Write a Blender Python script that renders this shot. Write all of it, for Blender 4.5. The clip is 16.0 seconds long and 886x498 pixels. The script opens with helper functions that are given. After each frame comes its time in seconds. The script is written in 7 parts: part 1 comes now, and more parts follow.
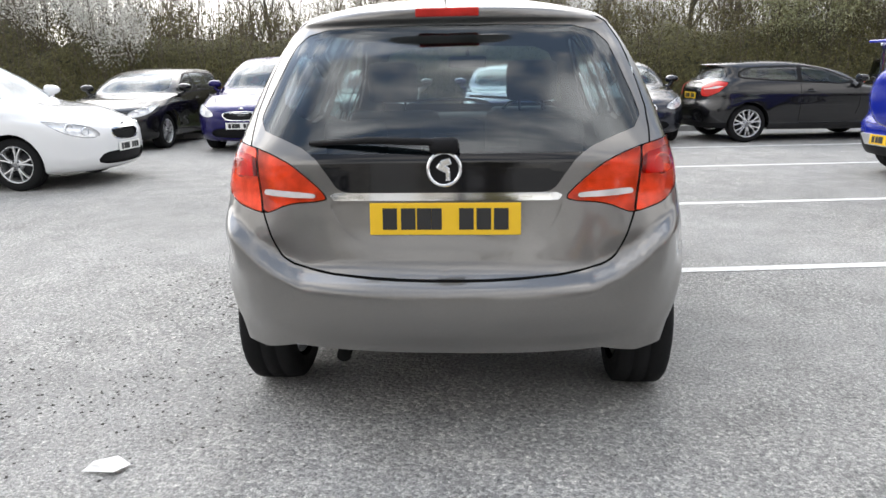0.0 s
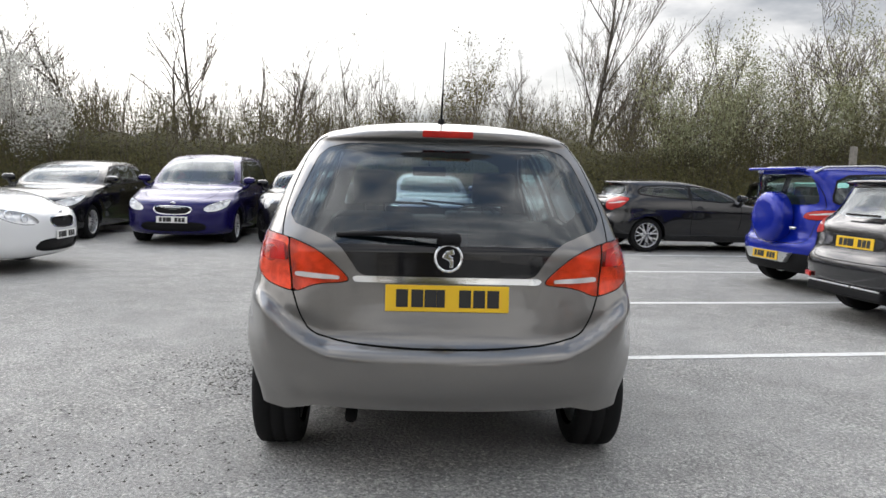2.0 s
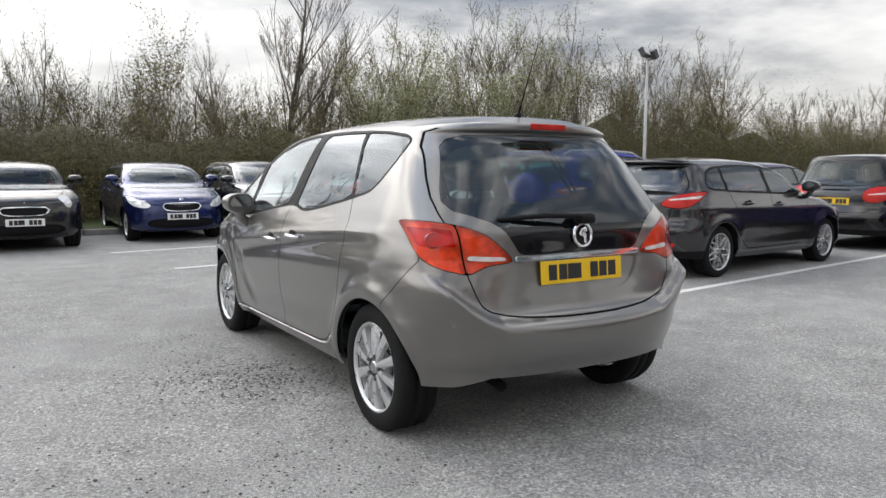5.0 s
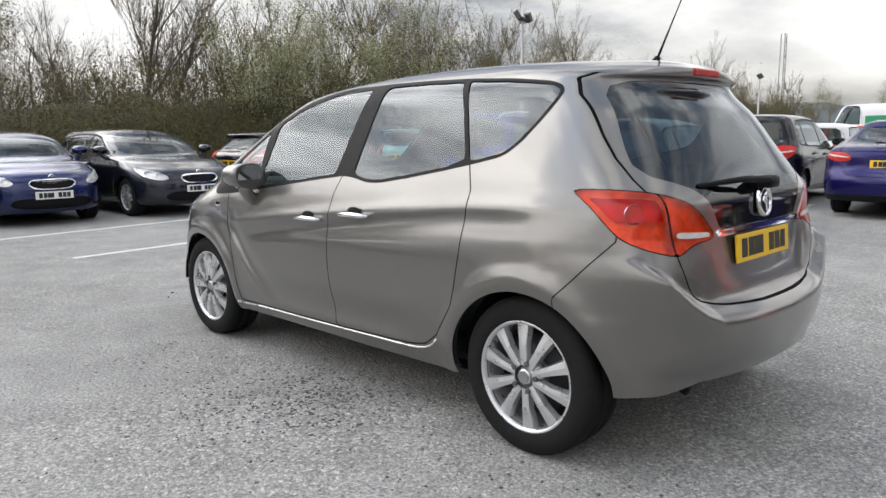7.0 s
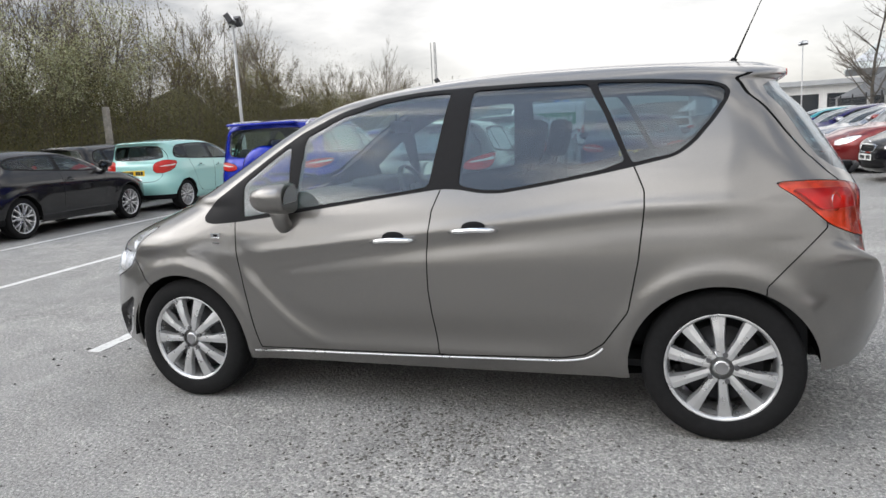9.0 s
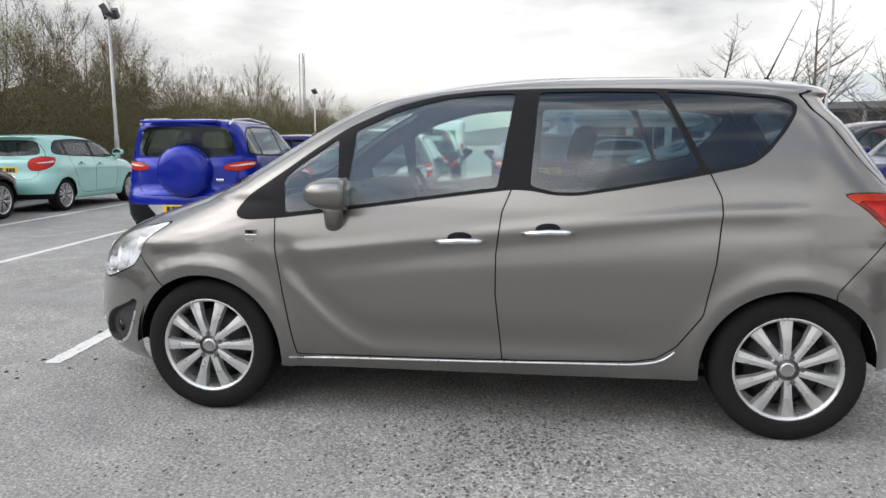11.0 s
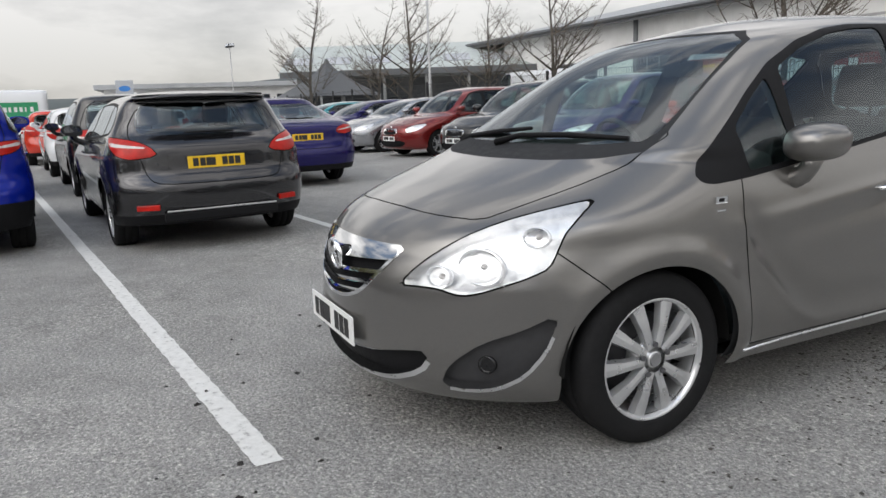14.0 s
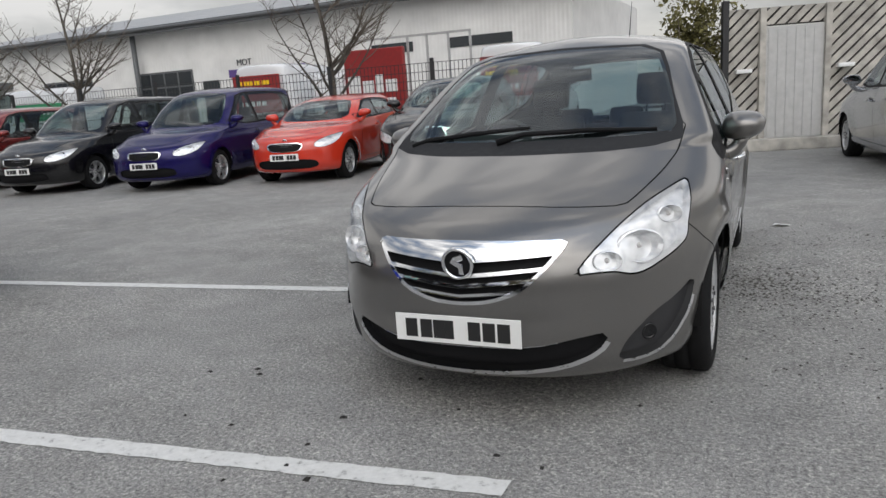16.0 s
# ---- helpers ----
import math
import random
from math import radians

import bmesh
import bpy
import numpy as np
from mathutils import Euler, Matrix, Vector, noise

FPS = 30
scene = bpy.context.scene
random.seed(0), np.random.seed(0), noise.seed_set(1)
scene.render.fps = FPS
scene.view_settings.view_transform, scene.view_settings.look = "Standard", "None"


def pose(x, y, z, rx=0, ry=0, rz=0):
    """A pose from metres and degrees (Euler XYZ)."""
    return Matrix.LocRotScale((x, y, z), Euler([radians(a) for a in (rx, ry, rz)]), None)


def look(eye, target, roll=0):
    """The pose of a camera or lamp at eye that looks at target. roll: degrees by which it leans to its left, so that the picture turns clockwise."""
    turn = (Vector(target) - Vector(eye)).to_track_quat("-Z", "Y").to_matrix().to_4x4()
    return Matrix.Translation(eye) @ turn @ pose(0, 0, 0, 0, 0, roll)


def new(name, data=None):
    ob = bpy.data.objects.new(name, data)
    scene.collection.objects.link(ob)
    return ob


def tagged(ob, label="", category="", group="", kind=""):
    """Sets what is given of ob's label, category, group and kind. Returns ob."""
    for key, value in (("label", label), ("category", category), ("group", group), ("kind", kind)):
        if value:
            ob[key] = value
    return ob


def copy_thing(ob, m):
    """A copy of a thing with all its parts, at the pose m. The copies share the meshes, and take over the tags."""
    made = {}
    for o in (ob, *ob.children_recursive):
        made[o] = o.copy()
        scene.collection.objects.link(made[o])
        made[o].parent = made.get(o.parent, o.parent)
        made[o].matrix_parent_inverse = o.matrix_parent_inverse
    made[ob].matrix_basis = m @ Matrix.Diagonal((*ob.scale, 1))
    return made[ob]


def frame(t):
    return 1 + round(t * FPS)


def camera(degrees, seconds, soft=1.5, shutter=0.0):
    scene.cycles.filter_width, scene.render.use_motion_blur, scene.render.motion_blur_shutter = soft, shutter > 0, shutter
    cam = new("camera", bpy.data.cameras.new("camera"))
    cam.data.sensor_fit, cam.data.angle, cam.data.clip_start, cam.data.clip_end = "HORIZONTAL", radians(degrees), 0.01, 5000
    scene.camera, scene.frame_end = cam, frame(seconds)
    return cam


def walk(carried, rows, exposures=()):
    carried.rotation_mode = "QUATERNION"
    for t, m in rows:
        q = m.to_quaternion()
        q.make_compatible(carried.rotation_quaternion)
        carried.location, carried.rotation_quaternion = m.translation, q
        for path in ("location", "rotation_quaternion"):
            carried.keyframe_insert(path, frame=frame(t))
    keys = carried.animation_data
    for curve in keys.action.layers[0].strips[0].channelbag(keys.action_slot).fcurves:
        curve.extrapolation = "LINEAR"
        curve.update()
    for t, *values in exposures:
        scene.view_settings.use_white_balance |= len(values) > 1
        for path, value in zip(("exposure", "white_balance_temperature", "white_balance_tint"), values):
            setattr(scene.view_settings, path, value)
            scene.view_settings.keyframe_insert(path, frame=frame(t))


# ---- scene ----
cam = camera(63.0, 16.0)
PATH = [
    (0, (0.171, -2.961, 1.309), (0.028, -1.025, 0.83), -1.0),
    (0.5, (0.084, -3.248, 1.338), (0.046, -1.277, 1.002), 0.5),
    (1, (0.165, -3.399, 1.342), (0.104, -1.421, 1.054), -0.7),
    (1.5, (0.089, -3.464, 1.342), (0.078, -1.48, 1.09), -0.7),
    (2, (-0.208, -3.52, 1.322), (-0.086, -1.533, 1.124), 1.7),
    (2.5, (-0.683, -3.534, 1.316), (-0.375, -1.573, 1.067), 1.7),
    (3, (-1.147, -3.43, 1.299), (-0.556, -1.54, 1.024), 1.3),
    (3.5, (-1.648, -3.331, 1.306), (-0.926, -1.489, 1.014), 1.9),
    (4, (-2.02, -3.17, 1.301), (-1.221, -1.354, 1.05), 1.0),
    (4.5, (-2.287, -3.15, 1.299), (-1.338, -1.404, 1.079), 1.8),
    (4.7, (-2.349, -3.149, 1.301), (-1.347, -1.432, 1.08), 1.1),
    (6.8, (-2.927, -1.94, 1.253), (-1.603, -0.46, 1.014), -0.4),
    (7, (-3.0, -1.699, 1.259), (-1.613, -0.292, 0.951), -0.6),
    (7.5, (-3.217, -1.152, 1.266), (-1.703, 0.112, 0.93), -1.5),
    (8, (-3.379, -0.604, 1.282), (-1.661, 0.371, 0.971), -2.0),
    (8.2, (-3.469, -0.401, 1.309), (-1.707, 0.492, 0.994), -2.0),
    (10.3, (-4.237, 0.494, 1.327), (-2.301, 0.913, 1.052), -2.0),
    (10.5, (-4.205, 0.582, 1.293), (-2.258, 0.959, 1.03), -0.9),
    (11, (-3.997, 1.026, 1.269), (-2.04, 1.325, 0.981), -0.1),
    (11.5, (-3.875, 1.584, 1.265), (-1.907, 1.756, 0.951), 1.0),
    (12, (-3.707, 2.195, 1.228), (-1.735, 2.238, 0.9), 1.9),
    (12.5, (-3.543, 2.817, 1.247), (-1.581, 2.637, 0.9), -0.8),
    (13, (-3.294, 3.375, 1.222), (-1.368, 2.956, 0.882), -3.1),
    (13.5, (-3.042, 3.878, 1.225), (-1.193, 3.192, 0.892), -1.2),
    (14, (-2.724, 4.365, 1.235), (-0.957, 3.513, 0.843), -2.1),
    (14.5, (-2.348, 4.837, 1.262), (-0.724, 3.753, 0.83), -2.5),
    (15, (-1.893, 5.249, 1.248), (-0.422, 3.972, 0.795), -2.4),
    (15.5, (-1.499, 5.675, 1.294), (-0.415, 4.06, 0.83), -3.2),
    (16, (-1.08, 5.966, 1.298), (-0.254, 4.192, 0.883), -3.9),
]
EXPOSURES = [(0, 0.95), (1.0, 0.70), (1.8, 0.58), (2.5, 0.42), (3.5, 0.58), (4.5, 0.44), (8.2, 0.52), (11, 0.47), (12, 0.42), (13, 0.26), (14.5, -0.02), (16, -0.16)]
walk(cam, [(t, look(eye, target, roll)) for t, eye, target, roll in PATH], EXPOSURES)

# ---- light and sky ----
SUN_AZ, SUN_EL = radians(325), radians(38)
world = bpy.data.worlds.new("overcast_sky")
scene.world = world
world.use_nodes = True
wt = world.node_tree
wt.nodes.clear()
w_out = wt.nodes.new("ShaderNodeOutputWorld")
w_bg = wt.nodes.new("ShaderNodeBackground")
w_sky = wt.nodes.new("ShaderNodeTexSky")
w_sky.sky_type, w_sky.sun_disc = "NISHITA", False
w_sky.sun_elevation, w_sky.sun_rotation = SUN_EL, SUN_AZ
w_co = wt.nodes.new("ShaderNodeTexCoord")
w_map = wt.nodes.new("ShaderNodeMapping")
w_map.inputs["Scale"].default_value = (1.0, 1.0, 3.2)
w_n = wt.nodes.new("ShaderNodeTexNoise")
w_n.inputs["Scale"].default_value, w_n.inputs["Detail"].default_value, w_n.inputs["Roughness"].default_value = 2.1, 7, 0.55
w_ramp = wt.nodes.new("ShaderNodeValToRGB")
w_ramp.color_ramp.elements[0].position, w_ramp.color_ramp.elements[0].color = 0.33, (1.4, 1.8, 2.5, 1)
w_ramp.color_ramp.elements[1].position, w_ramp.color_ramp.elements[1].color = 0.64, (12.5, 12.1, 11.7, 1)
w_e = w_ramp.color_ramp.elements.new(0.42)
w_e.color = (4.1, 4.1, 4.2, 1)
w_e = w_ramp.color_ramp.elements.new(0.50)
w_e.color = (7.9, 7.7, 7.5, 1)
# cloud is closed towards the horizon and broken overhead
w_shift = wt.nodes.new("ShaderNodeMath")
w_shift.operation, w_shift.inputs[1].default_value, w_shift.inputs[2].default_value = "MULTIPLY_ADD", -0.25, 0.09
w_sum = wt.nodes.new("ShaderNodeMath")
w_sum.operation = "ADD"
w_mix = wt.nodes.new("ShaderNodeMixRGB")
w_mix.inputs["Fac"].default_value = 0.9
wt.links.new(w_co.outputs["Generated"], w_map.inputs["Vector"])
wt.links.new(w_map.outputs["Vector"], w_n.inputs["Vector"])
wt.links.new(w_n.outputs["Fac"], w_sum.inputs[0])
wt.links.new(w_shift.outputs["Value"], w_sum.inputs[1])
wt.links.new(w_sum.outputs["Value"], w_ramp.inputs["Fac"])
wt.links.new(w_sky.outputs["Color"], w_mix.inputs["Color1"])
w_sep = wt.nodes.new("ShaderNodeSeparateXYZ")
w_rng = wt.nodes.new("ShaderNodeMapRange")
w_rng.inputs["From Min"].default_value, w_rng.inputs["From Max"].default_value = 0.0, 1.0
w_rng.inputs["To Min"].default_value, w_rng.inputs["To Max"].default_value = 0.34, 1.66
w_grad = wt.nodes.new("ShaderNodeMixRGB")
w_grad.blend_type, w_grad.inputs["Fac"].default_value = "MULTIPLY", 1.0
wt.links.new(w_co.outputs["Generated"], w_sep.inputs["Vector"])
wt.links.new(w_sep.outputs["Z"], w_rng.inputs["Value"])
wt.links.new(w_sep.outputs["Z"], w_shift.inputs[0])
wt.links.new(w_ramp.outputs["Color"], w_grad.inputs["Color1"])
# thin cloud glows softly round the hidden sun
w_dot = wt.nodes.new("ShaderNodeVectorMath")
w_dot.operation = "DOT_PRODUCT"
w_dot.inputs[1].default_value = (math.sin(SUN_AZ) * math.cos(SUN_EL), math.cos(SUN_AZ) * math.cos(SUN_EL), math.sin(SUN_EL))
w_glow = wt.nodes.new("ShaderNodeMapRange")
w_glow.interpolation_type = "SMOOTHSTEP"
w_glow.inputs["From Min"].default_value, w_glow.inputs["From Max"].default_value = 0.60, 1.0
w_glow.inputs["To Min"].default_value, w_glow.inputs["To Max"].default_value = 1.0, 2.8
w_mul = wt.nodes.new("ShaderNodeMath")
w_mul.operation = "MULTIPLY"
wt.links.new(w_co.outputs["Generated"], w_dot.inputs[0])
wt.links.new(w_dot.outputs["Value"], w_glow.inputs["Value"])
wt.links.new(w_rng.outputs["Result"], w_mul.inputs[0])
wt.links.new(w_glow.outputs["Result"], w_mul.inputs[1])
wt.links.new(w_mul.outputs["Value"], w_grad.inputs["Color2"])
wt.links.new(w_grad.outputs["Color"], w_mix.inputs["Color2"])
wt.links.new(w_mix.outputs["Color"], w_bg.inputs["Color"])
w_bg.inputs["Strength"].default_value = 0.138
wt.links.new(w_bg.outputs["Background"], w_out.inputs["Surface"])
sun = new("sun", bpy.data.lights.new("sun", "SUN"))
sun.data.energy, sun.data.angle, sun.data.color = 0.6, radians(90), (1.0, 0.97, 0.93)
sun.matrix_world = look((math.sin(SUN_AZ) * 40, math.cos(SUN_AZ) * 40, 40 * math.tan(SUN_EL)), (0, 0, 0))


# ---- materials ----
def mat(name):
    m = bpy.data.materials.new(name)
    m.use_nodes = True
    return m, m.node_tree, m.node_tree.nodes["Principled BSDF"]


def noise_node(nt, scale, detail=4, rough=0.55, coord="Object"):
    co = nt.nodes.new("ShaderNodeTexCoord")
    n = nt.nodes.new("ShaderNodeTexNoise")
    n.inputs["Scale"].default_value, n.inputs["Detail"].default_value, n.inputs["Roughness"].default_value = scale, detail, rough
    nt.links.new(co.outputs[coord], n.inputs["Vector"])
    return n


def ramp(nt, src, stops):
    r = nt.nodes.new("ShaderNodeValToRGB")
    e = r.color_ramp.elements
    while len(e) < len(stops):
        e.new(0.5)
    for k, (p, c) in enumerate(stops):
        e[k].position, e[k].color = p, (*c, 1)
    nt.links.new(src, r.inputs["Fac"])
    return r


def bump(nt, b, src, strength, dist):
    n = nt.nodes.new("ShaderNodeBump")
    n.inputs["Strength"].default_value, n.inputs["Distance"].default_value = strength, dist
    nt.links.new(src, n.inputs["Height"])
    nt.links.new(n.outputs["Normal"], b.inputs["Normal"])
    return n


def plain(name, col, rough=0.5, metal=0.0, vary=0.12, scale=9.0, bumps=0.0, coat=0.0, spec=0.5):
    """A surface of one colour with slight mottling and uneven gloss."""
    m, nt, b = mat(name)
    n = noise_node(nt, scale, 5)
    lo, hi = [c * (1 - vary) for c in col], [min(1, c * (1 + vary)) for c in col]
    r = ramp(nt, n.outputs["Fac"], [(0.3, lo), (0.7, hi)])
    nt.links.new(r.outputs["Color"], b.inputs["Base Color"])
    rr = ramp(nt, n.outputs["Fac"], [(0.3, [rough * 0.85] * 3), (0.7, [min(1, rough * 1.15)] * 3)])
    nt.links.new(rr.outputs["Color"], b.inputs["Roughness"])
    b.inputs["Metallic"].default_value, b.inputs["Coat Weight"].default_value = metal, coat
    b.inputs["Specular IOR Level"].default_value = spec
    if bumps:
        n2 = noise_node(nt, scale * 12, 3)
        bump(nt, b, n2.outputs["Fac"], bumps, 0.004)
    return m


def paint(name, col, flake=0.0, rough=0.24, coat=1.0):
    """Lacquered car paint with a fine metallic flake and a film of road dust."""
    m, nt, b = mat(name)
    n = noise_node(nt, 900, 1)
    d = noise_node(nt, 3.0, 5)
    r = ramp(nt, n.outputs["Fac"], [(0.35, [c * (1 - 0.25 * flake) for c in col]), (0.7, [min(1, c * (1 + 0.35 * flake)) for c in col])])
    dust = nt.nodes.new("ShaderNodeMixRGB")
    dust.inputs["Color2"].default_value = (0.30, 0.28, 0.25, 1)
    dr = ramp(nt, d.outputs["Fac"], [(0.5, (0, 0, 0)), (0.8, (0.022, 0.022, 0.022))])
    nt.links.new(dr.outputs["Color"], dust.inputs["Fac"])
    nt.links.new(r.outputs["Color"], dust.inputs["Color1"])
    nt.links.new(dust.outputs["Color"], b.inputs["Base Color"])
    b.inputs["Metallic"].default_value, b.inputs["Roughness"].default_value = 0.75 * flake, rough
    b.inputs["Coat Weight"].default_value, b.inputs["Coat Roughness"].default_value = coat, 0.03
    b.inputs["Specular IOR Level"].default_value = 0.5 * coat
    return m


def glass(name, tint, ior=1.62, gloss_rough=0.0):
    m = bpy.data.materials.new(name)
    m.use_nodes = True
    nt = m.node_tree
    nt.nodes.clear()
    out = nt.nodes.new("ShaderNodeOutputMaterial")
    tr, gl, mx, lw = (nt.nodes.new("ShaderNode" + k) for k in ("BsdfTransparent", "BsdfGlossy", "MixShader", "LayerWeight"))
    tr.inputs["Color"].default_value = (*tint, 1)
    gl.inputs["Roughness"].default_value, gl.inputs["Color"].default_value = gloss_rough, (0.9, 0.95, 1, 1)
    # gloss rises towards grazing view, alike from inside and outside
    r0 = ((ior - 1) / (ior + 1)) ** 2
    lw.inputs["Blend"].default_value = 0.5
    pw, ma = nt.nodes.new("ShaderNodeMath"), nt.nodes.new("ShaderNodeMath")
    pw.operation, pw.inputs[1].default_value = "POWER", 4.5
    ma.operation, ma.inputs[1].default_value, ma.inputs[2].default_value = "MULTIPLY_ADD", 1 - r0, r0
    nt.links.new(lw.outputs["Facing"], pw.inputs[0])
    nt.links.new(pw.outputs["Value"], ma.inputs[0])
    nt.links.new(ma.outputs["Value"], mx.inputs["Fac"])
    nt.links.new(tr.outputs["BSDF"], mx.inputs[1])
    nt.links.new(gl.outputs["BSDF"], mx.inputs[2])
    nt.links.new(mx.outputs["Shader"], out.inputs["Surface"])
    return m


M_GLASS = glass("clear_car_glass", (0.76, 0.92, 0.88), 1.82)
M_SCREEN = glass("windscreen_glass", (0.84, 0.95, 0.92), 1.75)
M_TINT = glass("privacy_glass", (0.33, 0.42, 0.45), 1.78)
M_DARKGLASS = glass("dark_car_glass", (0.58, 0.66, 0.65), 1.6)
M_LENS = glass("lamp_lens", (0.97, 0.975, 0.98), 1.35)
M_BLACK = plain("black_plastic", (0.011, 0.011, 0.012), 0.55, bumps=0.1, scale=30, spec=0.12)
M_RECESS = plain("dark_grey_bumper_plastic", (0.038, 0.038, 0.040), 0.5, scale=30, spec=0.3)
M_GLOSSBLACK = plain("gloss_black_panel", (0.008, 0.008, 0.009), 0.06, vary=0.05)
M_RUBBER = plain("tyre_rubber", (0.014, 0.014, 0.0145), 0.8, vary=0.25, scale=40, bumps=0.25, spec=0.12)
M_SEAM = plain("shut_line", (0.005, 0.005, 0.005), 0.8, spec=0.1)
M_UNDER = plain("underbody", (0.010, 0.010, 0.010), 0.9, spec=0.1)
M_ALLOY = plain("silver_alloy", (0.62, 0.625, 0.63), 0.30, 0.75, 0.06, 20)
M_NUT = plain("dull_steel_nut", (0.10, 0.10, 0.105), 0.45, 0.4)
M_CAP = plain("grey_wheel_cap", (0.24, 0.24, 0.245), 0.35, 0.4)
M_DARKALLOY = plain("dull_brake_metal", (0.045, 0.045, 0.048), 0.5, 0.4, spec=0.2)
M_CHROME = plain("chrome", (0.82, 0.83, 0.84), 0.07, 1.0, 0.03)
M_CLOTH = plain("dark_seat_cloth", (0.03, 0.031, 0.034), 0.9, vary=0.2, scale=60, bumps=0.2, spec=0.15)
M_TRIM = plain("dark_cabin_trim", (0.03, 0.031, 0.033), 0.8, bumps=0.15, scale=30, spec=0.15)
M_PLATEY = plain("yellow_plate", (0.80, 0.50, 0.015), 0.35, vary=0.04)
M_PLATEW = plain("white_plate", (0.80, 0.80, 0.78), 0.35, vary=0.04)
M_INK = plain("black_ink", (0.015, 0.015, 0.015), 0.5)
M_WHITE = plain("white_paint", (0.78, 0.78, 0.77), 0.45)


def lamp_mat(name, col):
    """Moulded lamp plastic with uneven depth of colour."""
    m, nt, b = mat(name)
    wv = noise_node(nt, 11, 3)
    r = ramp(nt, wv.outputs["Fac"], [(0.35, [c * 0.72 for c in col]), (0.65, [min(1, c * 1.15) for c in col])])
    nt.links.new(r.outputs["Color"], b.inputs["Base Color"])
    b.inputs["Specular IOR Level"].default_value = 0.3
    b.inputs["Roughness"].default_value, b.inputs["Coat Weight"].default_value = 0.3, 0.1
    b.inputs["Coat Roughness"].default_value = 0.02
    return m


M_REDLENS = glass("red_lamp_lens", (0.98, 0.27, 0.13), 1.45)
M_LAMPTRAY, _nt, _b = mat("faceted_lamp_tray")
_n = noise_node(_nt, 26, 2)
_r = ramp(_nt, _n.outputs["Fac"], [(0.35, (0.66, 0.66, 0.67)), (0.65, (0.93, 0.93, 0.93))])
_nt.links.new(_r.outputs["Color"], _b.inputs["Base Color"])
_b.inputs["Metallic"].default_value, _b.inputs["Roughness"].default_value = 0.3, 0.3
M_RED = lamp_mat("red_lamp", (0.46, 0.012, 0.006))
M_REDLIGHT = lamp_mat("orange_red_lamp", (0.58, 0.026, 0.009))
M_CLEAR = lamp_mat("clear_lamp", (0.62, 0.60, 0.58))
M_REFLECTOR = plain("lamp_reflector", (0.88, 0.89, 0.90), 0.22, 0.6, 0.08, 30)

M_BOWL = plain("fluted_lamp_bowl", (0.80, 0.81, 0.83), 0.16, 0.8, 0.12, 60)
M_TRAY, _nt, _b = mat("bright_faceted_reflector")
_n = noise_node(_nt, 24, 2)
_r = ramp(_nt, _n.outputs["Fac"], [(0.32, (0.70, 0.71, 0.72)), (0.58, (0.94, 0.94, 0.94))])
_nt.links.new(_r.outputs["Color"], _b.inputs["Base Color"])
_b.inputs["Metallic"].default_value, _b.inputs["Roughness"].default_value = 0.5, 0.24
_v = _nt.nodes.new("ShaderNodeTexVoronoi")
_v.inputs["Scale"].default_value = 26
_c = _nt.nodes.new("ShaderNodeTexCoord")
_nt.links.new(_c.outputs["Object"], _v.inputs["Vector"])
bump(_nt, _b, _v.outputs["Distance"], 0.2, 0.010)
P_TAUPE = paint("taupe_grey_metallic", (0.186, 0.180, 0.171), 1.0, 0.28)
P_WHITE = paint("white_car_paint", (0.76, 0.77, 0.78))
P_BLACK = paint("black_car_paint", (0.006, 0.006, 0.007), 0.3, 0.24, 0.8)
P_PURPLE = paint("deep_indigo_paint", (0.010, 0.007, 0.085), 0.5, 0.24, 0.5)
P_BLUE = paint("bright_blue_paint", (0.003, 0.016, 0.30), 0.3, 0.24, 0.5)
P_NAVY = paint("navy_paint", (0.012, 0.022, 0.10), 0.8)
P_GREY = paint("dark_grey_metallic", (0.034, 0.034, 0.037), 1.0)
P_MINT = paint("mint_green_paint", (0.33, 0.62, 0.58))
P_RED = paint("orange_red_paint", (0.56, 0.035, 0.014))
P_DKRED = paint("dark_red_paint", (0.20, 0.016, 0.014), 0.7)
P_SILVER = paint("silver_car_paint", (0.36, 0.37, 0.39), 1.0)
P_DKBLUE = paint("dark_slate_paint", (0.016, 0.018, 0.030), 0.8)
P_TEAL = paint("teal_paint", (0.02, 0.25, 0.28), 0.6)


# ---- mesh helpers ----
def mesh_ob(name, verts, faces, material, parent=None, label="", smooth=False, normals=None, m=None):
    me = bpy.data.meshes.new(name)
    me.from_pydata([tuple(v) for v in verts], [], [tuple(f) for f in faces])
    me.materials.append(material)
    if smooth or normals is not None:
        me.polygons.foreach_set("use_smooth", [True] * len(me.polygons))
    if normals is not None:
        me.normals_split_custom_set_from_vertices([tuple(v) for v in normals])
    ob = new(name, me)
    if parent is not None:
        ob.parent = parent
    if m is not None:
        ob.matrix_basis = m
    if label:
        ob["label"] = label
    return ob


def part(name, bm, material, parent=None, label="", m=None, smooth=False):
    me = bpy.data.meshes.new(name)
    bmesh.ops.recalc_face_normals(bm, faces=bm.faces)
    bm.to_mesh(me)
    bm.free()
    me.materials.append(material)
    if smooth:
        me.polygons.foreach_set("use_smooth", [True] * len(me.polygons))
    ob = new(name, me)
    ob.parent = parent
    if m is not None:
        ob.matrix_basis = m
    if label:
        ob["label"] = label
    return ob


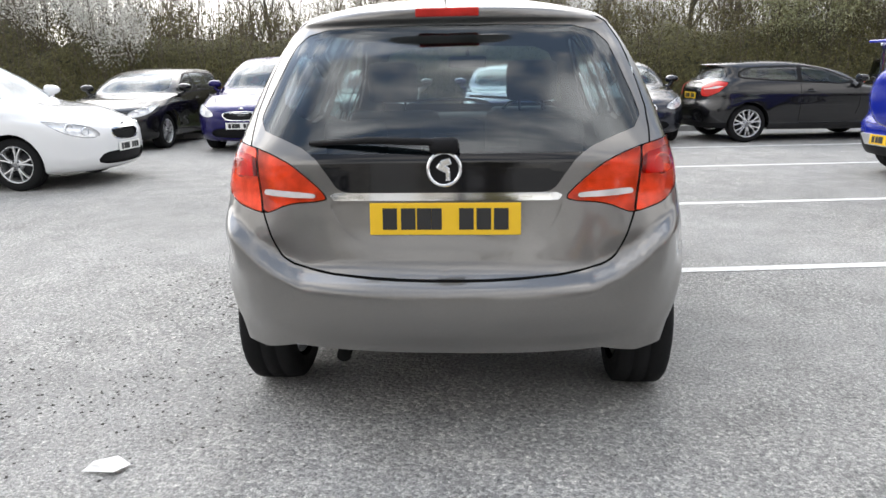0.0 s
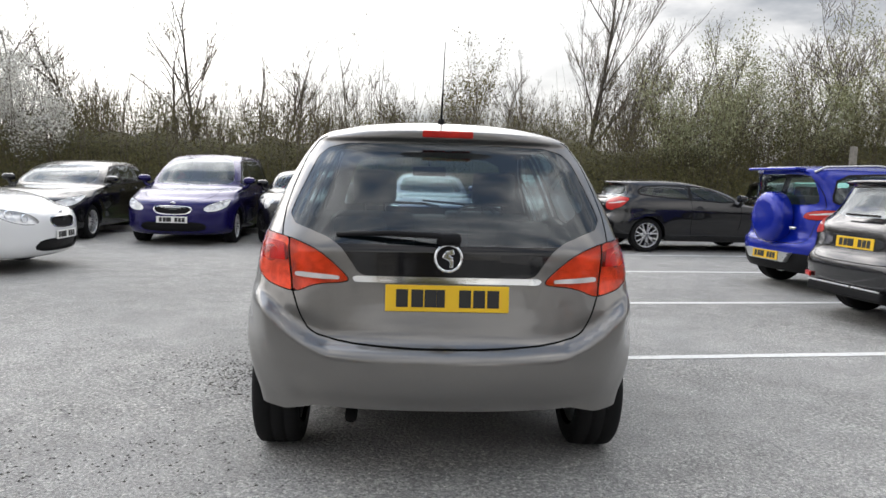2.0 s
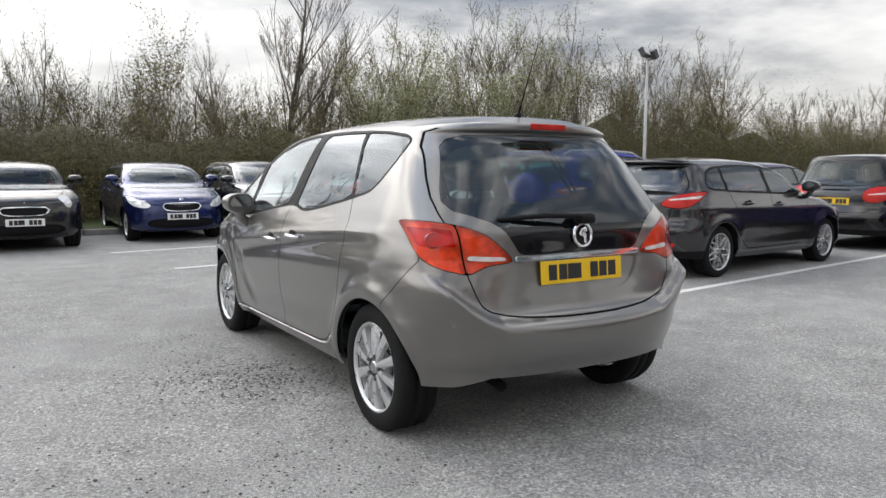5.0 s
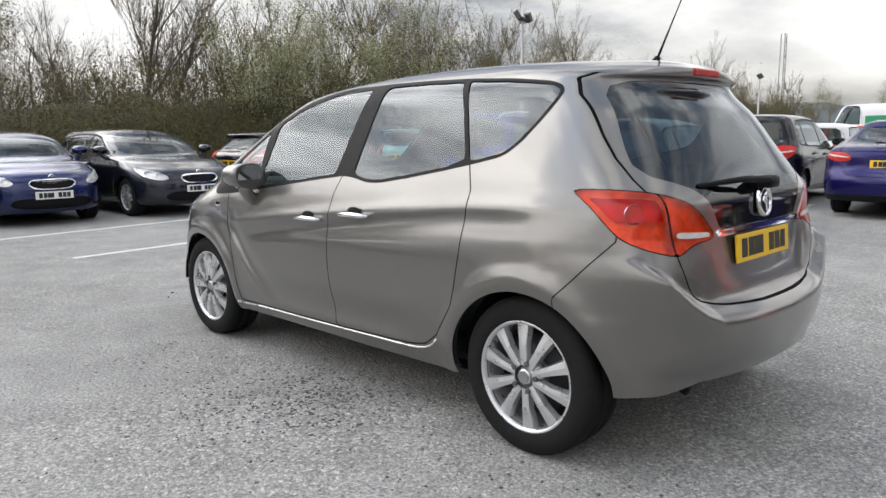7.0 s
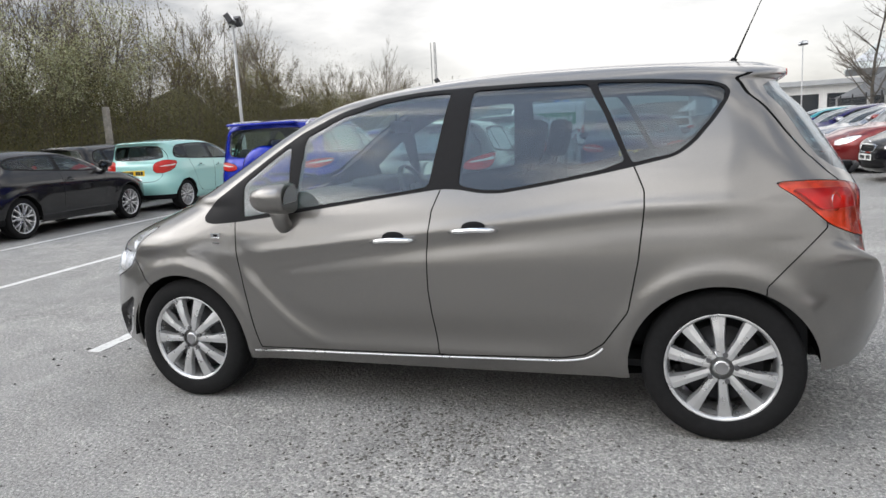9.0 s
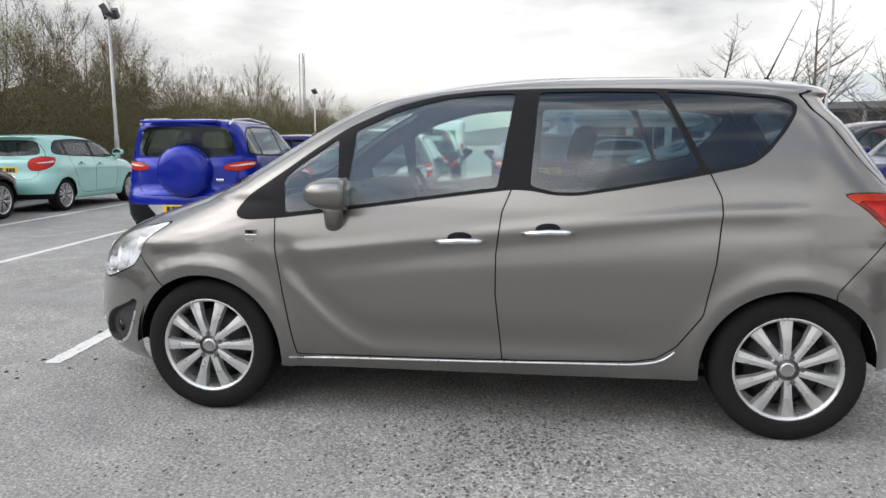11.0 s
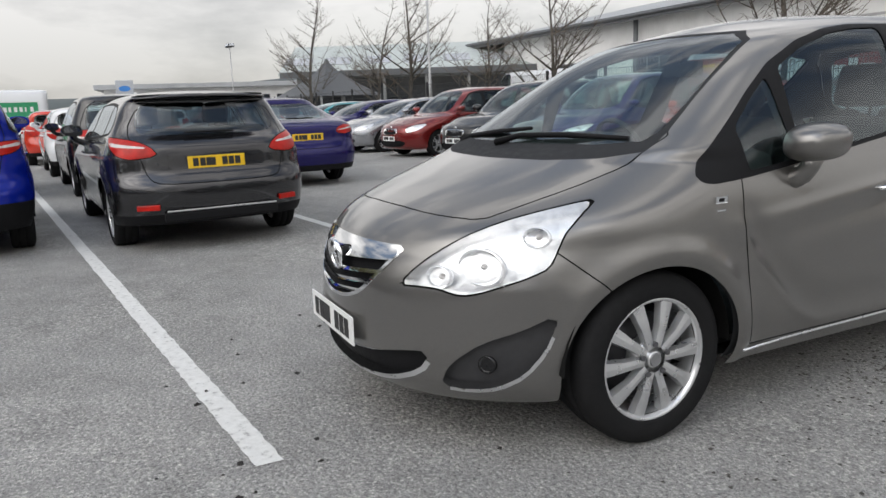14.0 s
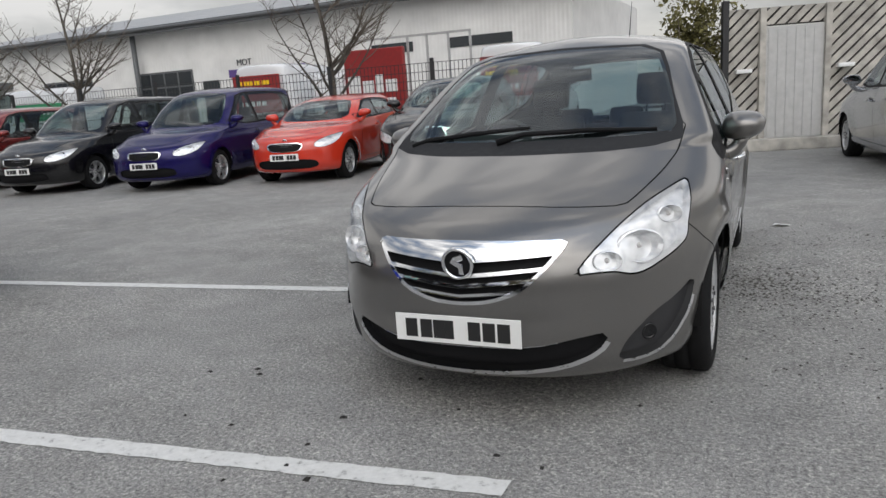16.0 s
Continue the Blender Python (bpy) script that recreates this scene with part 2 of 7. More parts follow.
def box(bm, x0, x1, y0, y1, z0, z1, bev=0.0, m=None, seg=2):
    r = bmesh.ops.create_cube(bm, size=1)
    vs = r["verts"]
    for v in vs:
        v.co = Vector(((x0 + x1) / 2 + v.co.x * (x1 - x0), (y0 + y1) / 2 + v.co.y * (y1 - y0), (z0 + z1) / 2 + v.co.z * (z1 - z0)))
    if bev:
        es = list({e for v in vs for e in v.link_edges})
        vs = [v for v in bmesh.ops.bevel(bm, geom=es, offset=bev, segments=seg, affect="EDGES", profile=0.6)["verts"]]
        vs = list({w for v in vs for f in v.link_faces for w in f.verts})
    if m is not None:
        bmesh.ops.transform(bm, matrix=m, verts=vs)
    return vs


def cyl(bm, r0, r1, h, seg=16, m=None):
    r = bmesh.ops.create_cone(bm, cap_ends=True, segments=seg, radius1=r0, radius2=r1, depth=h)
    if m is not None:
        bmesh.ops.transform(bm, matrix=m, verts=r["verts"])
    return r["verts"]


def tube(pts, r, sides=8):
    """Verts and faces of a tube of radius r (a number or one a point) along pts."""
    pts = [Vector(p) for p in pts]
    vs, fs = [], []
    for k, p in enumerate(pts):
        d = (pts[min(k + 1, len(pts) - 1)] - pts[max(k - 1, 0)]).normalized()
        a = d.orthogonal().normalized() if k == 0 else (a - d * a.dot(d)).normalized()
        b = d.cross(a)
        rr = r if isinstance(r, (int, float)) else r[k]
        for j in range(sides):
            t = 2 * math.pi * j / sides
            vs.append(p + (a * math.cos(t) + b * math.sin(t)) * rr)
    for k in range(len(pts) - 1):
        for j in range(sides):
            j2 = (j + 1) % sides
            fs.append((k * sides + j, k * sides + j2, (k + 1) * sides + j2, (k + 1) * sides + j))
    fs.append(tuple(range(sides))[::-1])
    fs.append(tuple((len(pts) - 1) * sides + j for j in range(sides)))
    return vs, fs


def revolve(profile, seg, axis="x"):
    """A ring of (along, radius) points turned about the axle."""
    vs, fs = [], []
    n = len(profile)
    for k in range(seg):
        t = 2 * math.pi * k / seg
        for a, r in profile:
            vs.append((a, r * math.cos(t), r * math.sin(t)))
    for k in range(seg):
        k2 = (k + 1) % seg
        for j in range(n - 1):
            fs.append((k * n + j, k * n + j + 1, k2 * n + j + 1, k2 * n + j))
    return vs, fs


def curve(pairs):
    """A smooth, monotone-preserving curve through (at, value) pairs."""
    xs, ys = np.array([p[0] for p in pairs], float), np.array([p[1] for p in pairs], float)
    h, d = np.diff(xs), np.diff(ys) / np.diff(xs)
    mm = np.zeros(len(xs))
    mm[0], mm[-1] = d[0], d[-1]
    for k in range(1, len(xs) - 1):
        if d[k - 1] * d[k] > 0:
            w1, w2 = 2 * h[k] + h[k - 1], h[k] + 2 * h[k - 1]
            mm[k] = (w1 + w2) / (w1 / d[k - 1] + w2 / d[k])

    def f(q):
        q = np.clip(np.asarray(q, float), xs[0], xs[-1])
        k = np.clip(np.searchsorted(xs, q) - 1, 0, len(xs) - 2)
        t = (q - xs[k]) / h[k]
        return (ys[k] * (1 + 2 * t) * (1 - t) ** 2 + mm[k] * h[k] * t * (1 - t) ** 2
                + ys[k + 1] * t * t * (3 - 2 * t) + mm[k + 1] * h[k] * t * t * (t - 1))
    return f


def rounded(poly, times=2):
    """Corner-cut polygon."""
    p = np.array(poly, float)
    for _ in range(times):
        q = np.roll(p, -1, 0)
        p = np.stack([0.78 * p + 0.22 * q, 0.22 * p + 0.78 * q], 1).reshape(-1, 2)
    return p


def eased(poly, d):
    """Polygon with every corner cut by at most d."""
    p = np.array(poly, float)
    out = []
    for a, b, c in zip(np.roll(p, 1, 0), p, np.roll(p, -1, 0)):
        for q in (a, c):
            v = q - b
            n = np.hypot(*v)
            out.append(b + v * min(d / n, 0.33))
    return np.array(out)


def sdist(poly, a, b):
    """Signed distance (inside positive) of points (a, b) to a polygon."""
    p = np.asarray(poly, float)
    q = np.roll(p, -1, 0)
    best = np.full(a.shape, 1e9)
    inside = np.zeros(a.shape, bool)
    for (x0, y0), (x1, y1) in zip(p, q):
        dx, dy = x1 - x0, y1 - y0
        t = np.clip(((a - x0) * dx + (b - y0) * dy) / (dx * dx + dy * dy + 1e-12), 0, 1)
        best = np.minimum(best, (a - x0 - t * dx) ** 2 + (b - y0 - t * dy) ** 2)
        if dy != 0:
            c = ((y0 > b) != (y1 > b)) & (a < dx * (b - y0) / dy + x0)
            inside ^= c
    return np.where(inside, 1, -1) * np.sqrt(best)


# ---- car shells: level curves stacked from sill to roof, then cut into panels ----
class Shell:
    """Columns of A: x y z, nx ny nz, arc from the tail, arc from the nose."""

    def __init__(self, front, rear, width, lf, nf, lr, nr, step, flare=None, taper=None, back=None):
        ff, fr, fw, flf, fnf, flr, fnr = (curve(c) for c in (front, rear, width, lf, nf, lr, nr))
        z0, z1 = width[0][0], width[-1][0]
        zz = np.linspace(z0, z1, 400)
        run = np.concatenate([[0], np.cumsum(np.sqrt(np.diff(zz) ** 2 + 0.6 * np.diff(ff(zz)) ** 2 + 0.5 * np.diff(fr(zz)) ** 2 + 0.8 * np.diff(fw(zz)) ** 2))])
        levels = np.interp(np.linspace(0, run[-1], max(12, int(run[-1] / step))), run, zz)
        kc, ks = max(10, int(1.15 / step)), max(12, int(2.2 / step))
        rows = []
        for z in levels:
            yr, yf, w = float(fr(z)), float(ff(z)), max(float(fw(z)), 0.004)
            a, b = float(flr(z)), float(flf(z))
            sc = min(1, 0.96 * (yf - yr) / (a + b))
            a, b = a * sc, b * sc

            def corner(L, n):
                t = np.linspace(0, math.pi / 2, 160)
                x, y = w * np.sin(t) ** (2 / n), L * (1 - np.cos(t) ** (2 / n))
                s = np.concatenate([[0], np.cumsum(np.hypot(np.diff(x), np.diff(y)))])
                u = np.linspace(0, s[-1], kc)
                return np.interp(u, s, x), np.interp(u, s, y)
            xr, yy = corner(a, float(fnr(z)))
            xf, yg = corner(b, float(fnf(z)))
            side = np.linspace(yr + a, yf - b, ks)[1:-1]
            x = np.concatenate([xr, np.full(ks - 2, w), xf[::-1]])
            y = np.concatenate([yr + yy, side, (yf - yg)[::-1]])
            if taper is not None:
                x = x * taper(y, z)
            if flare is not None:
                x = x + flare(y, z) * np.clip((x / w - 0.75) / 0.25, 0, 1)
            if back is not None:
                y = y + back(x, y, z)
            s = np.concatenate([[0], np.cumsum(np.hypot(np.diff(x), np.diff(y)))])
            rows.append(np.stack([x, y, np.full_like(x, z), s, s[-1] - s], 1))
        R = np.array(rows)
        left = R[:, 1:-1][:, ::-1].copy()
        left[:, :, 0] *= -1
        R = np.concatenate([R, left], 1)
        nl, nc = R.shape[:2]
        V = R.reshape(-1, 5)
        i, j = np.meshgrid(np.arange(nl - 1), np.arange(nc), indexing="ij")
        j2 = (j + 1) % nc
        a, b, c, d = i * nc + j, i * nc + j2, (i + 1) * nc + j2, (i + 1) * nc + j
        flip = (V[a, 0] * 1.0 + V[a, 1] * 0 < 0)
        F1 = np.where(flip[..., None], np.stack([a, b, d], -1), np.stack([a, b, c], -1)).reshape(-1, 3)
        F2 = np.where(flip[..., None], np.stack([b, c, d], -1), np.stack([a, c, d], -1)).reshape(-1, 3)
        F = np.concatenate([F1, F2])
        P = V[:, :3]
        fn = np.cross(P[F[:, 1]] - P[F[:, 0]], P[F[:, 2]] - P[F[:, 0]])
        N = np.zeros_like(P)
        for k in range(3):
            np.add.at(N, F[:, k], fn)
        N[-nc:] = (0, 0, 1)
        N /= np.linalg.norm(N, axis=1)[:, None] + 1e-12
        self.A = np.concatenate([P, N, V[:, 3:]], 1)
        self.F, self.L = F, np.array(["body"] * len(F), dtype=object)
        self.base = [tuple(v) for v in R[0, :, :3]]

    def spot(self, arc, z, s, depth, col=7):
        """A pose just behind the skin at an arc from the nose (col 7) or the tail (col 6), facing out along local x."""
        k = np.argmin((self.A[:, col] - arc) ** 2 + (self.A[:, 2] - z) ** 2 + (self.A[:, 0] * s < 0))
        p, n = Vector(self.A[k, :3]), Vector(self.A[k, 3:6])
        f = (Vector((n.x, n.y, n.z * 0.3)) + Vector((0, 0.7 if col == 7 else -0.7, 0))).normalized()
        return Matrix.Translation(p - n * depth) @ f.to_track_quat("X", "Z").to_matrix().to_4x4()

    def cut(self, fun, level, labels):
        A, F, L = self.A, self.F, self.L
        d = fun(A) - level
        d = np.where(np.abs(d) < 1e-5, 1e-5, d)
        neg = d[F] < 0
        k = neg.sum(1)
        hit = ((k == 1) | (k == 2)) & np.isin(L, labels)
        if not hit.any():
            return
        T, ng, kk = F[hit], neg[hit], k[hit]
        lone = np.where(kk == 1, ng.argmax(1), (~ng).argmax(1))
        r = np.arange(len(T))
        a, b, c = T[r, lone], T[r, (lone + 1) % 3], T[r, (lone + 2) % 3]
        e = np.concatenate([np.stack([a, b], 1), np.stack([a, c], 1)])
        e.sort(axis=1)
        u, inv = np.unique(e, axis=0, return_inverse=True)
        inv = inv.reshape(-1)
        t = d[u[:, 0]] / (d[u[:, 0]] - d[u[:, 1]])
        new_v = A[u[:, 0]] * (1 - t)[:, None] + A[u[:, 1]] * t[:, None]
        p, q = len(A) + inv[:len(T)], len(A) + inv[len(T):]
        lab = L[hit]
        self.A = np.concatenate([A, new_v])
        self.F = np.concatenate([F[~hit], np.stack([a, p, q], 1), np.stack([p, b, c], 1), np.stack([p, c, q], 1)])
        self.L = np.concatenate([L[~hit], lab, lab, lab])

    def region(self, name, fun, seam=0.0, only=("body",)):
        """Name the faces where fun is positive; seam: half the width of a dark joint round them."""
        for lv in ((-seam, seam) if seam else (0.0,)):
            self.cut(fun, lv, only)
        d = fun(self.A)[self.F].mean(1)
        ok = np.isin(self.L, only)
        if seam:
            self.L[ok & (np.abs(d) < seam)] = "seam"
            self.L[ok & (d >= seam)] = name
        else:
            self.L[ok & (d > 0)] = name

    def take(self, names, side=0):
        m = np.isin(self.L, names)
        if side:
            m &= (self.A[self.F, 0].mean(1) * side > 0)
        F = self.F[m]
        used, inv = np.unique(F, return_inverse=True)
        return self.A[used], inv.reshape(-1, 3)

    def build(self, labels, ob_name, material, parent, side=0, off=0.0, wall=False, label=""):
        A, F = self.take(labels, side)
        if not len(F):
            return None
        P, N = A[:, :3] - A[:, 3:6] * off, A[:, 3:6]
        if wall and off:
            e = np.concatenate([F[:, [0, 1]], F[:, [1, 2]], F[:, [2, 0]]])
            key = np.sort(e, 1)
            u, idx, cnt = np.unique(key, axis=0, return_index=True, return_counts=True)
            ed = e[idx[cnt == 1]]
            n0 = len(P)
            P, N = np.concatenate([P, A[:, :3]]), np.concatenate([N, N])
            F = np.concatenate([F, np.stack([ed[:, 0], ed[:, 1] + n0, ed[:, 1]], 1), np.stack([ed[:, 0], ed[:, 0] + n0, ed[:, 1] + n0], 1)])
        return mesh_ob(ob_name, P.tolist(), F.tolist(), material, parent, label, normals=N.tolist())


def in_side(poly, xmin=0.3):
    return lambda A: np.where(np.abs(A[:, 0]) > xmin, sdist(poly, A[:, 1], A[:, 2]), -0.5)


def in_tail_arc(poly, ymax):
    return lambda A: np.where(A[:, 1] < ymax, sdist(poly, A[:, 6], A[:, 2]), -0.5)


def in_nose_arc(poly, ymin):
    return lambda A: np.where(A[:, 1] > ymin, sdist(poly, A[:, 7], A[:, 2]), -0.5)


# ---- ground ----
def asphalt():
    m, nt, b = mat("worn_asphalt")
    n1, n2, n3 = noise_node(nt, 0.35, 5), noise_node(nt, 62, 4, 0.85), noise_node(nt, 3.0, 6)
    n4 = noise_node(nt, 170, 2, 0.7)
    base = ramp(nt, n1.outputs["Fac"], [(0.3, (0.262, 0.260, 0.253)), (0.7, (0.355, 0.351, 0.340))])
    grit = ramp(nt, n2.outputs["Fac"], [(0.36, (0.35, 0.35, 0.35)), (0.47, (0.9, 0.9, 0.9)), (0.55, (1.05, 1.05, 1.04)), (0.66, (1.9, 1.88, 1.82))])
    patch = ramp(nt, n3.outputs["Fac"], [(0.35, (0.86, 0.86, 0.86)), (0.65, (1.08, 1.08, 1.08))])
    fine = ramp(nt, n4.outputs["Fac"], [(0.34, (0.68, 0.68, 0.68)), (0.5, (1.0, 1.0, 1.0)), (0.68, (1.4, 1.39, 1.37))])
    x1, x2, x3 = nt.nodes.new("ShaderNodeMixRGB"), nt.nodes.new("ShaderNodeMixRGB"), nt.nodes.new("ShaderNodeMixRGB")
    for x in (x1, x2, x3):
        x.blend_type = "MULTIPLY"
        x.inputs["Fac"].default_value = 1
    nt.links.new(base.outputs["Color"], x1.inputs["Color1"])
    nt.links.new(grit.outputs["Color"], x1.inputs["Color2"])
    nt.links.new(x1.outputs["Color"], x2.inputs["Color1"])
    nt.links.new(patch.outputs["Color"], x2.inputs["Color2"])
    nt.links.new(x2.outputs["Color"], x3.inputs["Color1"])
    nt.links.new(fine.outputs["Color"], x3.inputs["Color2"])
    co = nt.nodes.new("ShaderNodeTexCoord")
    vo = nt.nodes.new("ShaderNodeTexVoronoi")
    vo.inputs["Scale"].default_value = 62
    nt.links.new(co.outputs["Object"], vo.inputs["Vector"])
    # exposed stone chips, thicker on the ground in worn patches
    wear = noise_node(nt, 0.55, 4)
    chip = ramp(nt, vo.outputs["Color"], [(0.28, (0.66, 0.66, 0.66)), (0.50, (0.98, 0.98, 0.97)), (0.74, (1.18, 1.17, 1.15)), (0.88, (1.62, 1.60, 1.56))])
    x4 = nt.nodes.new("ShaderNodeMixRGB")
    x4.blend_type = "MULTIPLY"
    wr = ramp(nt, wear.outputs["Fac"], [(0.38, (0.15, 0.15, 0.15)), (0.60, (0.8, 0.8, 0.8))])
    nt.links.new(wr.outputs["Color"], x4.inputs["Fac"])
    nt.links.new(x3.outputs["Color"], x4.inputs["Color1"])
    nt.links.new(chip.outputs["Color"], x4.inputs["Color2"])
    nt.links.new(x4.outputs["Color"], b.inputs["Base Color"])
    b.inputs["Roughness"].default_value = 0.9
    inv = nt.nodes.new("ShaderNodeMath")
    inv.operation, inv.inputs[1].default_value = "MULTIPLY_ADD", -1.2
    nt.links.new(vo.outputs["Distance"], inv.inputs[0])
    nt.links.new(n2.outputs["Fac"], inv.inputs[2])
    bump(nt, b, inv.outputs["Value"], 0.7, 0.007)
    return m


M_ASPHALT = asphalt()
bm = bmesh.new()
bmesh.ops.create_grid(bm, x_segments=8, y_segments=8, size=600)
ground = part("ground", bm, M_ASPHALT)
tagged(ground, "worn grey asphalt of a car park with loose grit", "ground", kind="structure")


def mirrored(half):
    """A polygon symmetric about the middle from its right half, listed from the top of the middle to its bottom."""
    return [tuple(p) for p in half] + [(-a, b) for a, b in reversed(half) if a > 1e-6]


def in_tail_full(poly, ymax):
    return lambda A: np.where(A[:, 1] < ymax, sdist(poly, A[:, 0], A[:, 2]), -0.5)


def in_nose_full(poly, ymin):
    return lambda A: np.where(A[:, 1] > ymin, sdist(poly, A[:, 0], A[:, 2]), -0.5)


def in_plan_full(poly, zmin):
    return lambda A: np.where(A[:, 2] > zmin, sdist(poly, A[:, 0], A[:, 1]), -0.5)


# ---- wheels ----
WHEELS = {}


def spoke_set(rim_r, hub_r, count, style, face):
    """Spokes as tapered, crowned bars between hub and rim; style 'plain', 'split' or 'web'."""
    vs, fs = [], []

    def bar(a0, a1, r0, r1, w0, w1, x0, x1):
        n = len(vs)
        for (a, r, w, x) in ((a0, r0, w0, x0), (0.5 * (a0 + a1), 0.5 * (r0 + r1), 0.42 * (w0 + w1), 0.5 * (x0 + x1) + 0.006), (a1, r1, w1, x1)):
            c, s = math.cos(a), math.sin(a)
            for k, dx in ((-1, -0.024), (-0.80, 0.003), (0, 0.006), (0.80, 0.003), (1, -0.024)):
                t = k * w / 2
                vs.append((x + dx, r * c - t * s, r * s + t * c))
        for q in range(2):
            for k in range(4):
                fs.append((n + q * 5 + k, n + q * 5 + k + 1, n + q * 5 + 5 + k + 1, n + q * 5 + 5 + k))
    for k in range(count):
        a = 2 * math.pi * k / count + math.pi / 2
        if style == "plain":
            bar(a, a, hub_r * 0.7, rim_r * 0.985, rim_r * 0.17, rim_r * 0.31, face + 0.006, face - 0.004)
        elif style == "split":
            for d in (-1, 1):
                bar(a + d * 0.06, a + d * 0.2, hub_r * 0.7, rim_r * 0.985, rim_r * 0.13, rim_r * 0.12, face, face - 0.006)
        else:
            for d in (-1, 1):
                bar(a, a + d * math.pi / count * 0.75, rim_r * 0.3, rim_r * 0.98, rim_r * 0.11, rim_r * 0.07, face, face - 0.005)
    return vs, fs


def wheel(parent, x, y, r, rim_r, count, style, side, width=0.21, alloy=None):
    """A wheel whose outer face looks to side (-1 or 1) at x."""
    key = (r, rim_r, count, style, width, alloy.name if alloy else "")
    if key not in WHEELS:
        seg = 48 if count == 10 else 28
        w = width
        tyre = revolve([(-w * 0.98, rim_r * 1.0), (-w * 0.99, r * 0.93), (-w * 0.93, r * 0.985), (-w * 0.72, r), (-w * 0.70, r * 0.978), (-w * 0.67, r * 0.978), (-w * 0.65, r),
                        (-w * 0.43, r * 1.0), (-w * 0.41, r * 0.978), (-w * 0.38, r * 0.978), (-w * 0.36, r), (-w * 0.16, r), (-w * 0.08, r * 0.985), (-0.004, r * 0.94),
                        (0.004, r * 0.86), (0.002, rim_r * 1.06), (-0.008, rim_r * 1.0), (-0.02, rim_r * 0.99)], seg)
        barrel = revolve([(-w * 0.9, rim_r * 0.93), (-0.05, rim_r * 0.92), (-0.030, rim_r * 0.95)], seg)
        rim = revolve([(-0.024, rim_r * 0.945), (-0.012, rim_r * 0.96), (-0.004, rim_r * 1.0), (-0.006, rim_r * 1.025), (-0.014, rim_r * 1.03)], seg)
        face = -0.018
        sp = spoke_set(rim_r * 0.97, rim_r * 0.30, count, style, face)
        hub = revolve([(face + 0.012, 0.001), (face + 0.012, rim_r * 0.13), (face + 0.008, rim_r * 0.145), (face - 0.002, rim_r * 0.15), (face - 0.004, rim_r * 0.26), (face - 0.02, rim_r * 0.33), (face - 0.06, rim_r * 0.33)], 24)
        disc = revolve([(-0.085, 0.002), (-0.085, rim_r * 0.72), (-0.10, rim_r * 0.72), (-0.14, rim_r * 0.88), (-0.15, 0.002)], 32)
        me = []
        for nm, (v, f), mt in (("tyre", tyre, M_RUBBER), ("rim", rim, alloy or M_ALLOY), ("barrel", barrel, alloy or M_ALLOY), ("spokes", sp, alloy or M_ALLOY), ("hub", hub, alloy or M_ALLOY), ("brake_disc", disc, M_DARKALLOY)):
            d = bpy.data.meshes.new(nm)
            d.from_pydata([tuple(q) for q in v], [], f)
            d.materials.append(mt)
            d.polygons.foreach_set("use_smooth", [nm != "spokes"] * len(d.polygons))
            me.append((nm, d))
        nut_r = 0.26 if count == 10 else 0.22
        for k in range(5):
            a = 2 * math.pi * k / 5 + math.pi / 2 + math.pi / 5 * (1 if count != 10 else 0.5)
            bm = bmesh.new()
            cyl(bm, 0.011, 0.010, 0.012, 10, pose(face + 0.012, rim_r * nut_r * math.cos(a), rim_r * nut_r * math.sin(a), 0, 90, 0))
            d = bpy.data.meshes.new("wheel_nut")
            bm.to_mesh(d)
            bm.free()
            d.materials.append(M_NUT)
            me.append(("wheel_nut", d))
        bm = bmesh.new()
        cyl(bm, rim_r * 0.115, rim_r * 0.105, 0.004, 20, pose(face + 0.014, 0, 0, 0, 90, 0))
        d = bpy.data.meshes.new("centre_cap")
        bm.to_mesh(d)
        bm.free()
        d.materials.append(M_CAP)
        me.append(("centre_cap", d))
        WHEELS[key] = me
    w_ob = None
    for nm, d in WHEELS[key]:
        ob = new("wheel" if nm == "tyre" else nm, d)
        if nm == "tyre":
            w_ob = ob
            ob.parent = parent
            ob.matrix_basis = pose(x, y, r, 0, 0, 0 if side > 0 else 180) @ pose(0, 0, 0, (x * 37 + y * 61) % 72, 0, 0)
        else:
            ob.parent = w_ob
    return w_ob


def well(parent, x, y, r, z, side, depth=0.34):
    """Dark liner of a wheel housing, open to the outside and below."""
    vs, fs = [], []
    seg = 20
    for k in range(seg + 1):
        t = math.pi * k / seg
        vs += [(x, y + r * math.cos(t), z + r * math.sin(t)), (x - side * depth, y + r * math.cos(t), z + r * math.sin(t))]
    for k in range(seg):
        fs.append((2 * k, 2 * k + 2, 2 * k + 3, 2 * k + 1))
    n = len(vs)
    vs.append((x - side * depth, y, z))
    for k in range(seg):
        fs.append((n, 2 * k + 1, 2 * k + 3))
    mesh_ob("wheel_well", vs, fs, M_UNDER, parent)


BARS = [0.00, 0.145, 0.27, 0.385, 0.60, 0.735, 0.87]


def plate(parent, m, yellow, seedling=0):
    """A number plate: backing, rim and bars in place of the characters; it faces local -y."""
    bm = bmesh.new()
    box(bm, -0.26, 0.26, 0, 0.008, -0.0555, 0.0555, 0.003)
    p = part("number_plate", bm, M_PLATEY if yellow else M_PLATEW, parent, "yellow rear number plate" if yellow else "white front number plate", m)
    for k, b in enumerate(BARS):
        w = 0.05 if k != 3 else 0.035
        bm = bmesh.new()
        box(bm, -0.215 + 0.44 * b, -0.215 + 0.44 * b + w, -0.0015, 0.002, -0.037, 0.037)
        part("plate_bar", bm, M_INK, p)
    return p


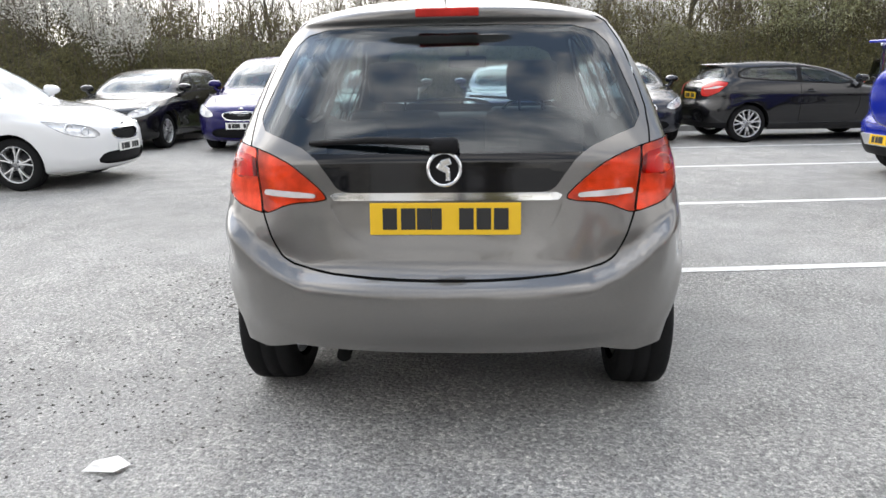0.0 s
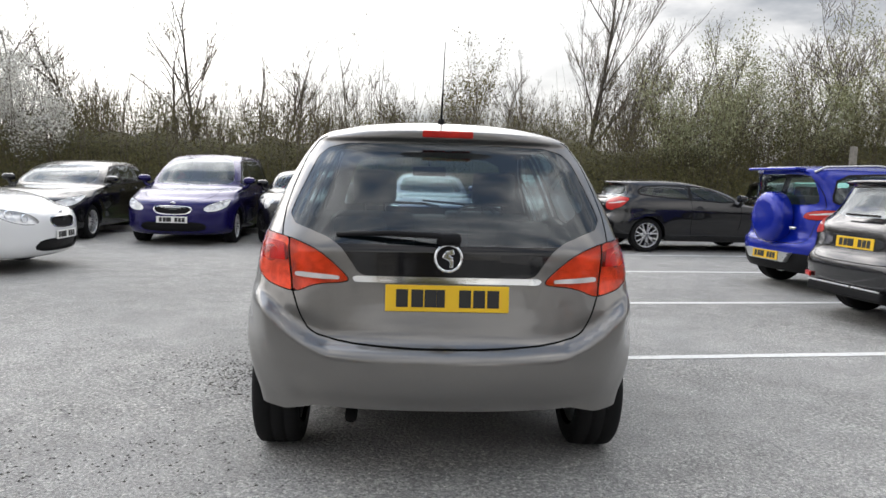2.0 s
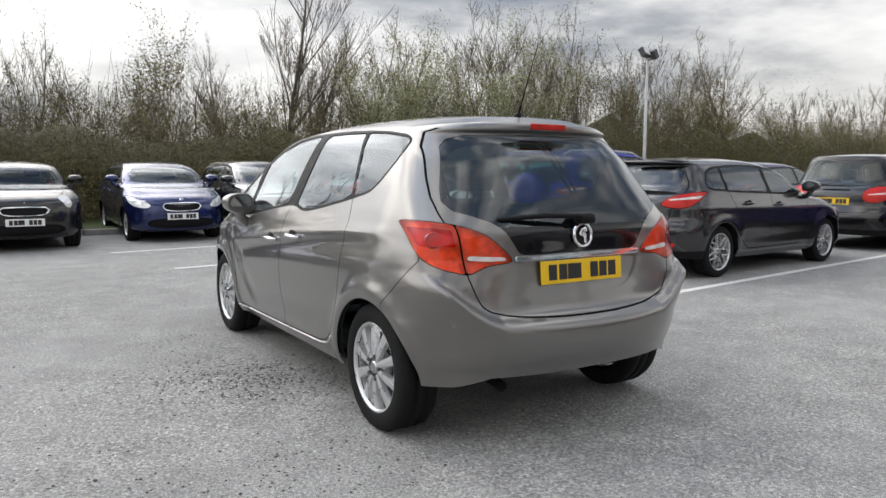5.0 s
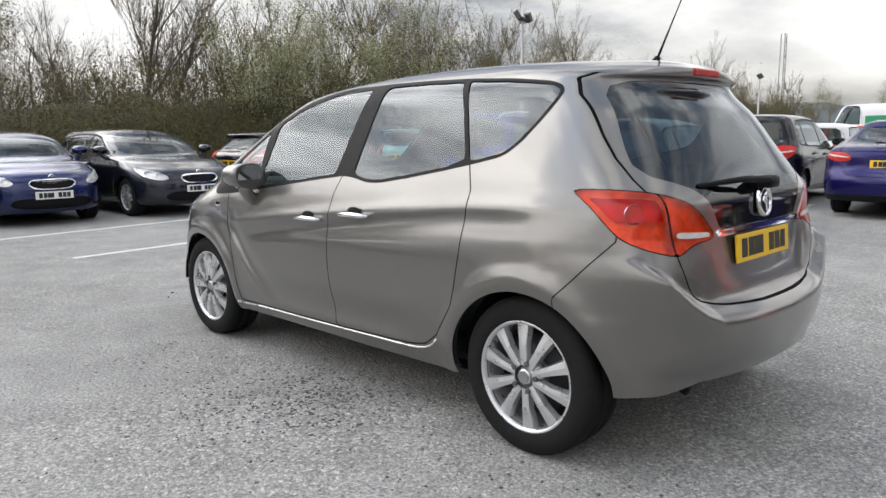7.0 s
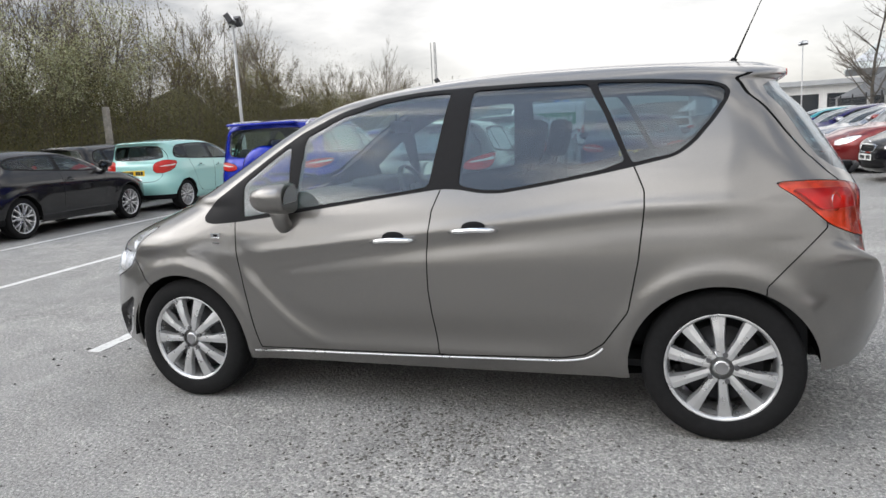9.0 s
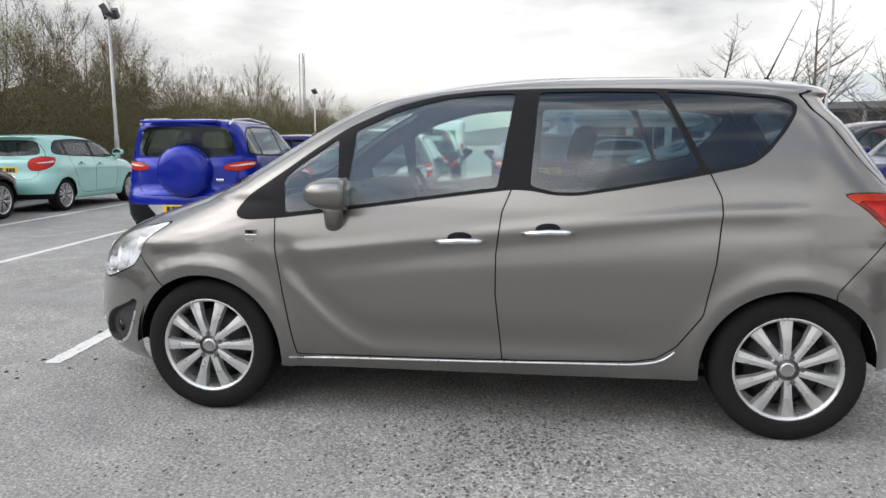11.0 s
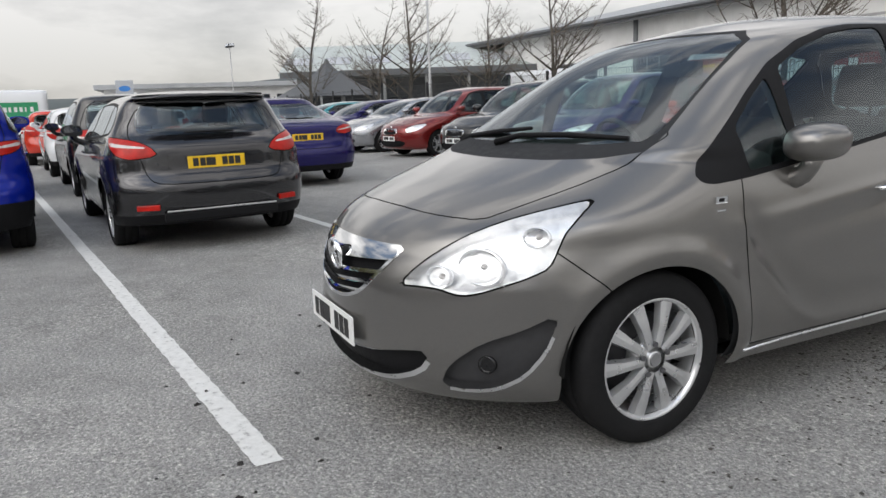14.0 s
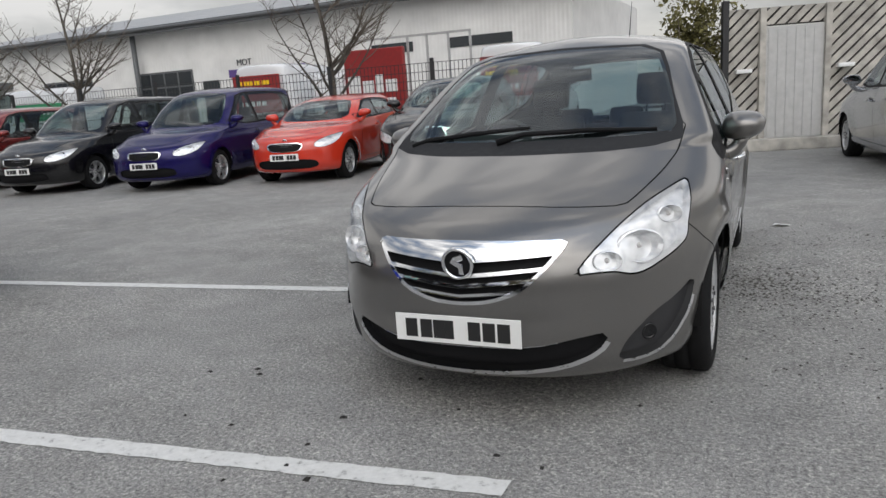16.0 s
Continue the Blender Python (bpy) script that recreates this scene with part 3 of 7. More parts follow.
def mirror(parent, side, m, paint_m, size=1.0):
    """A door mirror: painted cap, dark foot, silvered face; outward is local +x times side."""
    bm = bmesh.new()
    r = bmesh.ops.create_uvsphere(bm, u_segments=20, v_segments=12, radius=1)
    for v in r["verts"]:
        x, y, z = v.co
        sx = abs(x) ** 0.75 * (1 if x > 0 else -1)
        y = abs(y) ** 0.8 * (1 if y > 0 else -1)
        z = abs(z) ** 0.8 * (1 if z > 0 else -1)
        v.co = Vector(((0.118 * sx + 0.01 * z) * side, (0.095 * max(y, -0.25) if y < 0 else 0.138 * y), 0.070 * z * (1 - 0.12 * x)))
    cap = part("mirror", bm, paint_m, parent, m=m @ Matrix.Scale(size, 4), smooth=True)
    bm = bmesh.new()
    r = bmesh.ops.create_circle(bm, cap_ends=True, segments=20, radius=1)
    for v in r["verts"]:
        x, y = v.co.x, v.co.y
        v.co = Vector((0.095 * x * side, -0.027 - 0.010 * y, 0.062 * y))
    part("mirror_glass", bm, M_CHROME, cap)
    bm = bmesh.new()
    vs, fs = tube([(-0.005 * side, 0.03, -0.045), (-0.02 * side, 0.03, -0.085), (-0.045 * side, 0.032, -0.115), (-0.085 * side, 0.034, -0.135), (-0.12 * side, 0.034, -0.14)], [0.042, 0.036, 0.036, 0.038, 0.036], 14)
    mesh_ob("mirror_foot", vs, fs, paint_m, cap, smooth=True)
    return cap


def seat(parent, x, y, zc, rake=14, cloth=None, head=0.0):
    bm = bmesh.new()
    box(bm, -0.24, 0.24, -0.25, 0.25, 0, 0.16, 0.05)
    s = part("seat", bm, cloth or M_CLOTH, parent, m=pose(x, y, zc), smooth=True)
    bm = bmesh.new()
    box(bm, -0.24, 0.24, -0.06, 0.06, 0.0, 0.60, 0.05)
    part("backrest", bm, cloth or M_CLOTH, s, m=pose(0, -0.24, 0.10, rake, 0, 0), smooth=True)
    bm = bmesh.new()
    box(bm, -0.13, 0.13, -0.05, 0.05, 0.65 - head, 0.86 - head, 0.045)
    cyl(bm, 0.008, 0.008, 0.12, 8, pose(-0.06, 0, 0.63))
    cyl(bm, 0.008, 0.008, 0.12, 8, pose(0.06, 0, 0.63))
    part("headrest", bm, cloth or M_CLOTH, s, m=pose(0, -0.24, 0.10, rake, 0, 0), smooth=True)


def cabin(parent, ydash, zdash, half, yfront, yback, zseat, roof):
    """Dashboard, steering wheel, seats, floor and rear-view mirror."""
    bm = bmesh.new()
    box(bm, -half, half, ydash - 0.42, ydash + 0.05, zdash - 0.42, zdash, 0.07)
    box(bm, 0.14, 0.60, ydash - 0.46, ydash - 0.2, zdash - 0.05, zdash + 0.045, 0.04)
    part("dashboard", bm, M_TRIM, parent, smooth=True)
    bm = bmesh.new()
    box(bm, -half, half, yback - 0.45, ydash, 0.27, 0.30)
    box(bm, -half, half, yback - 0.75, yback - 0.28, 0.32, zseat + 0.45, 0.03)
    part("cabin_floor", bm, M_TRIM, parent)
    vs, fs = revolve([(-0.016, 0.172), (-0.012, 0.186), (0.012, 0.186), (0.016, 0.172), (-0.016, 0.172)], 28)
    st = mesh_ob("steering_wheel", vs, fs, M_TRIM, parent, smooth=True, m=pose(0.36, ydash - 0.55, zdash - 0.06, 0, 0, 90) @ pose(0, 0, 0, 0, 24, 0))
    bm = bmesh.new()
    box(bm, -0.03, 0.0, -0.06, 0.06, -0.05, 0.05, 0.01)
    box(bm, -0.02, -0.006, -0.175, 0.175, -0.018, 0.018, 0.005)
    box(bm, -0.02, -0.006, -0.018, 0.018, -0.175, 0, 0.005)
    part("steering_spokes", bm, M_TRIM, st)
    for x in (-0.36, 0.36):
        seat(parent, x, yfront, zseat)
    for x in (-0.42, 0, 0.42):
        seat(parent, x * 0.95, yback, zseat - 0.10, 18, None, 0.13)
    bm = bmesh.new()
    box(bm, -0.12, 0.12, -0.02, 0.02, -0.035, 0.035, 0.015)
    cyl(bm, 0.01, 0.01, 0.05, 8, pose(0, 0.02, 0.05))
    part("cabin_mirror", bm, M_TRIM, parent, m=pose(0, ydash - 0.62, roof - 0.20))


def handle(parent, m, side, material):
    """A bar handle over a black oval for the shade in its scoop, facing local +x times side."""
    vs, fs = tube([(0.0, -0.11, 0), (0.026 * side, -0.075, 0.004), (0.031 * side, 0, 0.008), (0.026 * side, 0.075, 0.004), (0.0, 0.11, 0)], [0.010, 0.012, 0.013, 0.012, 0.010], 10)
    h = mesh_ob("door_handle", vs, fs, material, parent, smooth=True, m=m)
    bm = bmesh.new()
    r = bmesh.ops.create_uvsphere(bm, u_segments=16, v_segments=8, radius=1)
    for v in r["verts"]:
        v.co = Vector((0.004 * v.co.x, 0.054 * v.co.y, 0.024 * v.co.z + 0.020))
    part("handle_dish", bm, M_BLACK, h, smooth=True)


def roundel(parent, m, r, material=None):
    """A round badge of plain shapes that faces local -y."""
    vs, fs = revolve([(-0.004, r * 0.78), (-0.012, r * 0.82), (-0.013, r * 0.95), (-0.004, r), (0.004, r)], 32)
    b = mesh_ob("badge", vs, fs, material or M_CHROME, parent, "round chrome badge", smooth=True, m=m @ pose(0, 0, 0, 0, 0, 90))
    bm = bmesh.new()
    cyl(bm, r * 0.8, r * 0.8, 0.006, 28, pose(0, 0, 0, 0, 90, 0))
    part("badge_ground", bm, M_BLACK, b)
    bm = bmesh.new()
    box(bm, -0.012, -0.003, -r * 0.30, r * 0.42, -r * 0.18, r * 0.2, 0.004, pose(0, 0, 0, 28, 0, 0))
    box(bm, -0.012, -0.003, -r * 0.5, r * 0.1, r * 0.1, r * 0.5, 0.004, pose(0, 0, 0, -20, 0, 0))
    box(bm, -0.012, -0.003, -r * 0.35, -r * 0.05, -r * 0.65, -r * 0.1, 0.004)
    part("badge_relief", bm, material or M_CHROME, b)
    return b


def wiper(parent, pts, r=0.009):
    vs, fs = tube(pts, [r * 0.7] + [r] * (len(pts) - 2) + [r * 1.5], 6)
    return mesh_ob("wiper", vs, fs, M_BLACK, parent, smooth=True)


# ---- the grey people carrier ----
def grey_mpv():
    car = new("grey_mpv")
    tagged(car, "taupe-grey metallic compact people carrier with alloy wheels and privacy glass", "car")
    wb, ra = 2.61, 0.372

    def flare(y, z):
        f = 0.0
        for yc in (0.0, wb):
            d = np.hypot(y - yc, z - 0.31)
            f = f + 0.017 * np.exp(-((d - 0.40) / 0.045) ** 2) * (z < 0.9)
        # waist crease, lower door scoop and its rising ridge
        waist = z - np.interp(y, [-0.2, 0.32, 0.92, 1.53, 2.21], [0.998, 0.976, 0.921, 0.851, 0.773])
        f = f + (0.0065 * np.exp(-(waist / 0.032) ** 2) - 0.006 * np.exp(-((waist + 0.075) / 0.05) ** 2)) * np.clip((2.4 - y) / 0.4, 0, 1) * np.clip((y + 0.2) / 0.3, 0, 1)
        ridge = 0.36 + 0.55 * np.clip((y - 1.75) / 0.6, 0, 1) ** 1.6
        fade = np.clip((0.80 - ridge) / 0.14, 0, 1)
        f = f - 0.012 * np.exp(-((z - ridge - 0.05) / 0.07) ** 2) * fade * np.clip((y - 0.45) / 0.3, 0, 1)
        f = f + 0.006 * np.exp(-((z - ridge + 0.03) / 0.025) ** 2) * fade * np.clip((y - 0.45) / 0.3, 0, 1)
        return f

    t_z = curve([(0.17, 0.15), (0.40, 0.30), (0.66, 0.68), (0.86, 1.0), (1.08, 1.0), (1.30, 0.4), (1.612, 0.0)])

    def taper(y, z):
        return 1 - 0.098 * float(t_z(z)) * np.clip((-0.03 - y) / 0.45, 0, 1) ** 1.3

    rear = [(0.17, -0.46), (0.22, -0.58), (0.29, -0.635), (0.38, -0.655), (0.43, -0.675), (0.52, -0.688), (0.575, -0.685), (0.603, -0.66), (0.63, -0.61), (0.70, -0.585), (0.80, -0.56), (0.90, -0.545),
            (1.00, -0.54), (1.06, -0.52), (1.20, -0.445), (1.35, -0.345), (1.452, -0.255), (1.472, -0.250), (1.492, -0.283), (1.52, -0.288), (1.54, -0.25), (1.56, -0.20), (1.588, 0.10), (1.612, 0.66)]
    rear_at = curve(rear)

    def back(x, y, z):
        """The bumper shelf sweeps up towards the tail lights."""
        a = np.abs(x)
        up = np.interp(a, [0, 0.50, 0.58, 0.66, 0.74, 0.80], [0, 0.005, 0.035, 0.085, 0.15, 0.21])
        zs = np.maximum(min(z, 0.53), z - up)
        d = rear_at(zs) - float(rear_at(z))
        return d * np.clip((0.89 - z) / 0.13, 0, 1) * np.clip((0.90 - a) / 0.14, 0, 1) * (y < -0.15) * np.clip((1.1 - z) / 0.1, 0, 1)

    width = [(0.17, 0.76), (0.20, 0.80), (0.25, 0.838), (0.30, 0.862), (0.40, 0.882), (0.55, 0.893), (0.72, 0.897), (0.85, 0.888), (0.96, 0.866), (1.05, 0.836), (1.20, 0.772),
               (1.35, 0.702), (1.45, 0.648), (1.51, 0.592), (1.548, 0.515), (1.585, 0.35), (1.612, 0.0)]
    wide = curve(width)
    sh = Shell(
        front=[(0.17, 3.36), (0.22, 3.46), (0.29, 3.505), (0.40, 3.52), (0.50, 3.51), (0.60, 3.50), (0.68, 3.475), (0.74, 3.44), (0.79, 3.385), (0.84, 3.29), (0.90, 3.14),
               (0.96, 2.96), (1.01, 2.80), (1.045, 2.685), (1.06, 2.645), (1.14, 2.50), (1.24, 2.335), (1.30, 2.24), (1.405, 2.055), (1.49, 1.86), (1.53, 1.71), (1.563, 1.56), (1.59, 1.36), (1.606, 1.02), (1.612, 0.66)],
        rear=rear,
        width=width,
        lf=[(0.17, 0.85), (0.36, 1.02), (0.60, 1.02), (0.73, 1.02), (0.83, 0.86), (0.90, 0.80), (1.0, 0.68), (1.06, 0.47), (1.25, 0.42), (1.45, 0.40), (1.53, 0.55), (1.612, 0.8)],
        nf=[(0.17, 2.3), (0.70, 2.2), (0.9, 2.3), (1.0, 2.6), (1.06, 3.2), (1.2, 3.3), (1.46, 3.0), (1.56, 2.2), (1.612, 2.0)],
        lr=[(0.17, 0.50), (0.40, 0.58), (0.52, 0.55), (0.66, 0.46), (0.86, 0.32), (1.0, 0.30), (1.10, 0.36), (1.25, 0.40), (1.45, 0.36), (1.50, 0.42), (1.56, 0.7), (1.612, 0.9)],
        nr=[(0.17, 2.5), (0.52, 2.7), (0.68, 3.2), (0.86, 4.0), (1.0, 4.0), (1.12, 3.4), (1.25, 3.0), (1.5, 2.7), (1.612, 2.0)],
        step=0.021, flare=flare, taper=taper, back=back)
    # wheel arches
    for yc in (0.0, wb):
        sh.region("gone", lambda A, yc=yc: np.where(np.abs(A[:, 0]) > 0.45, (1 - np.hypot((A[:, 1] - yc) / 0.368, (A[:, 2] - 0.318) / 0.348)) * 0.36, -1))
    # lower edge: bumpers and sills end above the floor pan
    zlow = curve([(-0.9, 0.325), (-0.30, 0.315), (0.2, 0.262), (0.6, 0.245), (2.2, 0.232), (2.9, 0.205), (3.3, 0.185), (3.6, 0.185)])
    sh.region("gone", lambda A: zlow(A[:, 1]) - A[:, 2] + np.where(A[:, 1] < -0.1, np.interp(np.abs(A[:, 0]), [0.54, 0.68], [0.037, -0.006]), 0))
    # side glass and its dark frame
    frame_poly = eased([(2.448, 0.945), (2.435, 0.985), (2.395, 1.030), (2.245, 1.135), (2.084, 1.252), (1.934, 1.350), (1.729, 1.440), (1.524, 1.492), (1.343, 1.512), (1.056, 1.519), (0.80, 1.519), (0.53, 1.512), (0.268, 1.497),
                        (0.038, 1.472), (-0.026, 1.446), (-0.030, 1.409), (0.019, 1.330), (0.105, 1.226), (0.176, 1.176), (0.341, 1.140), (0.475, 1.114), (0.709, 1.073), (0.898, 1.045), (0.994, 1.047), (1.092, 1.066),
                        (1.178, 1.070), (1.438, 1.038), (1.69, 1.004), (1.948, 0.971), (2.212, 0.938), (2.395, 0.925)], 0.02)
    panes = dict(
        quarter_light=[(2.200, 0.960), (2.220, 1.118), (2.08, 1.226), (1.980, 1.296), (1.958, 1.06), (1.966, 0.988)],
        front_window=[(1.920, 0.992), (1.900, 1.330), (1.724, 1.412), (1.50, 1.472), (1.343, 1.492), (1.175, 1.499), (1.240, 1.080), (1.69, 1.022)],
        rear_window=[(1.067, 1.500), (0.80, 1.502), (0.548, 1.496), (0.482, 1.389), (0.377, 1.165), (0.475, 1.130), (0.70, 1.090), (0.898, 1.060), (0.990, 1.062), (1.097, 1.085)],
        rear_quarter=[(0.512, 1.499), (0.268, 1.484), (0.045, 1.460), (-0.010, 1.44), (-0.008, 1.405), (0.040, 1.330), (0.115, 1.24), (0.180, 1.190), (0.350, 1.154), (0.405, 1.279)])
    for nm, po in panes.items():
        sh.region(nm, in_side(eased(po, 0.012), 0.4))
    sh.region("window_frame", in_side(frame_poly, 0.4))
    # screens
    screen = mirrored([(0, 1.498), (0.42, 1.484), (0.525, 1.446), (0.575, 1.36), (0.635, 1.225), (0.675, 1.11), (0.66, 1.078), (0.5, 1.066), (0, 1.06)])
    sh.region("windscreen", in_nose_full(screen, 1.35))
    cowl = mirrored([(0, 1.513), (0.43, 1.498), (0.540, 1.452), (0.590, 1.365), (0.643, 1.23), (0.700, 1.11), (0.715, 1.045), (0.6, 1.022), (0.4, 1.012), (0, 1.008)])
    sh.region("cowl", in_nose_full(cowl, 1.35))
    tail = mirrored([(0, 1.472), (0.45, 1.466), (0.54, 1.445), (0.585, 1.405), (0.665, 1.21), (0.683, 1.15), (0.655, 1.108), (0.58, 1.085), (0.50, 1.055), (0.445, 1.015), (0.405, 0.96), (0.375, 0.915), (0.34, 0.902), (0, 0.902)])
    glass_low = lambda A: np.minimum(in_tail_full(tail, 0.1)(A), A[:, 2] - 1.035 - 0.0 * A[:, 0])
    sh.region("rear_screen", glass_low)
    sh.region("tail_panel", lambda A: np.minimum(in_tail_full(tail, 0.1)(A), 1.0351 - A[:, 2]))
    # lamps
    tl = rounded([(0.985, 1.066), (0.985, 1.038), (0.915, 0.955), (0.855, 0.892), (0.77, 0.855), (0.70, 0.838), (0.655, 0.828), (0.625, 0.830), (0.55, 0.862), (0.425, 0.872), (0.408, 0.888), (0.46, 0.94), (0.535, 1.0), (0.60, 1.03), (0.69, 1.055), (0.82, 1.068)], 1)
    split = lambda A: A[:, 6] - (0.672 + 0.14 * (A[:, 2] - 0.94))
    lampf = in_tail_arc(tl, 0.3)
    white = eased([(0.450, 0.884), (0.452, 0.900), (0.640, 0.914), (0.646, 0.894), (0.60, 0.889), (0.53, 0.885)], 0.006)
    sh.region("tail_white", lambda A: np.where(A[:, 1] < 0.3, sdist(white, A[:, 6], A[:, 2]), -0.5))
    sh.region("tail_inner", lambda A: np.minimum(lampf(A) - 0.004, -split(A) - 0.009))
    sh.region("tail_outer", lambda A: np.minimum(lampf(A) - 0.004, split(A)))
    sh.region("tail_band", lambda A: np.minimum(np.minimum(lampf(A) - 0.028, split(A) - 0.02), np.minimum(A[:, 2] - 0.955, 1.035 - A[:, 2])), only=("tail_outer",))
    sh.region("lamp_edge", lampf)
    hl = rounded([(0.428, 0.614), (0.49, 0.690), (0.565, 0.758), (0.62, 0.806), (0.69, 0.852), (0.80, 0.893), (0.865, 0.908), (0.925, 0.84), (0.962, 0.76), (0.966, 0.69), (0.90, 0.656), (0.83, 0.632), (0.74, 0.602), (0.685, 0.594), (0.645, 0.601), (0.60, 0.614), (0.52, 0.617)], 1)
    headf = in_nose_arc(hl, 2.3)
    sh.region("headlight", lambda A: headf(A) - 0.007)
    sh.region("lamp_edge", headf)
    # grille with bright surround, intakes
    gr = rounded(mirrored([(0, 0.748), (0.30, 0.746), (0.39, 0.747), (0.395, 0.728), (0.325, 0.640), (0.235, 0.558), (0.12, 0.520), (0, 0.511)]), 1)
    gf = in_nose_full(gr, 2.8)
    bar_low = lambda A: A[:, 2] - (0.668 + 0.028 * np.clip(np.abs(A[:, 0]) / 0.38, 0, 1) + 0.0)
    sh.region("grille_bar", lambda A: np.minimum(gf(A) - 0.004, bar_low(A)))
    sh.region("grille_mesh", lambda A: gf(A) - 0.014)
    vee = lambda A: A[:, 2] - 0.09 * np.abs(A[:, 0])
    for zc in (0.545, 0.583, 0.621):
        for lv in (zc - 0.0075, zc + 0.0075):
            sh.cut(vee, lv, ["grille_mesh"])
        mid = vee(sh.A)[sh.F].mean(1)
        sh.L[(sh.L == "grille_mesh") & (np.abs(mid - zc) < 0.0075)] = "grille_slat_%d" % (zc * 1000)
    sh.region("grille_frame", gf)
    low = rounded(mirrored([(0, 0.352), (0.27, 0.352), (0.50, 0.395), (0.545, 0.39), (0.50, 0.32), (0.38, 0.272), (0.20, 0.247), (0, 0.240)]), 1)
    lf_ = in_nose_full(low, 2.6)
    sh.region("lower_grille", lf_)
    sh.region("lower_trim", lambda A: np.where(A[:, 2] < 0.37, lf_(A) + 0.017, -1))
    fog = rounded([(0.602, 0.270), (0.625, 0.318), (0.66, 0.362), (0.77, 0.440), (0.90, 0.482), (1.01, 0.535), (1.015, 0.505), (0.985, 0.41), (0.905, 0.322), (0.80, 0.274), (0.70, 0.262)], 1)
    fogf = in_nose_arc(fog, 2.3)
    sh.region("fog_recess", fogf)
    sh.region("lower_trim", lambda A: np.where((A[:, 2] < 0.47) & (A[:, 2] < 0.19 + 0.95 * (A[:, 7] - 0.60)), fogf(A) + 0.012, np.where(A[:, 7] < 0.66, np.where(A[:, 2] < 0.27, fogf(A) + 0.012, -1), -1)))
    # number plate recess and bright strip
    sh.region("tail_strip", in_tail_full(mirrored([(0, 0.902), (0.385, 0.902), (0.40, 0.893), (0.385, 0.876), (0, 0.876)]), 0))
    sh.region("plate_recess", in_tail_full(rounded(mirrored([(0, 0.876), (0.405, 0.876), (0.385, 0.815), (0.33, 0.750), (0.25, 0.716), (0.12, 0.703), (0, 0.700)]), 1), 0))
    # shut lines
    tg = rounded(mirrored([(0, 1.60), (0.50, 1.52), (0.62, 1.47), (0.708, 1.20), (0.712, 1.07), (0.68, 0.95), (0.648, 0.83), (0.615, 0.735), (0.57, 0.665), (0.44, 0.632), (0.2, 0.617), (0, 0.614)]), 1)
    sh.region("tailgate", lambda A: np.where(A[:, 2] < 1.50, in_tail_full(tg, 0.0)(A), -0.5), 0.0035)
    b_post = [(1.178, 1.07), (1.216, 0.977), (1.239, 0.795), (1.240, 0.62), (1.212, 0.346), (1.208, 0.313)]
    fd = [(2.248, 0.96), (2.246, 0.798), (2.215, 0.591), (2.162, 0.300)] + b_post[::-1] + [(1.178, 1.2), (2.2, 1.10)]
    rd = b_post + [(0.64, 0.332), (0.545, 0.350), (0.467, 0.405), (0.363, 0.551), (0.32, 0.767), (0.297, 0.976), (0.299, 1.045), (0.341, 1.142), (0.5, 1.25), (1.178, 1.2)]
    sh.region("front_door", in_side(fd, 0.5), 0.003)
    sh.region("rear_door", in_side(rd, 0.5), 0.003)
    bon = rounded(mirrored([(0, 3.264), (0.27, 3.250), (0.42, 3.215), (0.56, 3.148), (0.60, 3.05), (0.66, 2.85), (0.705, 2.62), (0.715, 2.40), (0.4, 2.40), (0, 2.40)]), 1)
    sh.region("bonnet", in_plan_full(bon, 0.78), 0.0028)
    rb = [(-0.372, 0.93), (-0.372, 0.886), (-0.16, 0.665), (-0.16, 0.2), (-1.2, 0.2), (-1.2, 0.93)]
    sh.region("rear_bumper", lambda A: np.where(A[:, 1] < 0.3, sdist(rb, A[:, 1], A[:, 2]), -0.5), 0.0025)
    fbm = [(2.82, 0.605), (2.985, 0.745), (3.3, 0.80), (4.0, 0.80), (4.0, 0.1), (2.82, 0.1)]
    fbm_edge = lambda A: np.abs(sdist(fbm, A[:, 1], A[:, 2]))
    sh.region("front_bumper", lambda A: np.where((A[:, 1] > 2.7), np.minimum(sdist(fbm, A[:, 1], A[:, 2]), 0.03), -0.5), 0.0025)
    mid_y, mid_z = sh.A[sh.F, 1].mean(1), sh.A[sh.F, 2].mean(1)
    sh.L[(sh.L == "seam") & (mid_y > 3.02) & (mid_z > 0.72) & (mid_z < 0.83) & (np.abs(sh.A[sh.F, 0].mean(1)) < 0.9) & (fbm_edge(sh.A)[sh.F].mean(1) < 0.006)] = "front_bumper"
    pt = P_TAUPE
    sh.build(["body"], "body", pt, car)
    sh.build(["seam", "lamp_edge"], "shut_line", M_SEAM, car, off=0.004)
    for s in (-1, 1):
        fdo = sh.build(["front_door"], "front_door", pt, car, s)
        rdo = sh.build(["rear_door"], "rear_door", pt, car, s)
        for nm, own, gm in (("quarter_light", fdo, M_GLASS), ("front_window", fdo, M_GLASS), ("rear_window", rdo, M_TINT), ("rear_quarter", car, M_TINT)):
            sh.build([nm], nm, gm, own, s, 0.004)
        sh.build(["window_frame"], "window_frame", M_BLACK, car, s, label="matt black window frame")
        to = sh.build(["tail_outer", "tail_band"], "tail_light", M_REDLENS, car, s, -0.005, True, label="red wraparound tail light")
        sh.build(["tail_outer", "tail_band"], "reflector_tray", M_LAMPTRAY, to, s, 0.030, True)
        sh.build(["tail_band"], "brake_reflector", M_REDLIGHT, to, s, 0.020, True)
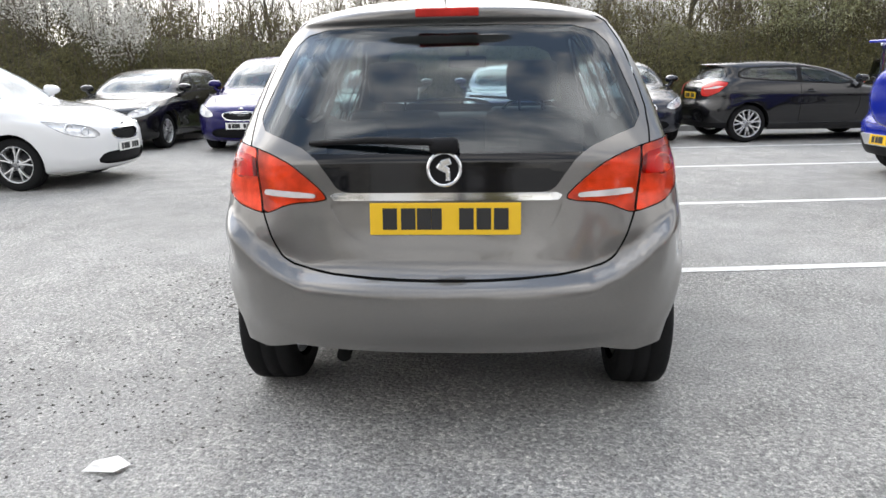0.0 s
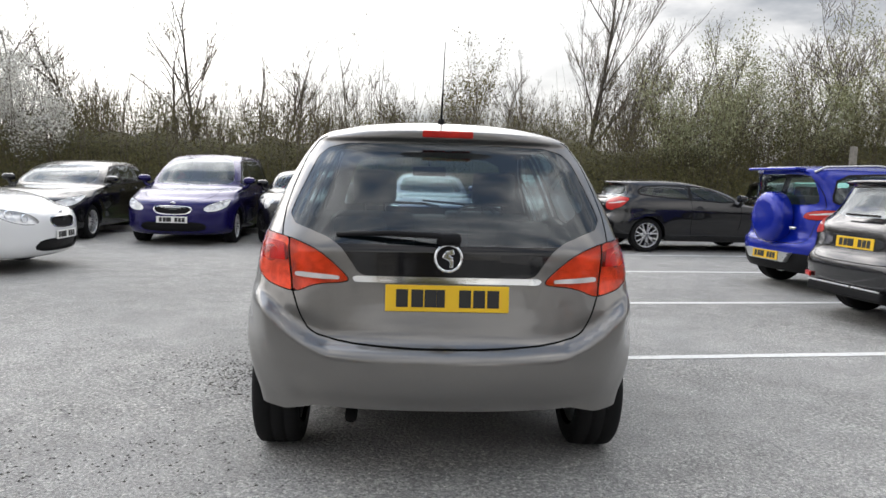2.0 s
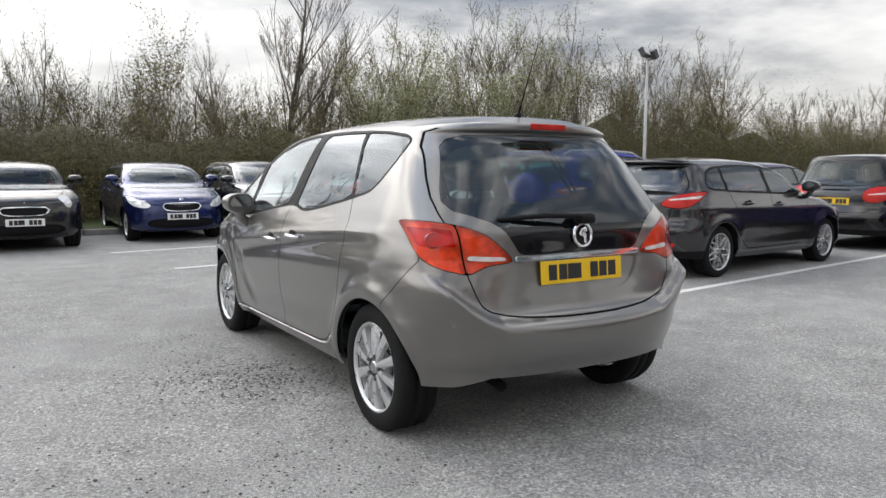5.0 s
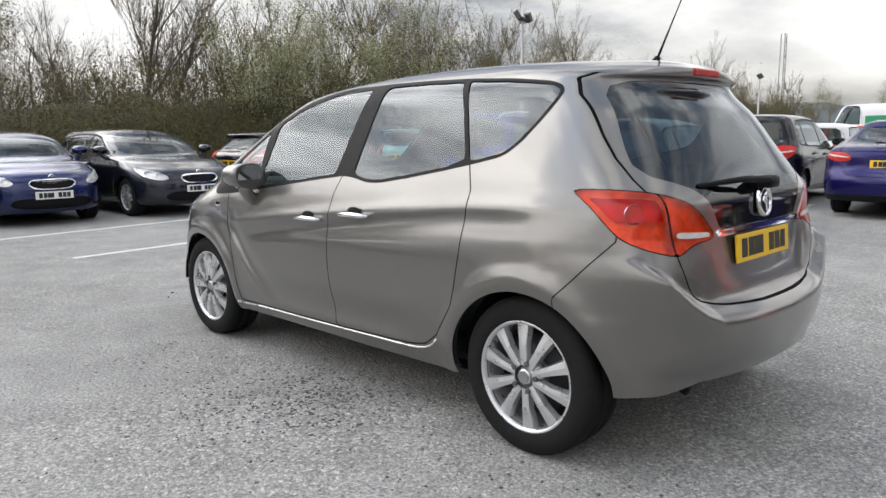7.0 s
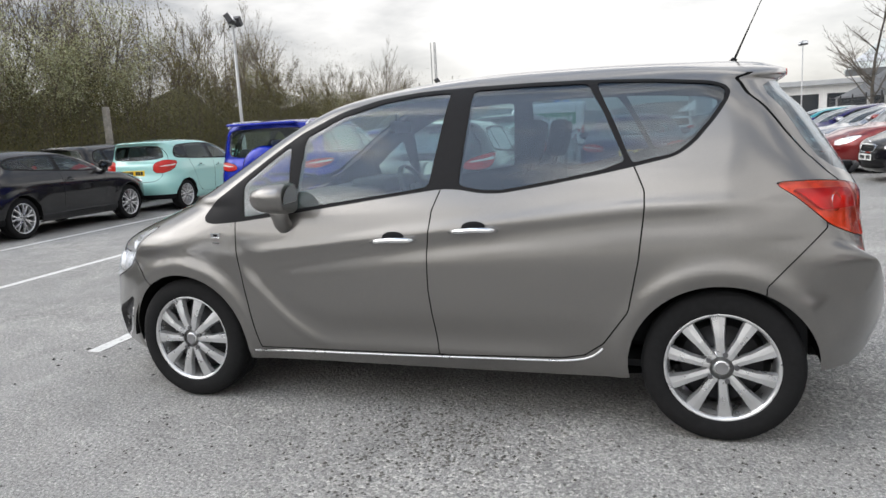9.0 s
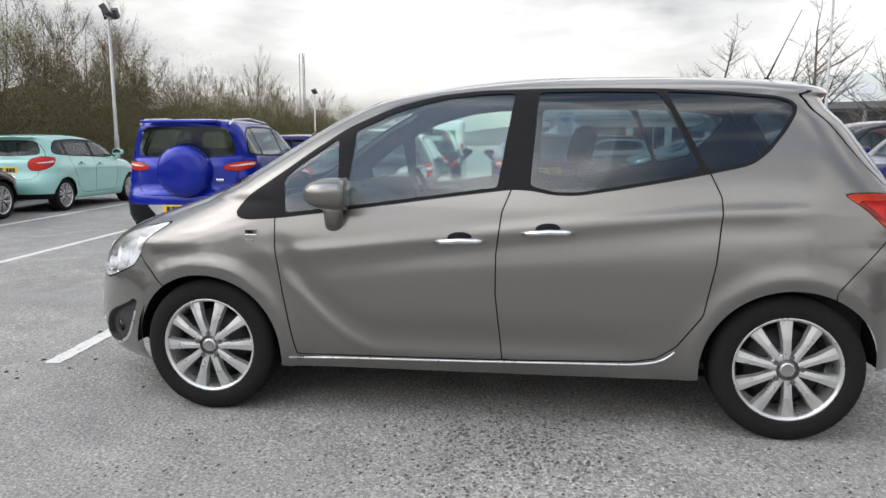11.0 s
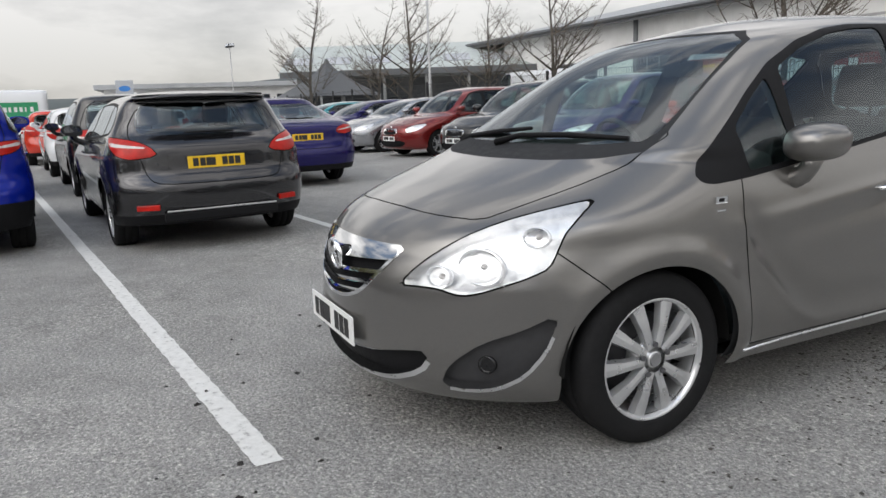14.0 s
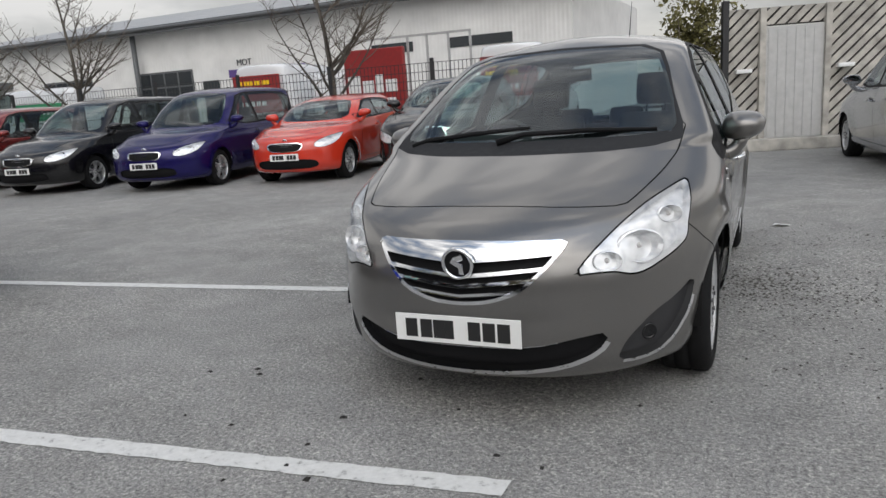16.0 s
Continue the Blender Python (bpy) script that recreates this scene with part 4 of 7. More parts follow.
        for arc, az, rr in ((0.80, 0.985, 0.034),):
            vs, fs = revolve([(-0.03, 0.003), (-0.026, rr * 0.5), (0.0, rr), (0.004, rr * 1.08), (0.0, rr * 1.14)], 20)
            mesh_ob("bulb_bowl", vs, fs, M_BOWL, to, smooth=True, m=sh.spot(arc, az, s, 0.014, 6))
        ti = sh.build(["tail_inner"], "inner_lens", M_REDLENS, to, s, -0.005, True)
        sh.build(["tail_inner"], "inner_tray", M_LAMPTRAY, ti, s, 0.024, True)
        sh.build(["tail_white"], "reversing_lens", M_CLEAR, to, s, -0.007, True)
        # headlight: lens over a reflector tray with two bowls
        h = sh.build(["headlight"], "headlight", M_LENS, car, s, -0.003, label="clear headlight with chrome reflectors")
        sh.build(["headlight"], "reflector_tray", M_TRAY, h, s, 0.045, True)
        for (arc, az, rr) in ((0.57, 0.668, 0.040), (0.735, 0.705, 0.066), (0.855, 0.80, 0.036)):
            vs, fs = revolve([(-0.055, 0.004), (-0.05, rr * 0.35), (-0.038, rr * 0.65), (-0.018, rr * 0.88), (0.006, rr), (0.010, rr * 1.03), (0.008, rr * 1.10), (-0.004, rr * 1.12)], 18)
            vs = [(a, b * 1.3, c * 0.9) for a, b, c in vs]
            bowl = mesh_ob("headlight_bowl", vs, fs, M_TRAY, h, m=sh.spot(arc, az, s, 0.03))
            vs, fs = revolve([(-0.05, 0.010), (-0.012, 0.010), (-0.004, 0.007), (0.0, 0.001)], 12)
            mesh_ob("bulb", vs, fs, M_CLEAR, bowl, smooth=True)
        f = sh.build(["fog_recess"], "fog_recess", M_RECESS, car, s, 0.03, True, label="dark fog lamp recess with bright lower trim")
        vs, fs = revolve([(0.004, 0.002), (0.008, 0.016), (0.004, 0.026), (0.012, 0.029), (0.0, 0.034), (-0.02, 0.034)], 24)
        mesh_ob("fog_light", vs, fs, M_GLOSSBLACK, f, smooth=True, m=pose(s * 0.655, 3.185, 0.352, 0, 0, 90 - s * 38))
        wheel(car, s * 0.862, 0.0, 0.318, 0.222, 10, "plain", s)
        wheel(car, s * 0.855, wb, 0.318, 0.222, 10, "plain", s)
        for yc in (0.0, wb):
            well(car, s * (0.832 if yc else 0.79), yc, ra + 0.006, 0.318, s)
        bead = []
        for y in [2.20, 1.95, 1.70, 1.43, 1.15, 0.90, 0.75, 0.66, 0.60, 0.55, 0.515, 0.49, 0.47]:
            z = float(np.interp(y, [0.47, 0.49, 0.515, 0.55, 0.60, 0.66, 1.43, 2.2], [0.384, 0.362, 0.345, 0.331, 0.322, 0.316, 0.297, 0.284]))
            bead.append((s * (float(wide(z)) * float(taper(y, z)) + float(flare(y, z)) + 0.001), y, z))
        vs, fs = tube(bead, 0.0052, 6)
        mesh_ob("sill_strip", vs, fs, M_ALLOY, car, "thin bright sill strip", smooth=True)
        mirror(car, s, pose(s * 0.935, 1.92, 1.052, 0, 0, s * -8) @ Matrix.Diagonal((0.86, 1.16, 1.02, 1)), pt, 1.0)
        handle(fdo, pose(s * 0.893, 1.397, 0.845, -2, 0, 0), s, M_CHROME)
        handle(rdo, pose(s * 0.890, 1.015, 0.888, -2, 0, 0), s, M_CHROME)
        bm = bmesh.new()
        box(bm, 0, 0.004 * s, -0.028, 0.028, -0.012, 0.012, 0.0015)
        sb = part("side_badge", bm, M_CHROME, car, "small chrome side badge", pose(s * 0.886, 2.36, 0.872, 0, 0, 0))
        bm = bmesh.new()
        box(bm, 0.003 * s, 0.005 * s, -0.012, 0.012, -0.006, 0.006)
        part("badge_mark", bm, M_BLACK, sb)
        bm = bmesh.new()
        box(bm, 0, 0.004 * s, -0.02, 0.02, -0.048, -0.034, 0.0015)
        part("lower_badge", bm, M_CHROME, sb)
    sh.build(["bonnet"], "bonnet", pt, car)
    tgo = sh.build(["tailgate"], "tailgate", pt, car)
    sh.build(["rear_bumper"], "rear_bumper", pt, car)
    sh.build(["front_bumper"], "front_bumper", pt, car)
    sh.build(["windscreen"], "windscreen", M_SCREEN, car)
    sh.build(["cowl"], "windscreen_surround", M_TRIM, car)
    sh.build(["rear_screen"], "rear_screen", M_TINT, tgo, 0, 0.002)
    sh.build(["tail_panel"], "tail_panel", M_GLOSSBLACK, tgo)
    sh.build(["tail_strip"], "chrome_strip", M_CHROME, tgo, 0, -0.008, True)
    sh.build(["plate_recess"], "plate_recess", pt, tgo, 0, 0.014, True)
    g = sh.build(["grille_mesh"], "grille", M_BLACK, car, 0, 0.035, True, label="black grille with chrome bars")
    for zc in (0.545, 0.583, 0.621):
        sh.build(["grille_slat_%d" % (zc * 1000)], "grille_slat", M_CHROME, g, 0, 0.010, True)
    sh.build(["grille_frame"], "grille_frame", M_CHROME, g, 0, -0.003, True)
    sh.build(["grille_bar"], "grille_bar", M_CHROME, g, 0, -0.006, True)
    sh.build(["lower_grille"], "lower_grille", M_BLACK, car, 0, 0.03, True)
    sh.build(["lower_trim"], "bright_trim", M_ALLOY, car, 0, -0.003, True)
    sh.build(["body", "front_door", "rear_door", "tailgate", "window_frame", "cowl"], "cabin_lining", M_TRIM, car, 0, 0.035)
    mesh_ob("underbody", [(x * 1.02, y * 0.97 + 0.03, 0.30 if y < 0.3 else 0.25) for x, y, z in sh.base], [tuple(range(len(sh.base)))[::-1]], M_UNDER, car)
    cabin(car, 2.32, 1.02, 0.74, 1.28, 0.42, 0.42, 1.56)
    plate(tgo, pose(0, -0.565, 0.815, -5, 0, 0), True)
    plate(car, pose(0.008, 3.53, 0.417, 0, 0, 180), False)
    roundel(tgo, pose(0, -0.552, 0.985, -6, 0, 0), 0.062)
    roundel(car, pose(0, 3.492, 0.672, 8, 0, 180), 0.066)
    bm = bmesh.new()
    for k, (a, w) in enumerate(((0, 0.02), (0.026, 0.014), (0.046, 0.016), (0.068, 0.008), (0.082, 0.018), (0.106, 0.018))):
        box(bm, -0.575 + a, -0.575 + a + w, -0.004, 0.004, -0.009, 0.009, 0.001)
    part("model_letters", bm, M_CHROME, tgo, "chrome model letters", pose(0, -0.505, 0.818, 0, 0, -6))
    # high brake light in the spoiler, rear wiper, aerial
    bm = bmesh.new()
    box(bm, -0.115, 0.115, -0.291, -0.266, 1.496, 1.528, 0.008)
    part("brake_light", bm, M_RED, tgo, "red high-level brake light")
    wiper(tgo, [(0.0, -0.575, 1.065), (-0.05, -0.59, 1.08), (-0.25, -0.562, 1.085), (-0.47, -0.50, 1.07)][::-1], 0.013)
    bm = bmesh.new()
    box(bm, -0.05, 0.05, -0.60, -0.53, 1.04, 1.09, 0.02)
    part("wiper_pivot", bm, M_BLACK, tgo, smooth=True)
    bm = bmesh.new()
    cyl(bm, 0.026, 0.012, 0.04, 14, pose(-0.02, -0.06, 1.578, 25, 0, 0))
    an = part("aerial", bm, M_BLACK, car, "black roof aerial", smooth=True)
    vs, fs = tube([(-0.02, -0.066, 1.59), (-0.02, -0.14, 1.76), (-0.02, -0.215, 1.93)], [0.006, 0.0028, 0.0018], 6)
    mesh_ob("aerial_rod", vs, fs, M_BLACK, an)
    wiper(car, [(-0.60, 2.535, 1.088), (-0.30, 2.60, 1.098), (0.0, 2.625, 1.092), (0.12, 2.68, 1.06)], 0.012)
    wiper(car, [(-0.02, 2.58, 1.120), (0.28, 2.585, 1.100), (0.52, 2.58, 1.078), (0.60, 2.60, 1.05)], 0.012)
    # exhaust
    vs, fs = tube([(-0.40, -0.26, 0.285), (-0.40, -0.40, 0.28), (-0.40, -0.46, 0.265)], 0.027, 12)
    mesh_ob("exhaust", vs, fs, M_UNDER, car, smooth=True)
    bm = bmesh.new()
    box(bm, -0.5, 0.5, -0.35, -0.15, 0.255, 0.40, 0.05)
    part("silencer", bm, M_UNDER, car)
    return car


hero = grey_mpv()
hero.matrix_basis = pose(0, 0.03, 0)


# ---- the other parked vehicles ----
def vehicle(name, label, paint_m, wb, fo, ro, hw, h, zb, zc, yc, yh, ye, zt, lean=0.30, r=0.315, rim=0.215, count=5, style="split", step=0.11,
            doors=2, rear_dlo=0.30, belt=0.05, tail=((0.45, 0.80), (0.45, 1.00), (0.62, 1.06), (0.95, 1.02), (0.90, 0.88), (0.68, 0.78)), grille=0.34, grille_z=(0.55, 0.70),
            head=((0.50, 0.615), (0.55, 0.705), (0.74, 0.775), (0.96, 0.815), (1.02, 0.80), (0.99, 0.71), (0.86, 0.64), (0.66, 0.595)), spoiler=0.0, clad=False, gap=0.045, alloy=None, glass_m=None,
            round_lamp=False, category="car", front_plate=True, rear_plate=True, blank=False):
    """A parked vehicle; the origin is on the ground under the rear axle, forward is +y."""
    car = new(name)
    tagged(car, label, category)
    yF, yR, ypk = wb + fo, -ro, 0.5 * (yh + ye)
    rz = h - zc
    front = [(0.17, yF - 0.20), (0.23, yF - 0.06), (0.42, yF), (0.56, yF - 0.005), (zb - 0.10, yF - 0.04), (zb - 0.02, yF - 0.14), (zb + 0.02, yF - 0.26),
             (0.5 * (zb + zc) + 0.02, 0.5 * (yF + yc) + 0.02), (zc - 0.01, yc + 0.06), (zc + 0.015, yc), (zc + 0.5 * rz, yc + 0.47 * (yh - yc)), (h - 0.09, yh), (h - 0.045, yh - 0.22), (h - 0.015, yh - 0.55), (h, ypk)]
    rear = [(0.17, yR + 0.24), (0.23, yR + 0.09), (0.42, yR + 0.01), (0.56, yR), (0.64, yR + 0.02), (0.70, yR + 0.075), (zt - 0.06, yR + 0.10), (zt, yR + 0.12 + 0.1 * lean), (zt + 0.06, yR + 0.12 + 0.55 * lean),
            (zt + 0.5 * (h - 0.10 - zt), 0.5 * (yR + 0.12 + 0.55 * lean + ye)), (h - 0.105, ye - 0.02), (h - 0.085, ye - 0.02 - spoiler), (h - 0.055, ye - 0.01 - spoiler), (h - 0.035, ye + 0.15), (h - 0.012, ye + 0.5), (h, ypk)]
    rear = sorted({round(a, 4): b for a, b in rear}.items())
    front = sorted({round(a, 4): b for a, b in front}.items())
    bz = zc - 0.02
    width = [(0.17, 0.83 * hw), (0.23, 0.93 * hw), (0.36, 0.975 * hw), (0.55, 0.995 * hw), (0.74, hw), (0.87, 0.985 * hw), (zc + 0.03, 0.94 * hw), (zc + 0.4 * rz, 0.85 * hw), (zc + 0.7 * rz, 0.765 * hw),
             (h - 0.08, 0.69 * hw), (h - 0.045, 0.61 * hw), (h - 0.015, 0.40 * hw), (h, 0.0)]
    if blank:
        width = [(0.17, 0.83 * hw), (0.23, 0.93 * hw), (0.36, 0.975 * hw), (0.55, 0.995 * hw), (1.2, hw), (zc + 0.3 * rz, 0.97 * hw), (h - 0.3, 0.90 * hw), (h - 0.10, 0.83 * hw), (h - 0.04, 0.70 * hw), (h - 0.012, 0.45 * hw), (h, 0.0)]

    def flare(y, z):
        f = 0.0
        for y0 in (0.0, wb):
            f = f + 0.02 * np.exp(-((np.hypot(y - y0, z - r) - r - gap - 0.02) / 0.06) ** 2) * (z < 0.95)
        return f + 0.012 * np.exp(-((z - 0.80 - 0.05 * (wb - y) / wb) / 0.05) ** 2) - 0.014 * np.exp(-((z - 0.46) / 0.09) ** 2) * ((y > 0.4) & (y < wb - 0.4))
    sh = Shell(front, rear, width, lf=[(0.17, 0.6), (0.5, 0.72), (zb, 0.72), (zc, 0.6), (zc + 0.1, 0.5), (h - 0.1, 0.38), (h, 0.7)], nf=[(0.17, 2.4), (0.7, 2.4), (zc + 0.1, 2.7), (h - 0.05, 2.5), (h, 2.0)],
               lr=[(0.17, 0.45), (0.5, 0.5), (0.9, 0.52), (1.15, 0.42), (h - 0.1, 0.32), (h, 0.7)], nr=[(0.17, 2.7), (0.9, 3.0), (h - 0.08, 2.8), (h, 2.0)], step=step, flare=flare)
    ra = r + gap
    for y0 in (0.0, wb):
        sh.region("gone", lambda A, y0=y0: np.where(np.abs(A[:, 0]) > 0.45, ra - np.hypot(A[:, 1] - y0, A[:, 2] - r), -1))
    # side windows
    b0, b1 = zc - 0.01, zt + belt
    top = h - 0.115
    ya, yt = yc - 0.30, yh - 0.12
    yb = yc - 0.30 - 0.55 * (yc - 0.30 - 0.35) if doors == 2 else 0.35 + 0.34 * (ya - 0.35)
    yend_t, yend_b = ye + rear_dlo, ye + rear_dlo * 0.55 + 0.02

    def zbelt(y):
        return b0 + (b1 - b0) * (ya - y) / (ya - yend_b)
    if blank:
        yend_t = yend_b = yb = yh - 0.75
    frame_poly = [(ya + 0.06, b0 - 0.005), (0.5 * (ya + yt) + 0.02, 0.5 * (b0 + top) + 0.02), (yt + 0.03, top), (0.5 * (yt + yend_t), top + 0.02), (yend_t, top - 0.02), (yend_b, zbelt(yend_b) + 0.06), (yend_b + 0.10, zbelt(yend_b + 0.1))]
    fr = rounded(frame_poly, 1)
    ff = in_side(fr, 0.35)
    yc2 = yend_b + 0.42
    slabs = [("front_window", yb + 0.04, 9)] + ([] if blank else [("rear_window", yc2 + 0.03 if doors == 2 else yend_b - 1, yb - 0.04)] + ([("rear_quarter", -9, yc2 - 0.03)] if doors == 2 else []))
    for nm, lo, hi in slabs:
        for lv in (lo, hi):
            sh.cut(lambda A: A[:, 1], lv, ["body"])
        sh.region(nm, lambda A, lo=lo, hi=hi: np.minimum(ff(A) - 0.025, np.minimum(A[:, 1] - lo, hi - A[:, 1])))
    sh.region("window_frame", ff)
    w_at = lambda z: float(curve(width)(z))
    ws = mirrored([(0, h - 0.105), (w_at(h - 0.12) - 0.19, h - 0.12), (w_at(h - 0.16) - 0.12, h - 0.165), (w_at(zc + 0.45 * rz) - 0.10, zc + 0.45 * rz), (w_at(zc + 0.08) - 0.13, zc + 0.05), (0.4, zc + 0.02), (0, zc + 0.015)])
    sh.region("windscreen", in_nose_full(rounded(ws, 1), yh - 0.35))
    if not blank:
        rg = mirrored([(0, h - 0.125), (w_at(h - 0.15) - 0.17, h - 0.135), (w_at(h - 0.19) - 0.13, h - 0.18), (w_at(zt + 0.12) - 0.17, zt + 0.11), (w_at(zt + 0.1) - 0.25, zt + 0.065), (0, zt + 0.05)])
        sh.region("rear_screen", in_tail_full(rounded(rg, 1), ye + 0.3))
    tl = rounded(tail, 1)
    tlf = in_tail_arc(tl, 0.35)
    tz = sum(p[1] for p in tail) / len(tail)
    sh.region("tail_clear", lambda A: np.minimum(tlf(A) - 0.022, 0.5 * (0.06 * (A[:, 6] - tail[0][0])) + 0.004 - np.abs(A[:, 2] - tz - 0.1 * (A[:, 6] - tail[0][0] - 0.15))))
    sh.region("tail_light", tlf, 0.004)
    if not round_lamp:
        sh.region("headlight", in_nose_arc(rounded(head, 1), wb - 0.1), 0.004)
    gz0, gz1 = grille_z
    gp = rounded(mirrored([(0, gz1), (grille, gz1 - 0.01), (grille * 0.92, gz0 + 0.3 * (gz1 - gz0)), (grille * 0.7, gz0), (0, gz0 - 0.01)]), 1)
    gf = in_nose_full(gp, wb)
    sh.region("grille", lambda A: gf(A) - 0.014)
    sh.region("grille_frame", gf)
    lo = rounded(mirrored([(0, 0.42), (0.42, 0.42), (0.58, 0.37), (0.52, 0.27), (0, 0.25)]), 1)
    sh.region("lower_grille", in_nose_full(lo, wb))
    if clad:
        sh.region("cladding", lambda A: np.where((A[:, 1] < -0.05) & (np.abs(A[:, 0]) < 5), 0.50 - A[:, 2], 0.36 - A[:, 2]))
    else:
        sh.region("cladding", lambda A: np.where((A[:, 1] < -0.2), 0.35 - A[:, 2], 0.0 - A[:, 2]))
    zl = curve([(-2, 0.26), (-0.3, 0.25), (0.4, 0.22), (wb, 0.20), (wb + 1, 0.19)])
    sh.region("gone", lambda A: zl(A[:, 1]) - A[:, 2], only=("body", "cladding"))
    if not blank:
        tg = rounded(mirrored([(0, h - 0.02), (w_at(h - 0.12) - 0.10, h - 0.14), (w_at(zt + 0.1) - 0.10, zt + 0.1), (0.66, 0.9), (0.60, 0.66), (0.5, 0.62), (0, 0.615)]), 1)
        sh.region("tailgate", lambda A: np.where(A[:, 2] < h - 0.11, in_tail_full(tg, ye + 0.2)(A), -0.5), 0.004)
        d0 = [(ya - 0.02, b0 + 0.1), (ya - 0.02, 0.62), (ya - 0.10, 0.32), (yb, 0.32), (yb, zbelt(yb) + 0.1)]
        sh.region("front_door", in_side(d0, 0.5), 0.004)
        if doors == 2:
            d1 = [(yb, zbelt(yb) + 0.1), (yb, 0.32), (0.62, 0.32), (0.46, 0.44), (0.36, 0.66), (yend_b + 0.40, zbelt(yend_b + 0.4) + 0.08)]
            sh.region("rear_door", in_side(d1, 0.5), 0.004)
    else:
        d0 = [(ya - 0.02, b0 + 0.1), (ya - 0.02, 0.62), (ya - 0.10, 0.42), (yb - 0.05, 0.42), (yb - 0.05, top - 0.1)]
        sh.region("front_door", in_side(d0, 0.5), 0.006)
        slide = [(yb - 0.12, 1.95), (yb - 0.12, 0.45), (yb - 1.35, 0.45), (yb - 1.35, 1.95)]
        sh.region("sliding_door", in_side(slide, 0.5), 0.006)
    bon = rounded(mirrored([(0, yF - 0.16), (0.35, yF - 0.22), (0.58, yF - 0.40), (hw - 0.22, yc + 0.25), (hw - 0.18, yc - 0.15), (0, yc - 0.15)]), 1)
    sh.region("bonnet", in_plan_full(bon, zb - 0.10), 0.004)
    gm = glass_m or M_DARKGLASS
    sh.build(["body"], "body", paint_m, car)
    sh.build(["seam"], "shut_line", M_SEAM, car, off=0.004)
    sh.build(["bonnet"], "bonnet", paint_m, car)
    sh.build(["cladding"], "cladding", M_BLACK, car)
    sh.build(["windscreen"], "windscreen", gm, car)
    tgo = sh.build(["tailgate"], "tailgate", paint_m, car) if not blank else None
    sh.build(["rear_screen"], "rear_screen", gm, tgo or car)
    for s in (-1, 1):
        fd = sh.build(["front_door"], "front_door", paint_m, car, s)
        rd = sh.build(["rear_door"], "rear_door", paint_m, car, s)
        sh.build(["sliding_door"], "sliding_door", paint_m, car, s)
        sh.build(["front_window"], "front_window", gm, fd or car, s)
        sh.build(["rear_window"], "rear_window", gm, rd or car, s)
        sh.build(["rear_quarter"], "rear_quarter", gm, car, s)
        sh.build(["window_frame"], "window_frame", M_BLACK, car, s)
        tlo = sh.build(["tail_light"], "tail_light", M_RED, car, s, -0.004, True)
        sh.build(["tail_clear"], "clear_lens", M_CLEAR if not blank else M_REDLIGHT, tlo or car, s, -0.004, True)
        if round_lamp:
            yl = yF - 0.27
            vs, fs = revolve([(0.05, 0.003), (0.045, 0.05), (0.03, 0.085), (0.012, 0.10), (0.014, 0.112), (-0.05, 0.115)], 28)
            mesh_ob("headlight", vs, fs, M_REFLECTOR, car, "round chromed headlight", smooth=True, m=pose(s * 0.56, yl + 0.05, zb - 0.10, 0, 0, 90 - s * 16) @ pose(0, 0, 0, 0, -16, 0))
        else:
            hd = sh.build(["headlight"], "headlight", M_LENS, car, s, -0.002)
            cx, cz = sum(p[0] for p in head) / len(head), sum(p[1] for p in head) / len(head)
            for da, rr in ((-0.12, 0.045), (0.03, 0.05)):
                vs, fs = revolve([(-0.035, 0.004), (-0.03, rr * 0.7), (0.004, rr), (0.010, rr * 1.04), (0.0, rr * 1.15)], 14)
                mesh_ob("headlight_bowl", vs, fs, M_BOWL, hd, m=sh.spot(cx + da, cz + 0.2 * da, s, 0.02))
            sh.build(["headlight"], "reflector_tray", M_TRAY, hd, s, 0.03, True)
        for y0 in (0.0, wb):
            wheel(car, s * (hw - 0.03), y0, r, rim, count if count != 10 else 9, style, s, 0.21, alloy)
            well(car, s * (hw - 0.015), y0, ra + 0.006, r, s)
        my = ya - 0.10
        mirror(car, s, pose(s * (w_at(b0) + 0.10), my, b0 + 0.12, 0, 0, 0) @ pose(0, 0, 0, 0, 0, s * -6), paint_m, 0.98 if not blank else 1.5)
        if fd:
            handle(fd, pose(s * (w_at(0.86) + 0.012), yb + 0.16, 0.86), s, paint_m)
        if rd:
            handle(rd, pose(s * (w_at(0.88) + 0.012), 0.55, 0.89), s, paint_m)
    g = sh.build(["grille"], "grille", M_BLACK, car, 0, 0.03, True)
    sh.build(["grille_frame"], "grille_frame", M_CHROME, car, 0, -0.003, True)
    if g is not None:
        for k in range(3):
            bm = bmesh.new()
            z = gz0 + (gz1 - gz0) * (0.28 + 0.24 * k)
            for q in range(8):
                x0 = -grille * 0.80 + q * grille * 0.2
                box(bm, x0, x0 + grille * 0.2, yF - 0.062 - 0.30 * (abs(x0 + grille * 0.1) / hw) ** 2 - 0.5 * max(0, z - 0.6) ** 1.5, yF - 0.045 - 0.30 * (abs(x0 + grille * 0.1) / hw) ** 2 - 0.5 * max(0, z - 0.6) ** 1.5, z - 0.008, z + 0.008)
            part("grille_slat", bm, M_CHROME, g)
    sh.build(["lower_grille"], "lower_grille", M_BLACK, car, 0, 0.03, True)
    lining = ["body", "front_door", "rear_door", "tailgate", "window_frame", "sliding_door"]
    sh.L[np.isin(sh.L, lining) & (sh.A[sh.F, 2].mean(1) < 0.80)] = "lower"
    sh.build(lining, "cabin_lining", M_TRIM, car, 0, 0.04)
    mesh_ob("underbody", [(x, y, 0.24) for x, y, z in sh.base], [tuple(range(len(sh.base)))[::-1]], M_UNDER, car)
    ys = min(yb - 0.05, yc - 1.15)
